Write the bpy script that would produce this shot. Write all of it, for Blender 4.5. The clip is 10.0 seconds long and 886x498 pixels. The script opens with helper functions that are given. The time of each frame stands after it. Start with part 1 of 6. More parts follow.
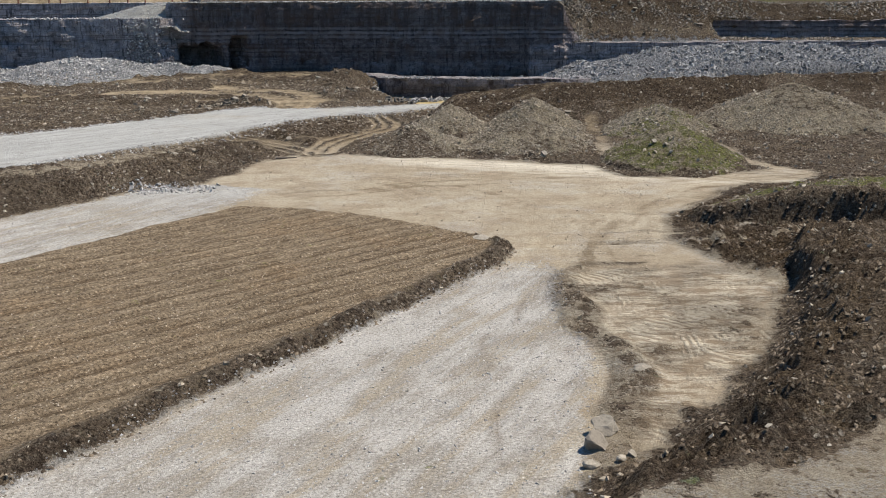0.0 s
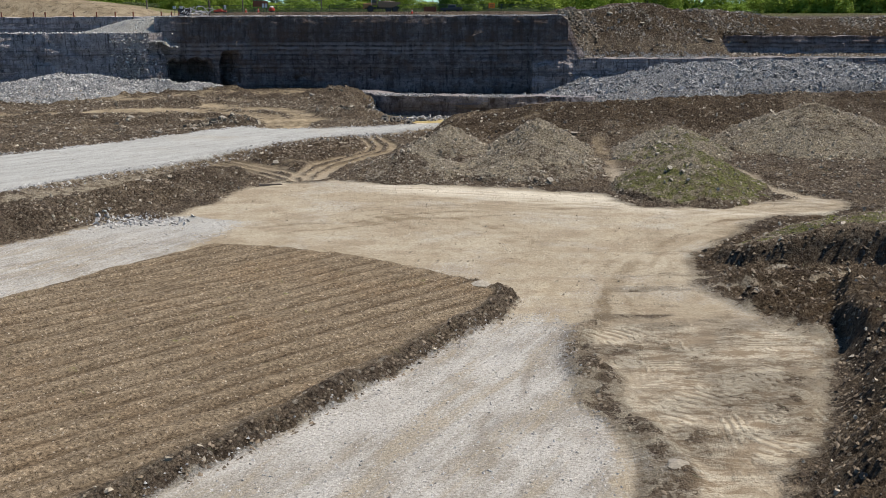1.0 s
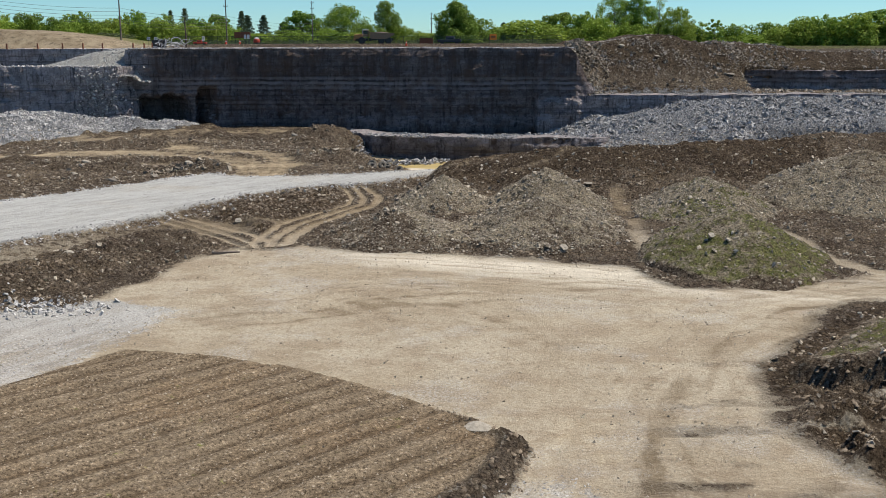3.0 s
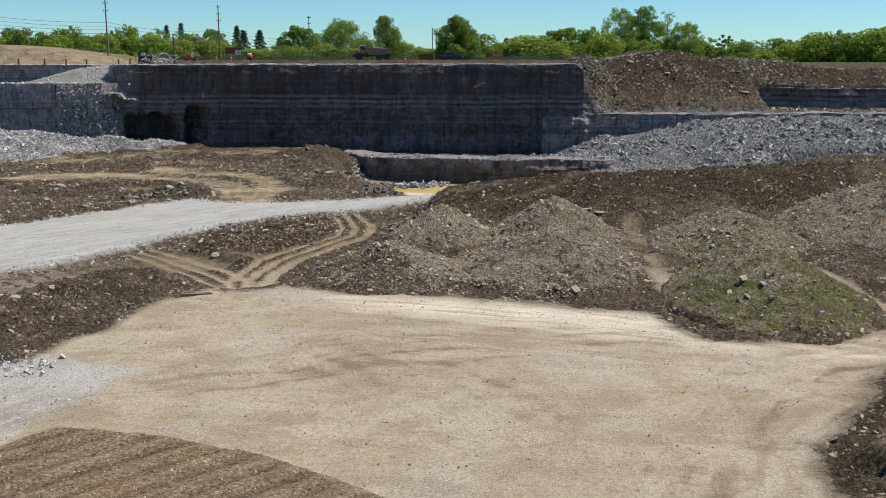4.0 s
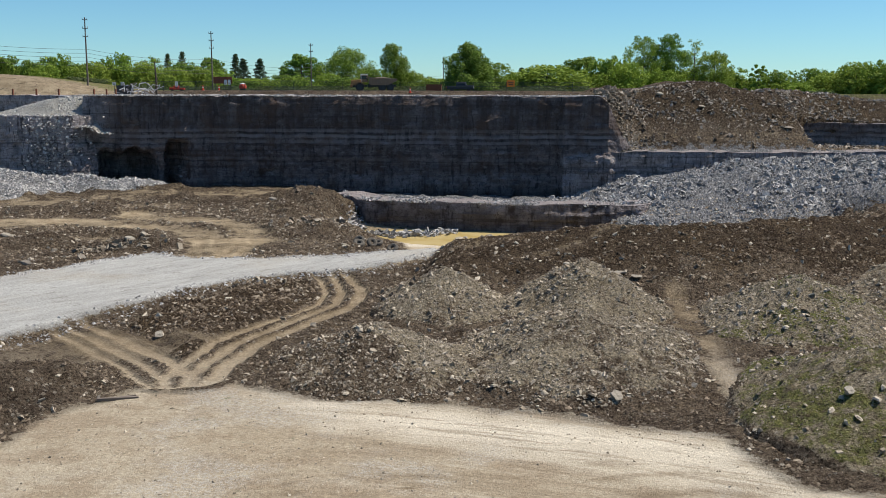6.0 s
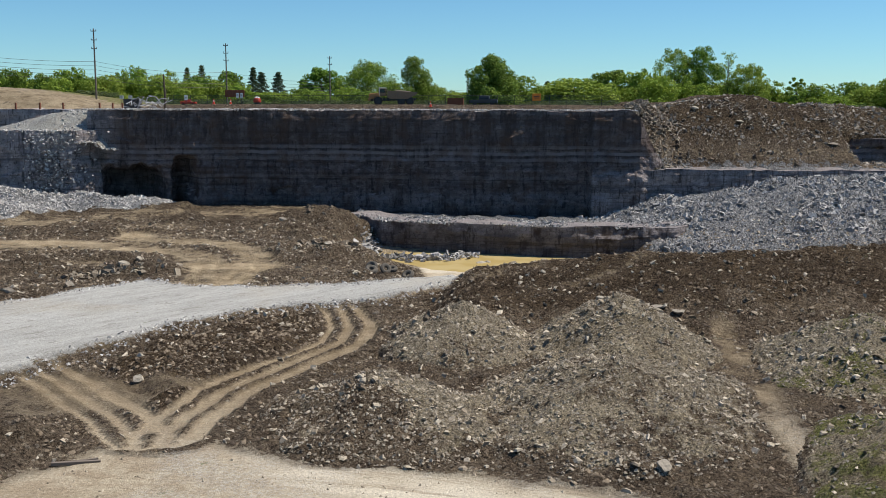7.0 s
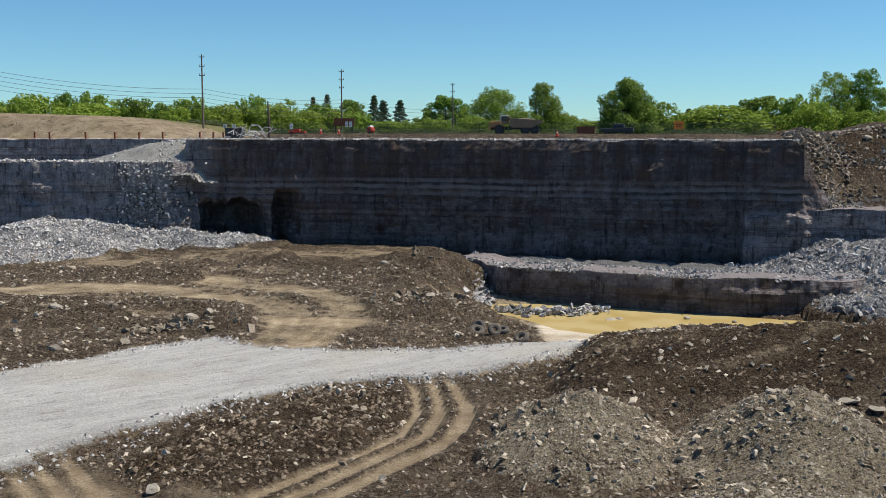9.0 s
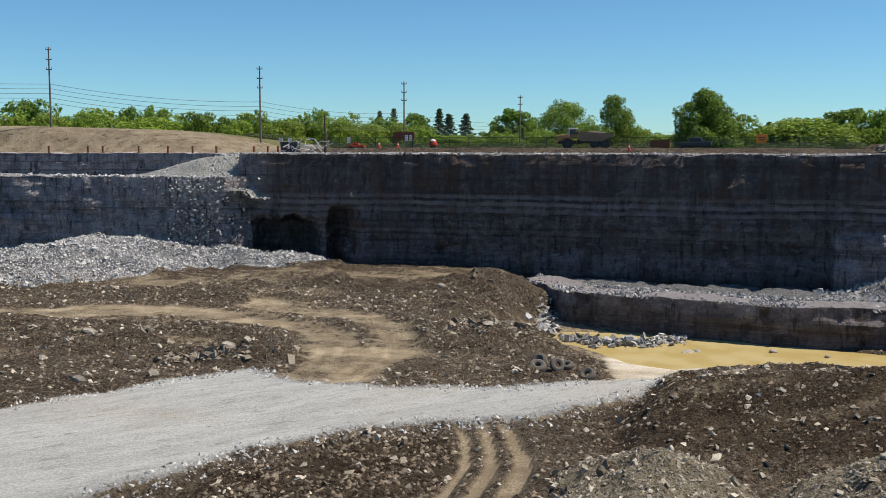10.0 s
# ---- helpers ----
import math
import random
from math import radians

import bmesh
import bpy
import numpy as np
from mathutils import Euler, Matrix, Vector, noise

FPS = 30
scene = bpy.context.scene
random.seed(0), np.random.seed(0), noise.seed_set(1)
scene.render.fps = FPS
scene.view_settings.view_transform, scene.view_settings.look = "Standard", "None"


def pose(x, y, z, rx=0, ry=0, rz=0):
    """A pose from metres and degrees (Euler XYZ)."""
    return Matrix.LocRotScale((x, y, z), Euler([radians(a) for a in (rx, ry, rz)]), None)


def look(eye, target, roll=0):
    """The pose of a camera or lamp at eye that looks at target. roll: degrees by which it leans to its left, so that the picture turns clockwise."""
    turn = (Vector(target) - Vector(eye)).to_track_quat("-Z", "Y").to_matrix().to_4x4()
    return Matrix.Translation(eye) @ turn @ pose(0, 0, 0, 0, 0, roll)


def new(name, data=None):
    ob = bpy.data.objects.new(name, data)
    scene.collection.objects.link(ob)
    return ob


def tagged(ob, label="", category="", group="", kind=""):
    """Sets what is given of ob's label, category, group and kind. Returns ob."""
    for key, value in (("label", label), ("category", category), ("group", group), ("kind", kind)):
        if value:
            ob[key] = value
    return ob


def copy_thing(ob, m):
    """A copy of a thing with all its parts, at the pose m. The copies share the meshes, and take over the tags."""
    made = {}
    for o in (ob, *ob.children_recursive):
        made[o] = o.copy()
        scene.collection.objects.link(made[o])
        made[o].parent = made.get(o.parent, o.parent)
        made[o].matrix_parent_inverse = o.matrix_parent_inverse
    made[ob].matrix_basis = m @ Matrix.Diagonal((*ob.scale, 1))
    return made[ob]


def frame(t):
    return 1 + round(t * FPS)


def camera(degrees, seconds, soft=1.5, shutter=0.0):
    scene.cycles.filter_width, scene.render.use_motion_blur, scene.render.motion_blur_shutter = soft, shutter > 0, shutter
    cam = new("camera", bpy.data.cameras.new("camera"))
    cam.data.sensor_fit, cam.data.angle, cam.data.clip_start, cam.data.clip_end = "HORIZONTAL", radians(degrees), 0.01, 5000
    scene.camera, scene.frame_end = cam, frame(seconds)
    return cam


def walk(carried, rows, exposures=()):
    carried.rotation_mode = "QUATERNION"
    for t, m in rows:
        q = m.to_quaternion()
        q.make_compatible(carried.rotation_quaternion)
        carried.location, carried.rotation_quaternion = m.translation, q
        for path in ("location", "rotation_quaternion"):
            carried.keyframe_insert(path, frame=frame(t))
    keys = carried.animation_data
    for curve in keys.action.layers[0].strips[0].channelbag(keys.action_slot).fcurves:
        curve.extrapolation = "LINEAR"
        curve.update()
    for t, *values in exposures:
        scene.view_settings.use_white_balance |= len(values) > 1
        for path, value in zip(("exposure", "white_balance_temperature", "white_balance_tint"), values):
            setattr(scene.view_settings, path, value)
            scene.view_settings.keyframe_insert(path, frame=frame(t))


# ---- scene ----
cam = camera(47.7, 10.0, soft=0.65)
METRES, EYE, TILT, LEAN, TURN = 100.0, 19.5, 5.35, 1.6, 0.0
ROWS = [
    (0.0, 0.0, 0.0, 0.0, 0.45, -19.46, -1.29),
    (0.5, 0.0019, 0.0486, -0.0043, 0.5, -19.1, -1.32),
    (1.0, 0.0037, 0.0985, -0.0086, 0.54, -18.71, -1.36),
    (1.5, 0.0058, 0.1491, -0.0129, 0.58, -18.31, -1.39),
    (2.0, 0.0079, 0.2006, -0.0171, 0.6, -17.89, -1.4),
    (2.5, 0.01, 0.2532, -0.0216, 0.62, -17.45, -1.41),
    (4.0, 0.0153, 0.4106, -0.0336, 0.79, -16.19, -1.48),
    (4.5, 0.017, 0.4637, -0.0375, 0.96, -15.77, -1.51),
    (5.0, 0.0188, 0.5165, -0.042, 1.13, -15.35, -1.53),
    (5.5, 0.0205, 0.5684, -0.0467, 1.38, -14.94, -1.55),
    (7.0, 0.0248, 0.7186, -0.0628, 3.01, -13.75, -1.44),
    (7.5, 0.0253, 0.7678, -0.0681, 4.72, -13.36, -1.28),
    (8.0, 0.0259, 0.8158, -0.0731, 6.74, -13.0, -1.07),
    (8.5, 0.026, 0.8623, -0.0782, 8.63, -12.61, -0.86),
    (9.0, 0.0252, 0.9076, -0.0822, 10.57, -12.2, -0.65),
    (9.5, 0.0228, 0.9522, -0.0868, 12.59, -11.81, -0.45),
    (10.0, 0.0197, 0.9951, -0.0913, 14.59, -11.41, -0.26),
]
walk(cam, [(t, pose(0, 0, EYE, TILT, LEAN, TURN) @ pose(METRES * x, METRES * y, METRES * z, 90 + pitch, roll, yaw)) for t, x, y, z, yaw, pitch, roll in ROWS])

# ---- world, sun, exposure ----
SUN_ELEVATION, SUN_AZIMUTH = radians(58), radians(72)   # azimuth from +y towards +x
world = bpy.data.worlds.new("world")
scene.world = world
world.use_nodes = True
wn = world.node_tree.nodes
sky = wn.new("ShaderNodeTexSky")
sky.sky_type, sky.sun_disc = "NISHITA", False
sky.sun_elevation, sky.sun_rotation = SUN_ELEVATION, SUN_AZIMUTH
sky.altitude = 1200
sky.air_density, sky.dust_density, sky.ozone_density = 1.0, 0.0, 4.0
tint = wn.new("ShaderNodeMix")
tint.data_type, tint.blend_type = "RGBA", "MULTIPLY"
tint.inputs[0].default_value = 1.0
tint.inputs[7].default_value = (0.605, 0.90, 1.02, 1)
wn["Background"].inputs["Strength"].default_value = 0.095
world.node_tree.links.new(sky.outputs[0], tint.inputs[6])
world.node_tree.links.new(tint.outputs[2], wn["Background"].inputs["Color"])
sun_way = Vector((math.sin(SUN_AZIMUTH) * math.cos(SUN_ELEVATION), math.cos(SUN_AZIMUTH) * math.cos(SUN_ELEVATION), math.sin(SUN_ELEVATION)))
sun = new("sun", bpy.data.lights.new("sun", "SUN"))
sun.data.energy, sun.data.angle, sun.data.color = 4.8, radians(0.5), (1.0, 0.91, 0.78)
sun.matrix_world = look((0, 0, 200), Vector((0, 0, 200)) - sun_way)
scene.view_settings.exposure = 0.2

# ---- materials ----
FURROW = (0.707, 0.707)   # the way in which the rake was drawn over the bed


class Shader:
    """A small builder for node materials."""

    def __init__(self, name, roughness=0.95, specular=0.2):
        self.mat = bpy.data.materials.new(name)
        self.mat.use_nodes = True
        self.nodes, self.links = self.mat.node_tree.nodes, self.mat.node_tree.links
        self.bsdf = self.nodes["Principled BSDF"]
        self.bsdf.inputs["Roughness"].default_value = roughness
        self.bsdf.inputs["Specular IOR Level"].default_value = specular
        self.place = self.nodes.new("ShaderNodeNewGeometry").outputs["Position"]
        self.alpha = {}

    def put(self, socket, value):
        if isinstance(value, bpy.types.NodeSocket):
            self.links.new(value, socket)
        else:
            socket.default_value = value if not isinstance(value, tuple) or len(value) == 4 or socket.type == "VECTOR" else (*value, 1)

    def math(self, op, a, b=0.0, clamp=False):
        n = self.nodes.new("ShaderNodeMath")
        n.operation, n.use_clamp = op, clamp
        self.put(n.inputs[0], a), self.put(n.inputs[1], b)
        return n.outputs[0]

    def noise(self, scale, detail=4.0, rough=0.55, at=None, stretch=None):
        n = self.nodes.new("ShaderNodeTexNoise")
        n.inputs["Scale"].default_value, n.inputs["Detail"].default_value, n.inputs["Roughness"].default_value = scale, detail, rough
        at = at or self.place
        if stretch:
            m = self.nodes.new("ShaderNodeMapping")
            m.inputs["Scale"].default_value = stretch
            self.links.new(at, m.inputs["Vector"])
            at = m.outputs[0]
        self.links.new(at, n.inputs["Vector"])
        return n.outputs["Fac"]

    def span(self, value, lo, hi, a=0.0, b=1.0):
        n = self.nodes.new("ShaderNodeMapRange")
        n.interpolation_type = "SMOOTHSTEP"
        self.put(n.inputs["Value"], value)
        for i, v in zip(("From Min", "From Max", "To Min", "To Max"), (lo, hi, a, b)):
            n.inputs[i].default_value = v
        return n.outputs[0]

    def mix(self, fac, a, b, blend="MIX"):
        n = self.nodes.new("ShaderNodeMix")
        n.data_type, n.blend_type = "RGBA", blend
        self.put(n.inputs[0], fac), self.put(n.inputs[6], a), self.put(n.inputs[7], b)
        return n.outputs[2]

    def attribute(self, name):
        n = self.nodes.new("ShaderNodeAttribute")
        n.attribute_name = name
        s = self.nodes.new("ShaderNodeSeparateColor")
        self.links.new(n.outputs["Color"], s.inputs[0])
        self.alpha[name] = n.outputs["Alpha"]
        return s.outputs

    def random(self, island=False):
        if island:
            return self.nodes.new("ShaderNodeNewGeometry").outputs["Random Per Island"]
        return self.nodes.new("ShaderNodeObjectInfo").outputs["Random"]

    def bump(self, height, strength=0.5, distance=0.1):
        n = self.nodes.new("ShaderNodeBump")
        n.inputs["Strength"].default_value, n.inputs["Distance"].default_value = strength, distance
        self.put(n.inputs["Height"], height)
        self.links.new(n.outputs[0], self.bsdf.inputs["Normal"])

    def done(self, colour):
        self.put(self.bsdf.inputs["Base Color"], colour)
        return self.mat


def ground_material(name="ground", heaped=False):
    s = Shader(name, 0.95, 0.1)
    big, mid, fine = s.noise(0.05, 3), s.noise(0.45, 5, 0.6), s.noise(5.0, 4, 0.65)
    grit = s.noise(6.5, 7, 0.82)
    white, mud, field = list(s.attribute("zone_a"))[:3]
    grass, pale, rubble = list(s.attribute("zone_b"))[:3]
    ragged = s.math("MULTIPLY", s.math("SUBTRACT", s.noise(0.8, 8, 0.78), 0.5), 3.2)
    where = s.nodes.new("ShaderNodeSeparateXYZ")
    s.links.new(s.place, where.inputs[0])

    def cover(mask, soft=0.09, rag=1.0):
        return s.span(s.math("ADD", mask, s.math("MULTIPLY", ragged, rag)), 0.5 - soft, 0.5 + soft)

    def specks(scale, share, radius, seed):
        """Bits of stone: a share of the cells of a cell texture, each with a bare disc in it."""
        m = s.nodes.new("ShaderNodeMapping")
        m.inputs["Location"].default_value = (seed, 3 * seed, 0)
        s.links.new(s.place, m.inputs["Vector"])
        n = s.nodes.new("ShaderNodeTexVoronoi")
        n.inputs["Scale"].default_value = scale
        s.links.new(m.outputs[0], n.inputs["Vector"])
        bw = s.nodes.new("ShaderNodeSeparateColor")
        s.links.new(n.outputs["Color"], bw.inputs[0])
        return s.math("MULTIPLY", s.span(n.outputs["Distance"], radius, radius * 0.75), s.span(bw.outputs[0], 1 - share, 1.001 - share + 0.03)), bw.outputs[1]

    bits, bit_tone = specks(2.6, 0.22, 0.42, 0.0)
    crumbs_a, crumb_tone = specks(5.2, 0.3, 0.42, 5.0)
    # trodden tan floor
    tan = s.mix(s.span(big, 0.35, 0.65), (0.415, 0.35, 0.255), (0.485, 0.425, 0.325))
    tan = s.mix(s.span(mid, 0.45, 0.75, 0, 0.5), tan, (0.30, 0.235, 0.155))
    tan = s.mix(s.span(s.noise(0.16, 6, 0.7, stretch=(1, 1.8, 1)), 0.47, 0.6, 0, 0.65), tan, (0.315, 0.25, 0.175))
    tan = s.mix(s.span(s.noise(2.2, 7, 0.85), 0.5, 0.6, 0, 0.55), tan, (0.25, 0.19, 0.125))
    tan = s.mix(s.span(s.noise(7.0, 4, 0.8), 0.54, 0.66, 0, 0.6), tan, (0.58, 0.52, 0.42))
    # bluish stone dust pressed into the floor in patches
    dust = s.math("MULTIPLY", s.span(s.noise(0.11, 5, 0.65), 0.5, 0.62), s.span(grit, 0.46, 0.56))
    tan = s.mix(s.math("MULTIPLY", dust, 0.6), tan, (0.50, 0.49, 0.46))
    track = s.mix(s.span(mid, 0.35, 0.65), (0.225, 0.176, 0.116), (0.345, 0.28, 0.192))
    track = s.mix(s.span(grit, 0.52, 0.4, 0, 0.6), track, (0.16, 0.12, 0.08))
    track = s.mix(s.span(where.outputs[1], 162, 172), track, s.mix(s.span(mid, 0.35, 0.65), (0.31, 0.245, 0.16), (0.47, 0.385, 0.265)))
    track = s.mix(s.span(grit, 0.5, 0.38, 0, 0.55), track, (0.17, 0.128, 0.085))
    tan = s.mix(s.span(where.outputs[1], 124, 140), tan, track)
    tan = s.mix(s.math("MULTIPLY", pale, 0.9), tan, (0.76, 0.70, 0.58))
    sweep = s.nodes.new("ShaderNodeMapping")
    sweep.inputs["Rotation"].default_value = (0, 0, radians(14))
    bow = s.math("MULTIPLY", s.math("MULTIPLY", where.outputs[0], where.outputs[0]), 0.006)
    bowed = s.nodes.new("ShaderNodeCombineXYZ")
    s.put(bowed.inputs[0], where.outputs[0]), s.put(bowed.inputs[1], s.math("ADD", where.outputs[1], bow))
    s.links.new(bowed.outputs[0], sweep.inputs["Vector"])
    scrape = s.noise(1.0, 6, 0.75, at=sweep.outputs[0], stretch=(0.07, 0.85, 1))
    over = s.math("MULTIPLY", s.math("MULTIPLY", s.span(where.outputs[1], 100, 112), s.span(where.outputs[1], 130, 126)), s.span(where.outputs[0], -14, 0))
    tan = s.mix(s.math("MULTIPLY", s.span(scrape, 0.5, 0.6, 0, 0.62), over), tan, (0.29, 0.235, 0.165))
    tan = s.mix(s.math("MULTIPLY", s.span(scrape, 0.47, 0.38, 0, 0.4), over), tan, (0.62, 0.56, 0.45))
    # crushed stone of the lower road
    gravel = s.mix(s.span(s.noise(0.22, 4, 0.6), 0.38, 0.62), (0.345, 0.315, 0.27), (0.50, 0.475, 0.435))
    haul = s.nodes.new("ShaderNodeMapping")
    haul.inputs["Rotation"].default_value = (0, 0, radians(-63))
    s.links.new(s.place, haul.inputs["Vector"])
    wheeled = s.noise(1.0, 6, 0.7, at=haul.outputs[0], stretch=(0.07, 0.5, 1))
    gravel = s.mix(s.span(wheeled, 0.52, 0.4, 0, 0.6), gravel, (0.57, 0.55, 0.515))
    gravel = s.mix(s.span(wheeled, 0.5, 0.62, 0, 0.85), gravel, (0.40, 0.345, 0.262))
    gravel = s.mix(s.span(s.noise(0.6, 6, 0.75, at=haul.outputs[0], stretch=(0.4, 1.2, 1)), 0.55, 0.66, 0, 0.6), gravel, (0.33, 0.32, 0.30))
    gravel = s.mix(s.span(grit, 0.5, 0.36, 0, 0.85), gravel, (0.17, 0.155, 0.135))
    gravel = s.mix(s.span(grit, 0.54, 0.66, 0, 0.8), gravel, (0.64, 0.62, 0.575))
    gravel = s.mix(s.math("MULTIPLY", crumbs_a, 0.55), gravel, s.mix(crumb_tone, (0.20, 0.18, 0.15), (0.68, 0.655, 0.61)))
    # dug soil
    soil = s.mix(s.span(mid, 0.3, 0.7), (0.115, 0.085, 0.061), (0.235, 0.182, 0.13))
    soil = s.mix(s.span(s.noise(2.2, 6, 0.8), 0.5, 0.64, 0, 0.85), soil, (0.31, 0.258, 0.19))
    soil = s.mix(s.span(s.noise(0.14, 4, 0.65), 0.48, 0.68, 0, 0.75), soil, (0.26, 0.20, 0.135))
    soil = s.mix(s.span(s.noise(2.6, 6, 0.8), 0.52, 0.38, 0, 0.9), soil, (0.04, 0.029, 0.021))
    spoil = s.mix(s.span(mid, 0.3, 0.7), (0.295, 0.245, 0.168), (0.485, 0.415, 0.295))
    spoil = s.mix(s.span(s.noise(0.2, 4, 0.6), 0.46, 0.62, 0, 0.7), spoil, (0.36, 0.312, 0.232))
    spoil = s.mix(s.span(s.noise(3.0, 6, 0.8), 0.5, 0.64, 0, 0.9), spoil, (0.43, 0.385, 0.31))
    spoil = s.mix(s.span(s.noise(2.7, 6, 0.8), 0.49, 0.37, 0, 0.9), spoil, (0.07, 0.055, 0.041))
    stony = (0.37, 0.325, 0.26), (0.66, 0.60, 0.50)
    for base in (0, 1):
        c = spoil if base else soil
        c = s.mix(s.math("MULTIPLY", crumbs_a, 0.6 if base else 0.38), c, s.mix(crumb_tone, (0.20, 0.165, 0.125), (0.50, 0.445, 0.36)))
        c = s.mix(s.math("MULTIPLY", bits, s.span(s.noise(0.3, 4), 0.44, 0.6, 0.08, 0.8)), c, s.mix(bit_tone, *stony))
        soil, spoil = (soil, c) if base else (c, spoil)
    # raked bed: fine combing and scattered pebbles
    tilled = s.mix(s.span(mid, 0.3, 0.7), (0.20, 0.154, 0.104), (0.27, 0.213, 0.147))
    tilled = s.mix(s.span(s.noise(0.12, 3), 0.5, 0.65, 0, 0.45), tilled, (0.265, 0.188, 0.115))
    comb = s.nodes.new("ShaderNodeMapping")
    comb.inputs["Rotation"].default_value = (0, 0, -math.atan2(FURROW[1], FURROW[0]))
    s.links.new(s.place, comb.inputs["Vector"])
    combed = s.noise(1.0, 5, 0.75, at=comb.outputs[0], stretch=(0.35, 3.2, 1))
    tilled = s.mix(s.span(combed, 0.52, 0.38, 0, 0.45), tilled, (0.10, 0.074, 0.048))
    tilled = s.mix(s.span(combed, 0.55, 0.68, 0, 0.6), tilled, (0.335, 0.27, 0.19))
    tilled = s.mix(s.span(grit, 0.5, 0.38, 0, 0.7), tilled, (0.085, 0.063, 0.042))
    tilled = s.mix(s.math("MULTIPLY", crumbs_a, 0.5), tilled, s.mix(crumb_tone, (0.20, 0.155, 0.11), (0.54, 0.465, 0.37)))
    rock = s.mix(s.span(grit, 0.36, 0.62), (0.15, 0.152, 0.158), (0.44, 0.45, 0.465))
    rock = s.mix(s.math("MULTIPLY", crumbs_a, 0.8), rock, s.mix(crumb_tone, (0.14, 0.14, 0.143), (0.62, 0.62, 0.625)))
    green = s.mix(s.span(fine, 0.35, 0.65), (0.235, 0.235, 0.07), (0.14, 0.17, 0.045))
    green = s.mix(s.span(s.noise(1.1, 6, 0.75), 0.46, 0.62), green, (0.19, 0.155, 0.10))
    green = s.mix(s.math("MULTIPLY", crumbs_a, 0.6), green, s.mix(crumb_tone, (0.13, 0.105, 0.07), (0.36, 0.32, 0.23)))
    colour = s.mix(cover(white, 0.22, 0.9), tan, gravel)
    # paler stone dust of the upper road, drawn out along it
    along = s.nodes.new("ShaderNodeMapping")
    along.inputs["Rotation"].default_value = (0, 0, radians(-50))
    s.links.new(s.place, along.inputs["Vector"])
    drawn = s.noise(1.0, 6, 0.72, at=along.outputs[0], stretch=(0.09, 0.55, 1))
    gravel_far = s.mix(s.span(drawn, 0.36, 0.64), (0.385, 0.385, 0.368), (0.475, 0.477, 0.458))
    gravel_far = s.mix(s.span(s.noise(0.9, 7, 0.8, at=along.outputs[0], stretch=(0.4, 1.3, 1)), 0.53, 0.64, 0, 0.75), gravel_far, (0.24, 0.23, 0.21))
    gravel_far = s.mix(s.span(grit, 0.54, 0.66, 0, 0.6), gravel_far, (0.60, 0.595, 0.57))
    gravel_far = s.mix(s.span(s.noise(0.07, 3), 0.52, 0.66, 0, 0.45), gravel_far, (0.43, 0.395, 0.33))
    colour = s.mix(s.math("MULTIPLY", cover(white, 0.16, 0.8), s.span(where.outputs[1], 85, 120)), colour, gravel_far)
    colour = spoil if heaped else colour
    colour = s.mix(cover(mud), colour, soil)
    colour = s.mix(cover(rubble, 0.1), colour, rock)
    colour = s.mix(cover(field, 0.1, 0.25), colour, tilled)
    colour = s.mix(s.math("MULTIPLY", cover(grass, 0.16), 0.85), colour, green)
    # strong albedo noise stands in for the small shadows between clods
    crumbs = s.noise(5.5, 5, 0.85)
    earth = s.math("MAXIMUM", s.math("MAXIMUM", mud, field), 0.9 if heaped else 0.3)
    colour = s.mix(s.math("MULTIPLY", s.span(crumbs, 0.49, 0.40), s.math("MULTIPLY", earth, 0.95)), colour, s.mix(1.0, colour, (0.30, 0.28, 0.26), "MULTIPLY"))
    colour = s.mix(s.math("MULTIPLY", s.span(crumbs, 0.55, 0.63), s.math("MULTIPLY", earth, 0.9)), colour, s.mix(1.0, colour, (2.2, 2.2, 2.15), "MULTIPLY"))
    colour = s.mix(s.span(fine, 0.3, 0.7, 0.0, 0.35), colour, s.mix(1.0, colour, (0.55, 0.53, 0.5), "MULTIPLY"))
    # wheel streaks on the floor, painted furrow and scarp shade, and ribbed tread prints
    streak, tread = s.alpha["zone_b"], s.alpha["zone_a"]
    worn = s.math("ADD", streak, s.math("MULTIPLY", s.math("SUBTRACT", s.noise(1.4, 6, 0.75), 0.5), 0.35))
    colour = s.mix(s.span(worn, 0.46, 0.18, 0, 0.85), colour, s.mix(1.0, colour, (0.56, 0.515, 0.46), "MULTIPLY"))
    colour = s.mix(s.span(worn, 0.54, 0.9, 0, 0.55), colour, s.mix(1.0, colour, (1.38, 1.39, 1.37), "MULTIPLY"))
    ribs = 0.0
    for way, seed in (("DIAGONAL", 0.21), ("X", 0.33), ("Y", 0.27)):
        wave = s.nodes.new("ShaderNodeTexWave")
        wave.wave_type, wave.bands_direction = "BANDS", way
        for key, v in (("Scale", 0.72), ("Distortion", 7.0), ("Detail", 3.0), ("Detail Scale", 0.35), ("Phase Offset", seed * 9)):
            wave.inputs[key].default_value = v
        s.links.new(s.place, wave.inputs["Vector"])
        ribs = s.math("ADD", ribs, s.math("MULTIPLY", wave.outputs["Fac"], s.span(s.noise(seed, 2, 0.5), 0.47, 0.56)))
    ribs = s.math("MULTIPLY", s.math("MINIMUM", ribs, 1.0), tread)
    patch = s.span(s.noise(0.3, 4, 0.65), 0.47, 0.55)
    ribs = s.math("MULTIPLY", ribs, patch)
    colour = s.mix(s.math("MULTIPLY", s.span(ribs, 0.3, 0.7, 0, 0.5), tread), colour, (0.62, 0.55, 0.425))
    colour = s.mix(s.math("MULTIPLY", s.span(ribs, 0.3, 0.05, 0, 0.65), s.math("MULTIPLY", tread, patch)), colour, (0.235, 0.178, 0.12))
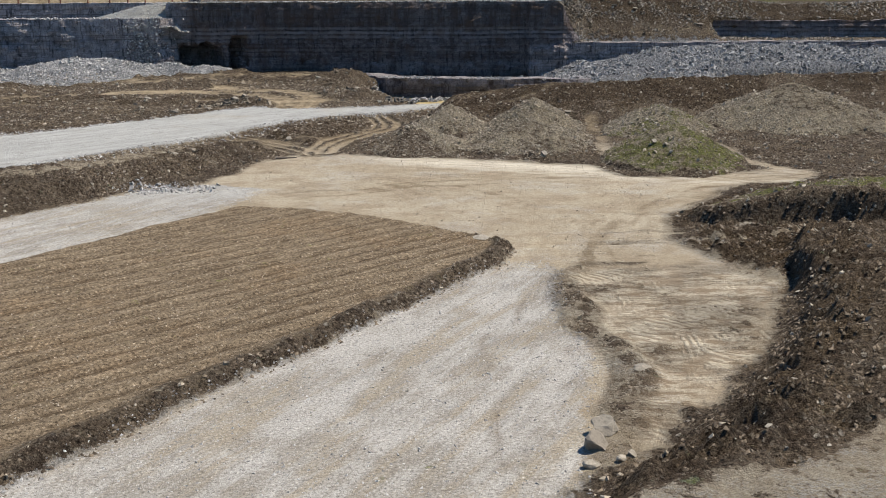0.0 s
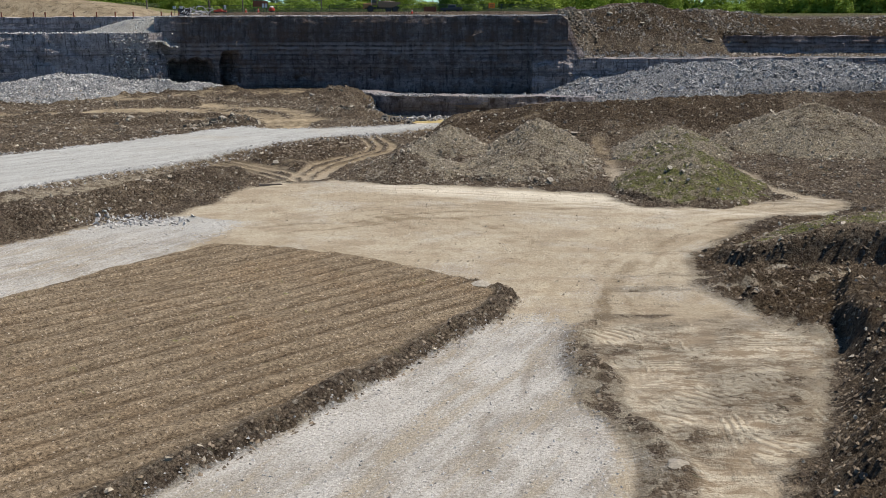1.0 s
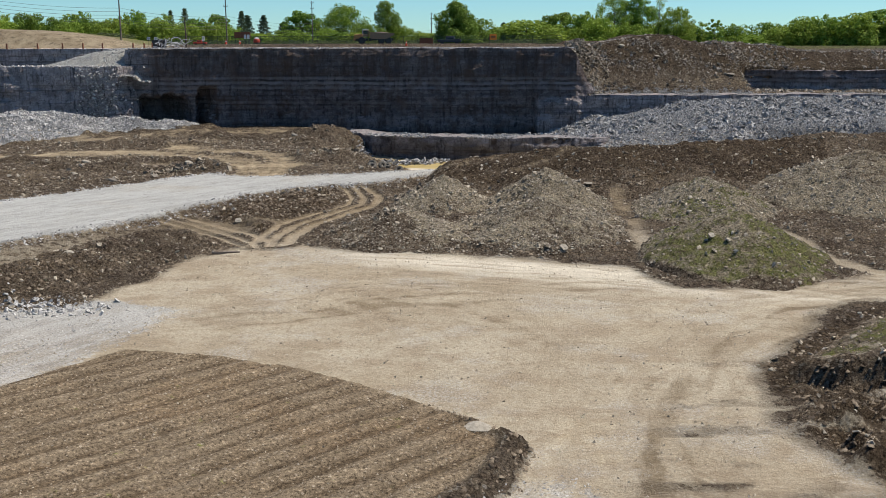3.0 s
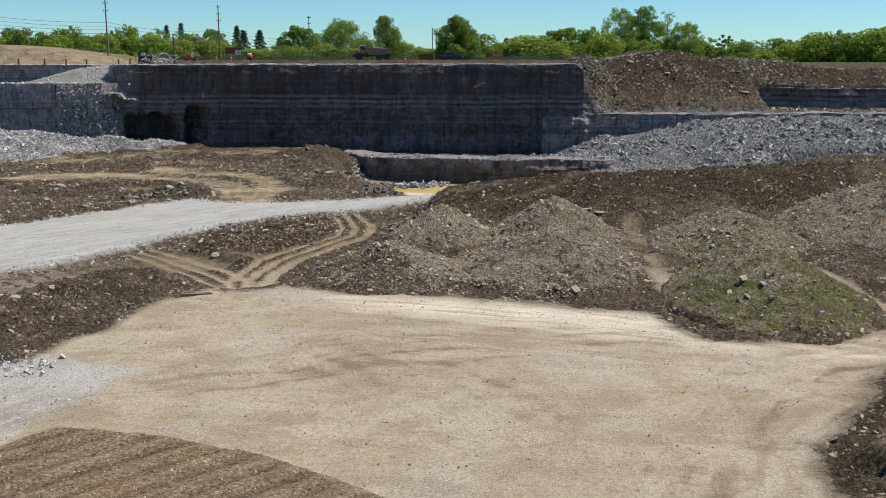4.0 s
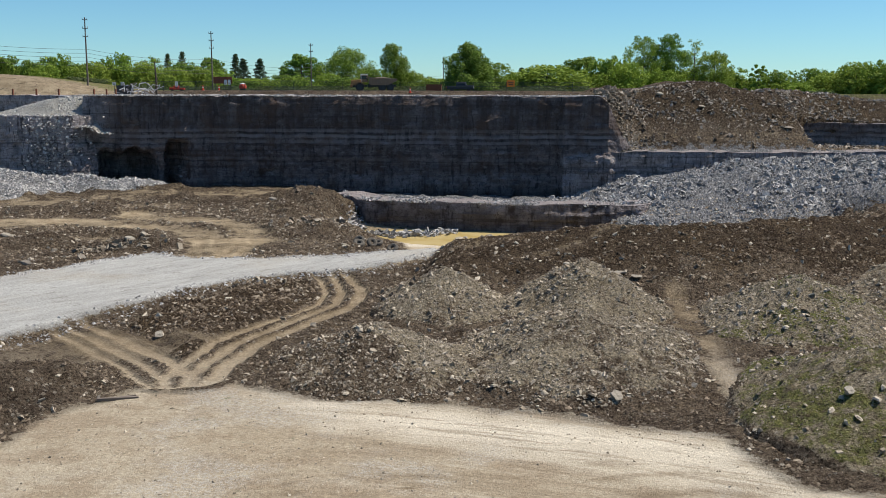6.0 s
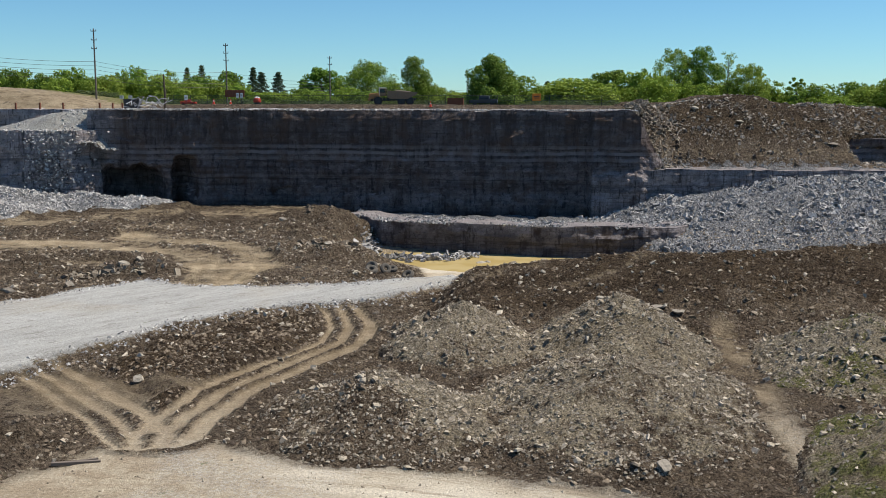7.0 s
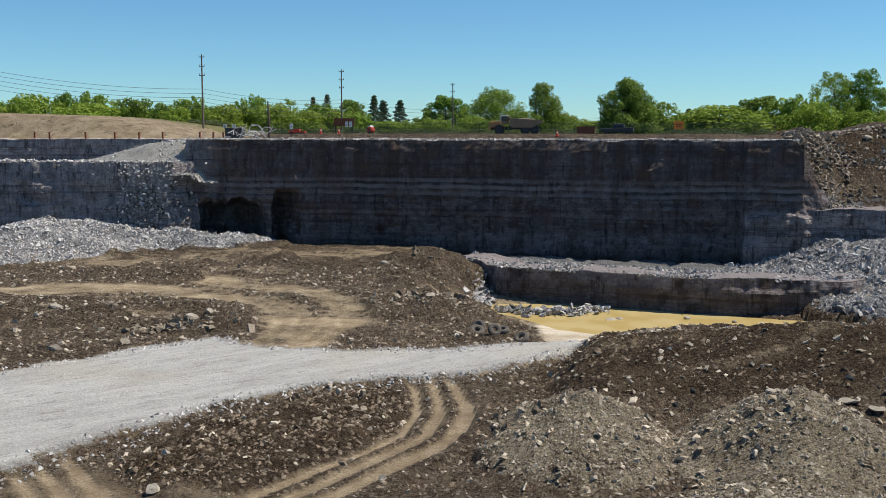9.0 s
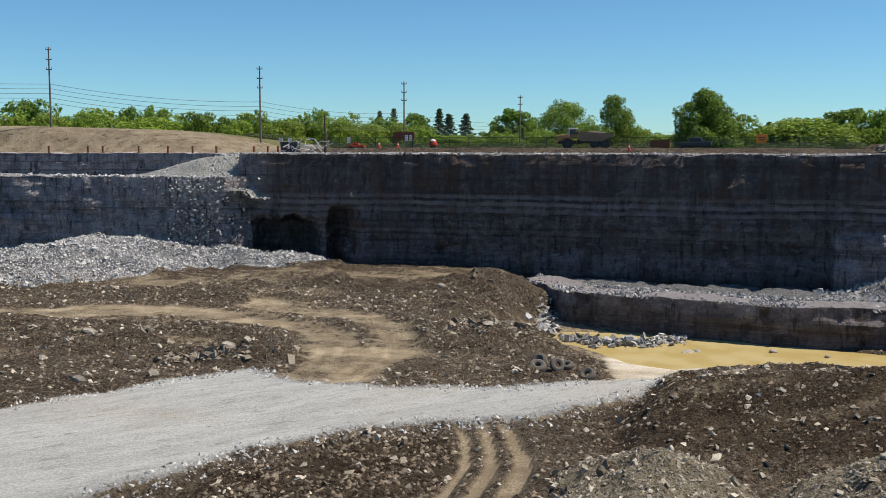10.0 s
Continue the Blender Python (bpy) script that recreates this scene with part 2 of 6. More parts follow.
    smear = s.noise(1.0, 7, 0.82, stretch=(0.5, 1.3, 1))
    colour = s.mix(s.math("MULTIPLY", s.span(smear, 0.46, 0.55, 0, 0.85), s.math("MULTIPLY", tread, s.math("SUBTRACT", 1.0, s.math("MULTIPLY", patch, 0.6)))), colour, (0.215, 0.16, 0.105))
    relief = s.math("ADD", s.noise(3.0, 6, 0.75), s.math("MULTIPLY", s.noise(12, 3, 0.6), 0.35))
    relief = s.math("ADD", relief, s.math("MULTIPLY", s.math("ADD", bits, s.math("MULTIPLY", crumbs_a, 0.5)), 0.12))
    bumpy = s.math("ADD", 0.34, s.math("MULTIPLY", s.math("MAXIMUM", 0.75 if heaped else mud, rubble), 3.0))
    s.bump(s.math("ADD", s.math("MULTIPLY", relief, bumpy), s.math("MULTIPLY", ribs, 0.28)), 0.9, 0.35)
    return s.done(colour)


def stone_material(name, dark, light, island=True):
    s = Shader(name, 0.85, 0.25)
    c = s.mix(s.random(island), dark, light)
    c = s.mix(s.span(s.noise(6, 4, 0.6), 0.35, 0.7, 0, 0.5), c, tuple(0.6 * v for v in dark))
    s.bump(s.noise(8, 5, 0.65), 0.5, 0.06)
    return s.done(c)


def cliff_material():
    s = Shader("quarry_rock_face", 0.9, 0.2)
    sep = s.nodes.new("ShaderNodeSeparateXYZ")
    s.links.new(s.place, sep.inputs[0])
    z = s.math("ADD", sep.outputs[2], s.math("MULTIPLY", s.math("SUBTRACT", s.noise(0.12, 6, 0.7), 0.5), 1.0))
    strata = s.noise(1.0, 5, 0.7, stretch=(0.02, 0.02, 1.5))
    beds = s.noise(1.0, 3, 0.6, stretch=(0.01, 0.01, 0.45))
    streak = s.noise(1.0, 5, 0.65, stretch=(0.5, 0.5, 0.05))
    blocks = s.noise(0.9, 5, 0.6, stretch=(0.7, 0.7, 1.6))
    grain = s.noise(2.2, 7, 0.78, stretch=(1, 1, 1.6))
    cracks = s.noise(1.0, 5, 0.7, stretch=(1.5, 1.5, 0.22))
    mottle = s.noise(0.45, 6, 0.7)
    stain_and_hollow = s.noise(0.13, 5, 0.65)
    cell = s.nodes.new("ShaderNodeTexVoronoi")
    cell.inputs["Scale"].default_value = 1.15
    flatten = s.nodes.new("ShaderNodeMapping")
    flatten.inputs["Scale"].default_value = (0.9, 0.9, 1.5)
    s.links.new(s.place, flatten.inputs["Vector"]), s.links.new(flatten.outputs[0], cell.inputs["Vector"])
    lump = s.nodes.new("ShaderNodeRGBToBW")
    s.links.new(cell.outputs["Color"], lump.inputs[0])
    lump = lump.outputs[0]
    c = s.mix(s.span(mottle, 0.36, 0.64), (0.135, 0.12, 0.113), (0.27, 0.248, 0.24))
    c = s.mix(s.span(beds, 0.42, 0.6, 0, 0.6), c, (0.30, 0.283, 0.275))
    c = s.mix(s.span(strata, 0.48, 0.62, 0, 0.45), c, (0.34, 0.325, 0.315))
    c = s.mix(s.math("MULTIPLY", s.span(strata, 0.46, 0.37, 0, 0.6), s.span(s.noise(0.2, 4), 0.4, 0.6, 0.25, 1.0)), c, (0.06, 0.053, 0.048))
    c = s.mix(s.span(streak, 0.5, 0.64, 0, 0.6), c, (0.10, 0.077, 0.062))
    c = s.mix(s.span(cracks, 0.48, 0.36, 0, 0.7), c, (0.03, 0.027, 0.025))
    c = s.mix(s.span(blocks, 0.56, 0.70, 0, 0.55), c, (0.42, 0.40, 0.385))
    c = s.mix(s.span(grain, 0.48, 0.32, 0, 0.8), c, (0.03, 0.027, 0.025))
    c = s.mix(s.span(grain, 0.56, 0.72, 0, 0.55), c, (0.40, 0.38, 0.36))
    c = s.mix(s.span(lump, 0.5, 0.2, 0, 0.4), c, (0.06, 0.054, 0.05))
    # two pale beds half-way up with dark partings, brown-black beds above them, brown seep stains, a darker foot
    for lo, much in ((10.3, 0.5), (11.3, 0.75), (12.3, 0.45), (7.3, 0.3)):
        bed = s.math("MULTIPLY", s.span(z, lo, lo + 0.12), s.span(z, lo + 0.72, lo + 0.45))
        c = s.mix(s.math("MULTIPLY", bed, s.span(s.noise(0.35, 4), 0.35, 0.6, 0.25 * much, much)), c, (0.40, 0.39, 0.375))
        parting = s.math("MULTIPLY", s.span(z, lo - 0.2, lo - 0.12), s.span(z, lo + 0.04, lo - 0.04))
        c = s.mix(s.math("MULTIPLY", parting, s.span(s.noise(0.25, 4), 0.42, 0.6, 0.05, 0.5)), c, (0.04, 0.036, 0.033))
    left = s.span(sep.outputs[0], -68, -58)
    upper = s.math("MULTIPLY", s.span(z, 12.4, 13.4), s.span(z, 18.4, 17.6))
    c = s.mix(s.math("MULTIPLY", s.math("MULTIPLY", upper, left), s.span(streak, 0.35, 0.6, 0.2, 0.65)), c, (0.10, 0.079, 0.066))
    c = s.mix(s.math("MULTIPLY", s.span(s.noise(0.3, 4), 0.5, 0.66, 0, 0.45), left), c, (0.17, 0.115, 0.08))
    seep = s.math("MULTIPLY", s.span(stain_and_hollow, 0.5, 0.62), s.span(z, 9.5, 6.0))
    c = s.mix(s.math("MULTIPLY", s.math("MULTIPLY", seep, left), s.span(streak, 0.4, 0.6, 0.3, 0.8)), c, (0.10, 0.064, 0.042))
    # the left stretch is paler, cut by joints and marked by drill holes
    flat = s.nodes.new("ShaderNodeCombineXYZ")
    s.put(flat.inputs[0], s.math("ADD", sep.outputs[0], s.math("MULTIPLY", s.noise(0.8, 3), 1.6)))
    s.put(flat.inputs[1], s.math("ADD", sep.outputs[2], s.math("MULTIPLY", s.noise(0.5, 3), 1.2)))
    web = s.nodes.new("ShaderNodeTexBrick")
    web.offset, web.squash = 0.37, 1.4
    for key, v in (("Scale", 0.55), ("Mortar Size", 0.02), ("Mortar Smooth", 0.6), ("Brick Width", 0.62), ("Row Height", 0.55)):
        web.inputs[key].default_value = v
    s.links.new(flat.outputs[0], web.inputs["Vector"])
    pale = s.mix(s.span(mottle, 0.38, 0.62), (0.30, 0.297, 0.298), (0.60, 0.595, 0.59))
    pale = s.mix(s.span(strata, 0.47, 0.4, 0, 0.6), pale, (0.10, 0.097, 0.095))
    pale = s.mix(s.span(blocks, 0.55, 0.66, 0, 0.7), pale, (0.72, 0.715, 0.71))
    pale = s.mix(s.math("MULTIPLY", web.outputs["Fac"], s.span(blocks, 0.4, 0.6, 0.2, 0.8)), pale, (0.05, 0.047, 0.045))
    pale = s.mix(s.span(cracks, 0.47, 0.36, 0, 0.75), pale, (0.05, 0.047, 0.045))
    pale = s.mix(s.span(grain, 0.46, 0.32, 0, 0.8), pale, (0.05, 0.047, 0.045))
    drill = s.math("SINE", s.math("MULTIPLY", sep.outputs[0], 9.0))
    pale = s.mix(s.math("MULTIPLY", s.span(drill, 0.2, 0.9, 0, 0.3), s.span(s.noise(0.25, 3), 0.45, 0.6, 0.1, 1.0)), pale, (0.12, 0.115, 0.11))
    # dark stains and shaded hollows low on the left stretch, all as colour
    pale = s.mix(s.math("MULTIPLY", s.span(stain_and_hollow, 0.54, 0.62), s.span(z, 8.0, 4.5, 0, 0.85)), pale, (0.045, 0.04, 0.037))
    c = s.mix(s.math("MULTIPLY", s.math("SUBTRACT", 1.0, left), 0.85), c, pale)
    grey = s.math("MAXIMUM", s.span(sep.outputs[1], 228, 224), s.math("MULTIPLY", s.span(sep.outputs[0], 25, 28), s.span(z, 12, 10)))
    c = s.mix(s.math("MULTIPLY", grey, s.math("MULTIPLY", left, 0.55)), c, pale)
    jut = s.math("MULTIPLY", s.span(sep.outputs[0], 18.0, 18.8), s.span(z, 9.2, 8.0))
    c = s.mix(s.math("MULTIPLY", jut, 0.6), c, pale)
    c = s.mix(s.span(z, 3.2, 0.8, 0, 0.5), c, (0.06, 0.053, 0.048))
    # dust lies on the level tops, whitest where the rim is driven on
    nrm = s.nodes.new("ShaderNodeNewGeometry").outputs["Normal"]
    sepn = s.nodes.new("ShaderNodeSeparateXYZ")
    s.links.new(nrm, sepn.inputs[0])
    powder = s.mix(s.math("MULTIPLY", s.span(sep.outputs[2], 17.4, 18.0), s.span(sep.outputs[0], 12, 2)), (0.40, 0.39, 0.375), (0.68, 0.665, 0.64))
    c = s.mix(s.math("MULTIPLY", s.span(sepn.outputs[2], 0.6, 0.92, 0, 0.9), s.span(s.noise(1.5, 5, 0.7), 0.36, 0.5, 0.35, 1.0)), c, powder)
    c = s.mix(1.0, c, (1.06, 0.975, 0.995), "MULTIPLY")
    s.bump(s.math("ADD", s.math("MULTIPLY", grain, 1.6), s.math("ADD", s.math("MULTIPLY", lump, 0.7), s.math("ADD", cracks, s.math("MULTIPLY", strata, 1.6)))), 1.0, 0.5)
    return s.done(c)


def plain_material(name, colour, roughness=0.6, metal=0.0, wear=0.35):
    s = Shader(name, roughness, 0.4)
    s.bsdf.inputs["Metallic"].default_value = metal
    c = s.mix(s.span(s.noise(2.5, 5, 0.65), 0.45, 0.75, 0, wear), colour, tuple(0.5 * v + 0.06 for v in colour))
    s.bump(s.noise(20, 3), 0.15, 0.02)
    return s.done(c)


def leaf_material(name, dark, light):
    s = Shader(name, 0.7, 0.18)
    c = s.mix(s.random(True), dark, light)
    c = s.mix(s.span(s.noise(0.5, 3), 0.35, 0.65, 0, 0.6), c, tuple(0.5 * a + 0.5 * b for a, b in zip(dark, light)))
    c = s.mix(s.math("MULTIPLY", s.random(), 0.35), c, (0.14, 0.15, 0.03))
    s.bsdf.inputs["Transmission Weight"].default_value = 0.0
    soft = s.nodes.new("ShaderNodeBsdfTranslucent")
    s.put(soft.inputs["Color"], c)
    both = s.nodes.new("ShaderNodeMixShader")
    both.inputs[0].default_value = 0.33
    s.links.new(s.bsdf.outputs[0], both.inputs[1])
    s.links.new(soft.outputs[0], both.inputs[2])
    s.links.new(both.outputs[0], s.nodes["Material Output"].inputs["Surface"])
    return s.done(c)


def water_material():
    s = Shader("silty_water", 0.35, 0.08)
    c = s.mix(s.span(s.noise(0.25, 4), 0.35, 0.65), (0.40, 0.30, 0.115), (0.47, 0.375, 0.18))
    s.bump(s.noise(1.2, 3), 0.08, 0.05)
    return s.done(c)


GROUND = ground_material()
SPOIL = ground_material("spoil", True)
CLIFF = cliff_material()
PALE_STONE = stone_material("pale_limestone", (0.28, 0.27, 0.26), (0.70, 0.685, 0.66))
GREY_STONE = stone_material("grey_limestone", (0.15, 0.145, 0.14), (0.60, 0.585, 0.565))
EARTHY_STONE = stone_material("earthy_stone", (0.30, 0.25, 0.185), (0.64, 0.565, 0.45))
CLOD = stone_material("earth_clod", (0.055, 0.041, 0.03), (0.275, 0.22, 0.16))
SLAB_STONE = stone_material("brown_slab", (0.13, 0.105, 0.08), (0.40, 0.345, 0.265))
BANK_STONE = stone_material("bank_limestone", (0.20, 0.16, 0.125), (0.60, 0.53, 0.44))
BIG_STONE = stone_material("weathered_limestone", (0.25, 0.22, 0.18), (0.46, 0.415, 0.34), island=False)
HEAP_CHIP = stone_material("stony_spoil", (0.14, 0.115, 0.085), (0.60, 0.525, 0.415))
WATER = water_material()
BARK = plain_material("bark", (0.09, 0.07, 0.05), 0.95)
LEAF = leaf_material("spring_leaves", (0.12, 0.22, 0.027), (0.32, 0.44, 0.066))
LEAF_DARK = leaf_material("dark_leaves", (0.085, 0.175, 0.024), (0.24, 0.37, 0.055))
LEAF_PALE = leaf_material("young_leaves", (0.15, 0.25, 0.03), (0.36, 0.46, 0.075))
SCRUB = leaf_material("scrub_leaves", (0.05, 0.08, 0.035), (0.14, 0.18, 0.09))
NEEDLE = leaf_material("needles", (0.035, 0.065, 0.04), (0.085, 0.13, 0.07))
RUST = plain_material("rusty_steel", (0.20, 0.07, 0.035), 0.8)
WOOD = plain_material("grey_wood", (0.17, 0.14, 0.115), 0.9)
DARK_STEEL = plain_material("dark_steel", (0.05, 0.052, 0.055), 0.5, 0.5)
GREY_STEEL = plain_material("grey_steel", (0.38, 0.385, 0.39), 0.45, 0.4)
YELLOW = plain_material("dusty_yellow_paint", (0.42, 0.20, 0.07), 0.6)
BROWN_PAINT = plain_material("dusty_brown_paint", (0.27, 0.175, 0.11), 0.8)
ORANGE = plain_material("orange_sheet", (0.80, 0.22, 0.02), 0.6)
RED = plain_material("red_paint", (0.62, 0.06, 0.025), 0.5)
WHITE_PAINT = plain_material("white_paint", (0.75, 0.75, 0.73), 0.5)
RUBBER = plain_material("rubber", (0.045, 0.042, 0.04), 0.85)
DUSTY_RUBBER = plain_material("dusty_rubber", (0.11, 0.098, 0.082), 0.9)
GLASS_DARK = plain_material("dark_window", (0.02, 0.025, 0.03), 0.1, 0, 0.1)

# ---- shaping tools ----


def hash_noise(x, y, size, seed):
    """Smooth value noise in 0..1 with cells of that size."""
    u, v = x / size + seed * 17.31, y / size - seed * 9.17
    i, j = np.floor(u).astype(np.int64), np.floor(v).astype(np.int64)
    f, g = u - i, v - j
    f, g = f * f * (3 - 2 * f), g * g * (3 - 2 * g)

    def corner(a, b):
        h = (a * 374761393 + b * 668265263 + seed * 974711) & 0x7FFFFFFF
        h = ((h ^ (h >> 13)) * 1274126177) & 0x7FFFFFFF
        return ((h ^ (h >> 16)) & 0xFFFF) / 65535.0

    top = corner(i, j) * (1 - f) + corner(i + 1, j) * f
    low = corner(i, j + 1) * (1 - f) + corner(i + 1, j + 1) * f
    return top * (1 - g) + low * g


def fractal(x, y, size, seed, octaves=4, gain=0.55):
    """Layered noise, about -1..1."""
    total, amp, norm = 0.0, 1.0, 0.0
    for k in range(octaves):
        total = total + amp * (hash_noise(x, y, size / 2 ** k, seed + k) * 2 - 1)
        norm += amp
        amp *= gain
    return total / norm * 1.4


def smooth(v, lo, hi):
    t = np.clip((v - lo) / (hi - lo), 0, 1)
    return t * t * (3 - 2 * t)


def line_reach(x, y, line):
    """Distance to a polyline, how far along it the nearest point lies (0..1), and the side."""
    best = np.full(np.shape(x), 1e9)
    along = np.zeros(np.shape(x))
    side = np.zeros(np.shape(x))
    steps = [math.dist(a, b) for a, b in zip(line, line[1:])]
    done, whole = 0.0, sum(steps)
    for (ax, ay), (bx, by), n in zip(line, line[1:], steps):
        ux, uy = (bx - ax) / n, (by - ay) / n
        s = np.clip((x - ax) * ux + (y - ay) * uy, 0, n)
        d = np.hypot(x - ax - s * ux, y - ay - s * uy)
        near = d < best
        best = np.where(near, d, best)
        along = np.where(near, (done + s) / whole, along)
        side = np.where(near, (x - ax) * uy - (y - ay) * ux, side)
        done += n
    return best, along, side


def bent(line, times=2):
    """The polyline with its corners rounded."""
    for _ in range(times):
        cut = [line[0]]
        for (ax, ay), (bx, by) in zip(line, line[1:]):
            cut += [(0.75 * ax + 0.25 * bx, 0.75 * ay + 0.25 * by), (0.25 * ax + 0.75 * bx, 0.25 * ay + 0.75 * by)]
        line = cut + [line[-1]]
    return line


def inside(x, y, poly):
    """Signed distance to a closed outline, positive inside."""
    dist, _, _ = line_reach(x, y, poly + poly[:1])
    within = np.zeros(np.shape(x), bool)
    for (ax, ay), (bx, by) in zip(poly, poly[1:] + poly[:1]):
        if ay != by:
            within ^= ((ay > y) != (by > y)) & (x < (bx - ax) * (y - ay) / (by - ay) + ax)
    return np.where(within, dist, -dist)


def mesh_from(name, verts, faces, material, smooth_shade=False):
    me = bpy.data.meshes.new(name)
    verts, faces = np.asarray(verts, np.float32), np.asarray(faces, np.int32)
    k = faces.shape[1]
    me.vertices.add(len(verts)), me.loops.add(faces.size), me.polygons.add(len(faces))
    me.vertices.foreach_set("co", verts.ravel())
    me.loops.foreach_set("vertex_index", faces.ravel())
    me.polygons.foreach_set("loop_start", np.arange(0, faces.size, k, dtype=np.int32))
    me.polygons.foreach_set("use_smooth", np.full(len(faces), smooth_shade))
    me.materials.append(material)
    me.update(calc_edges=True)
    return me


def grid_faces(rows, cols):
    i = np.arange(rows * cols).reshape(rows, cols)
    return np.stack([i[:-1, :-1], i[:-1, 1:], i[1:, 1:], i[1:, :-1]], -1).reshape(-1, 4)


def thing(name, label, category, at=(0, 0, 0), group="", kind="", turn=0.0):
    ob = new(name)
    ob.matrix_basis = pose(*at, 0, 0, turn)
    return tagged(ob, label, category, group, kind)


def part(name, bm, material, parent, label=""):
    me = bpy.data.meshes.new(name)
    bm.to_mesh(me)
    bm.free()
    me.materials.append(material)
    ob = new(name, me)
    ob.parent = parent
    return tagged(ob, label)


def part_mesh(name, me, parent, label=""):
    ob = new(name, me)
    ob.parent = parent
    return tagged(ob, label)


def box(bm, size, at=(0, 0, 0), turn=(0, 0, 0), bevel=0.0, taper=1.0):
    made = bmesh.ops.create_cube(bm, size=1.0)["verts"]
    for v in made:
        k = taper if v.co.z > 0 else 1.0
        v.co = Vector((v.co.x * size[0] * k, v.co.y * size[1] * k, v.co.z * size[2]))
    bmesh.ops.transform(bm, matrix=pose(*at, *turn), verts=made)
    if bevel:
        edges = list({e for v in made for e in v.link_edges})
        bmesh.ops.bevel(bm, geom=edges, offset=bevel, segments=2, affect="EDGES", profile=0.6)
    return bm


def rod(bm, a, b, r0, r1=None, sides=8):
    a, b = Vector(a), Vector(b)
    made = bmesh.ops.create_cone(bm, cap_ends=True, segments=sides, radius1=r0, radius2=r0 if r1 is None else r1, depth=(b - a).length)["verts"]
    bmesh.ops.transform(bm, matrix=Matrix.Translation((a + b) / 2) @ (b - a).to_track_quat("Z", "Y").to_matrix().to_4x4(), verts=made)
    return bm


# ---- the lie of the land: outlines in plan, metres ----
FIELD = [(-75, 20), (-52, 53), (-33.5, 72), (-27, 82), (-22.8, 88.5), (-19.7, 92.4), (-14, 91.3), (-7.6, 88.6), (-2.5, 85), (2.4, 80.3), (4.9, 77), (3.8, 73), (0.1, 67.5), (-6.9, 55.8), (-11.4, 48.9), (-18.4, 37.2), (-28, 20)]
LOW_ROAD = [(-29, 18), (-18.4, 37.2), (-11.4, 48.9), (-2.8, 63.3), (3.5, 74), (6.5, 76), (8.3, 69.4), (7.2, 60), (7.4, 52), (6.4, 43), (5, 37), (4, 18)]
LEFT_ROAD = [(-90, 45), (-52, 52), (-33.5, 71), (-22.8, 88), (-20, 93), (-19, 104), (-26, 107), (-33, 102), (-41, 90), (-60, 74), (-95, 60)]
HIGH_ROAD = [(-110, 62), (-64, 93), (-50.3, 110.6), (-41.8, 123.6), (-32, 139.5), (-27.6, 149.4), (-24.8, 155.4), (-19.3, 162), (-9, 167.4), (-4.8, 173), (-1.5, 177), (-1, 183), (-6.2, 179), (-12, 174.5), (-20.6, 172.7), (-29, 173), (-34, 175.9), (-38.5, 170), (-46, 159.5), (-57, 145.6), (-62.4, 138.4), (-110, 90)]
TERRACE = [(-200, 40), (-64, 84), (-46, 104), (-37, 124), (-30, 141), (-24, 151), (-17, 158), (-7, 165), (-3, 172), (-2, 180), (-7.5, 190), (-11.6, 203), (-14.4, 211), (-14.2, 218), (-16, 226), (-18, 260), (-200, 260)]
FLOOR = [(-24, 122), (-20.5, 126), (-17.5, 130.8), (-12, 127.7), (-6.6, 125.4), (1.3, 124.6), (8.7, 122.4), (12.3, 120.8), (17.3, 119), (18.5, 115), (21, 110.5), (27, 109.5), (34, 114), (39, 117.5), (42.5, 115), (42, 111.5), (38, 107.5), (30, 104), (24, 95), (20, 88), (19, 80), (21, 74), (24, 70), (20.5, 58), (15.5, 48), (10, 41), (6, 37), (0, 30), (-60, 40), (-70, 60), (-41, 89.5), (-33, 102.3), (-27.6, 104.5), (-25, 113)]
RIGHT_BANK = [(25, 71.5), (24.2, 68), (21.9, 61.5), (19.2, 55.6), (16.4, 50.6), (14.2, 47), (11.8, 43.8), (9.4, 40.4), (7.2, 38.2), (4, 35), (1, 29), (1, 10), (140, 10), (140, 82), (38, 82), (30.5, 81.5), (27.6, 77.5)]
BANK_PATH = ((-40, 4, 8.3, 12.9, 17.9, 30, 60), (28, 31.8, 33.6, 35.0, 38.4, 45, 60))   # far edge of the path on top
GRASS_SHELF = [(21.3, 87), (22.8, 90), (25, 93.3), (30.5, 100), (36, 104.2), (41, 107.6), (50, 109), (140, 118), (140, 88), (60, 85.8), (40, 85.5), (30, 86), (24, 85.3)]
BERM = [(-100, 52), (-60, 82), (-44.5, 96), (-38, 105.5), (-31.5, 117), (-27, 125), (-23.5, 130)]
MUD_WEDGE = [(-26.5, 144), (-25.2, 152.5), (-19.2, 160.3), (-13, 163), (-11.6, 157), (-13.6, 148.5), (-16, 140), (-17.6, 132.5), (-20.5, 135.5)]
FORK_LEFT = [(-18, 128.5), (-20.5, 132.3), (-23.7, 135.8), (-28, 140.7), (-32, 144)]
FORK_RIGHT = [(-16.6, 128.5), (-16.1, 134), (-15.2, 139.5), (-13.0, 145), (-10.5, 150.3), (-9.5, 155), (-9.7, 159.5), (-11, 163.5), (-12.6, 167)]
DIRT_LOOP = [(-110, 183), (-72, 193), (-51, 197), (-38, 195.5), (-30.5, 187), (-28.5, 178), (-28, 171)]
DIRT_LOOP_SHORT = [(-46, 202), (-33, 200.5), (-26.5, 193), (-24.5, 183), (-25.2, 172)]
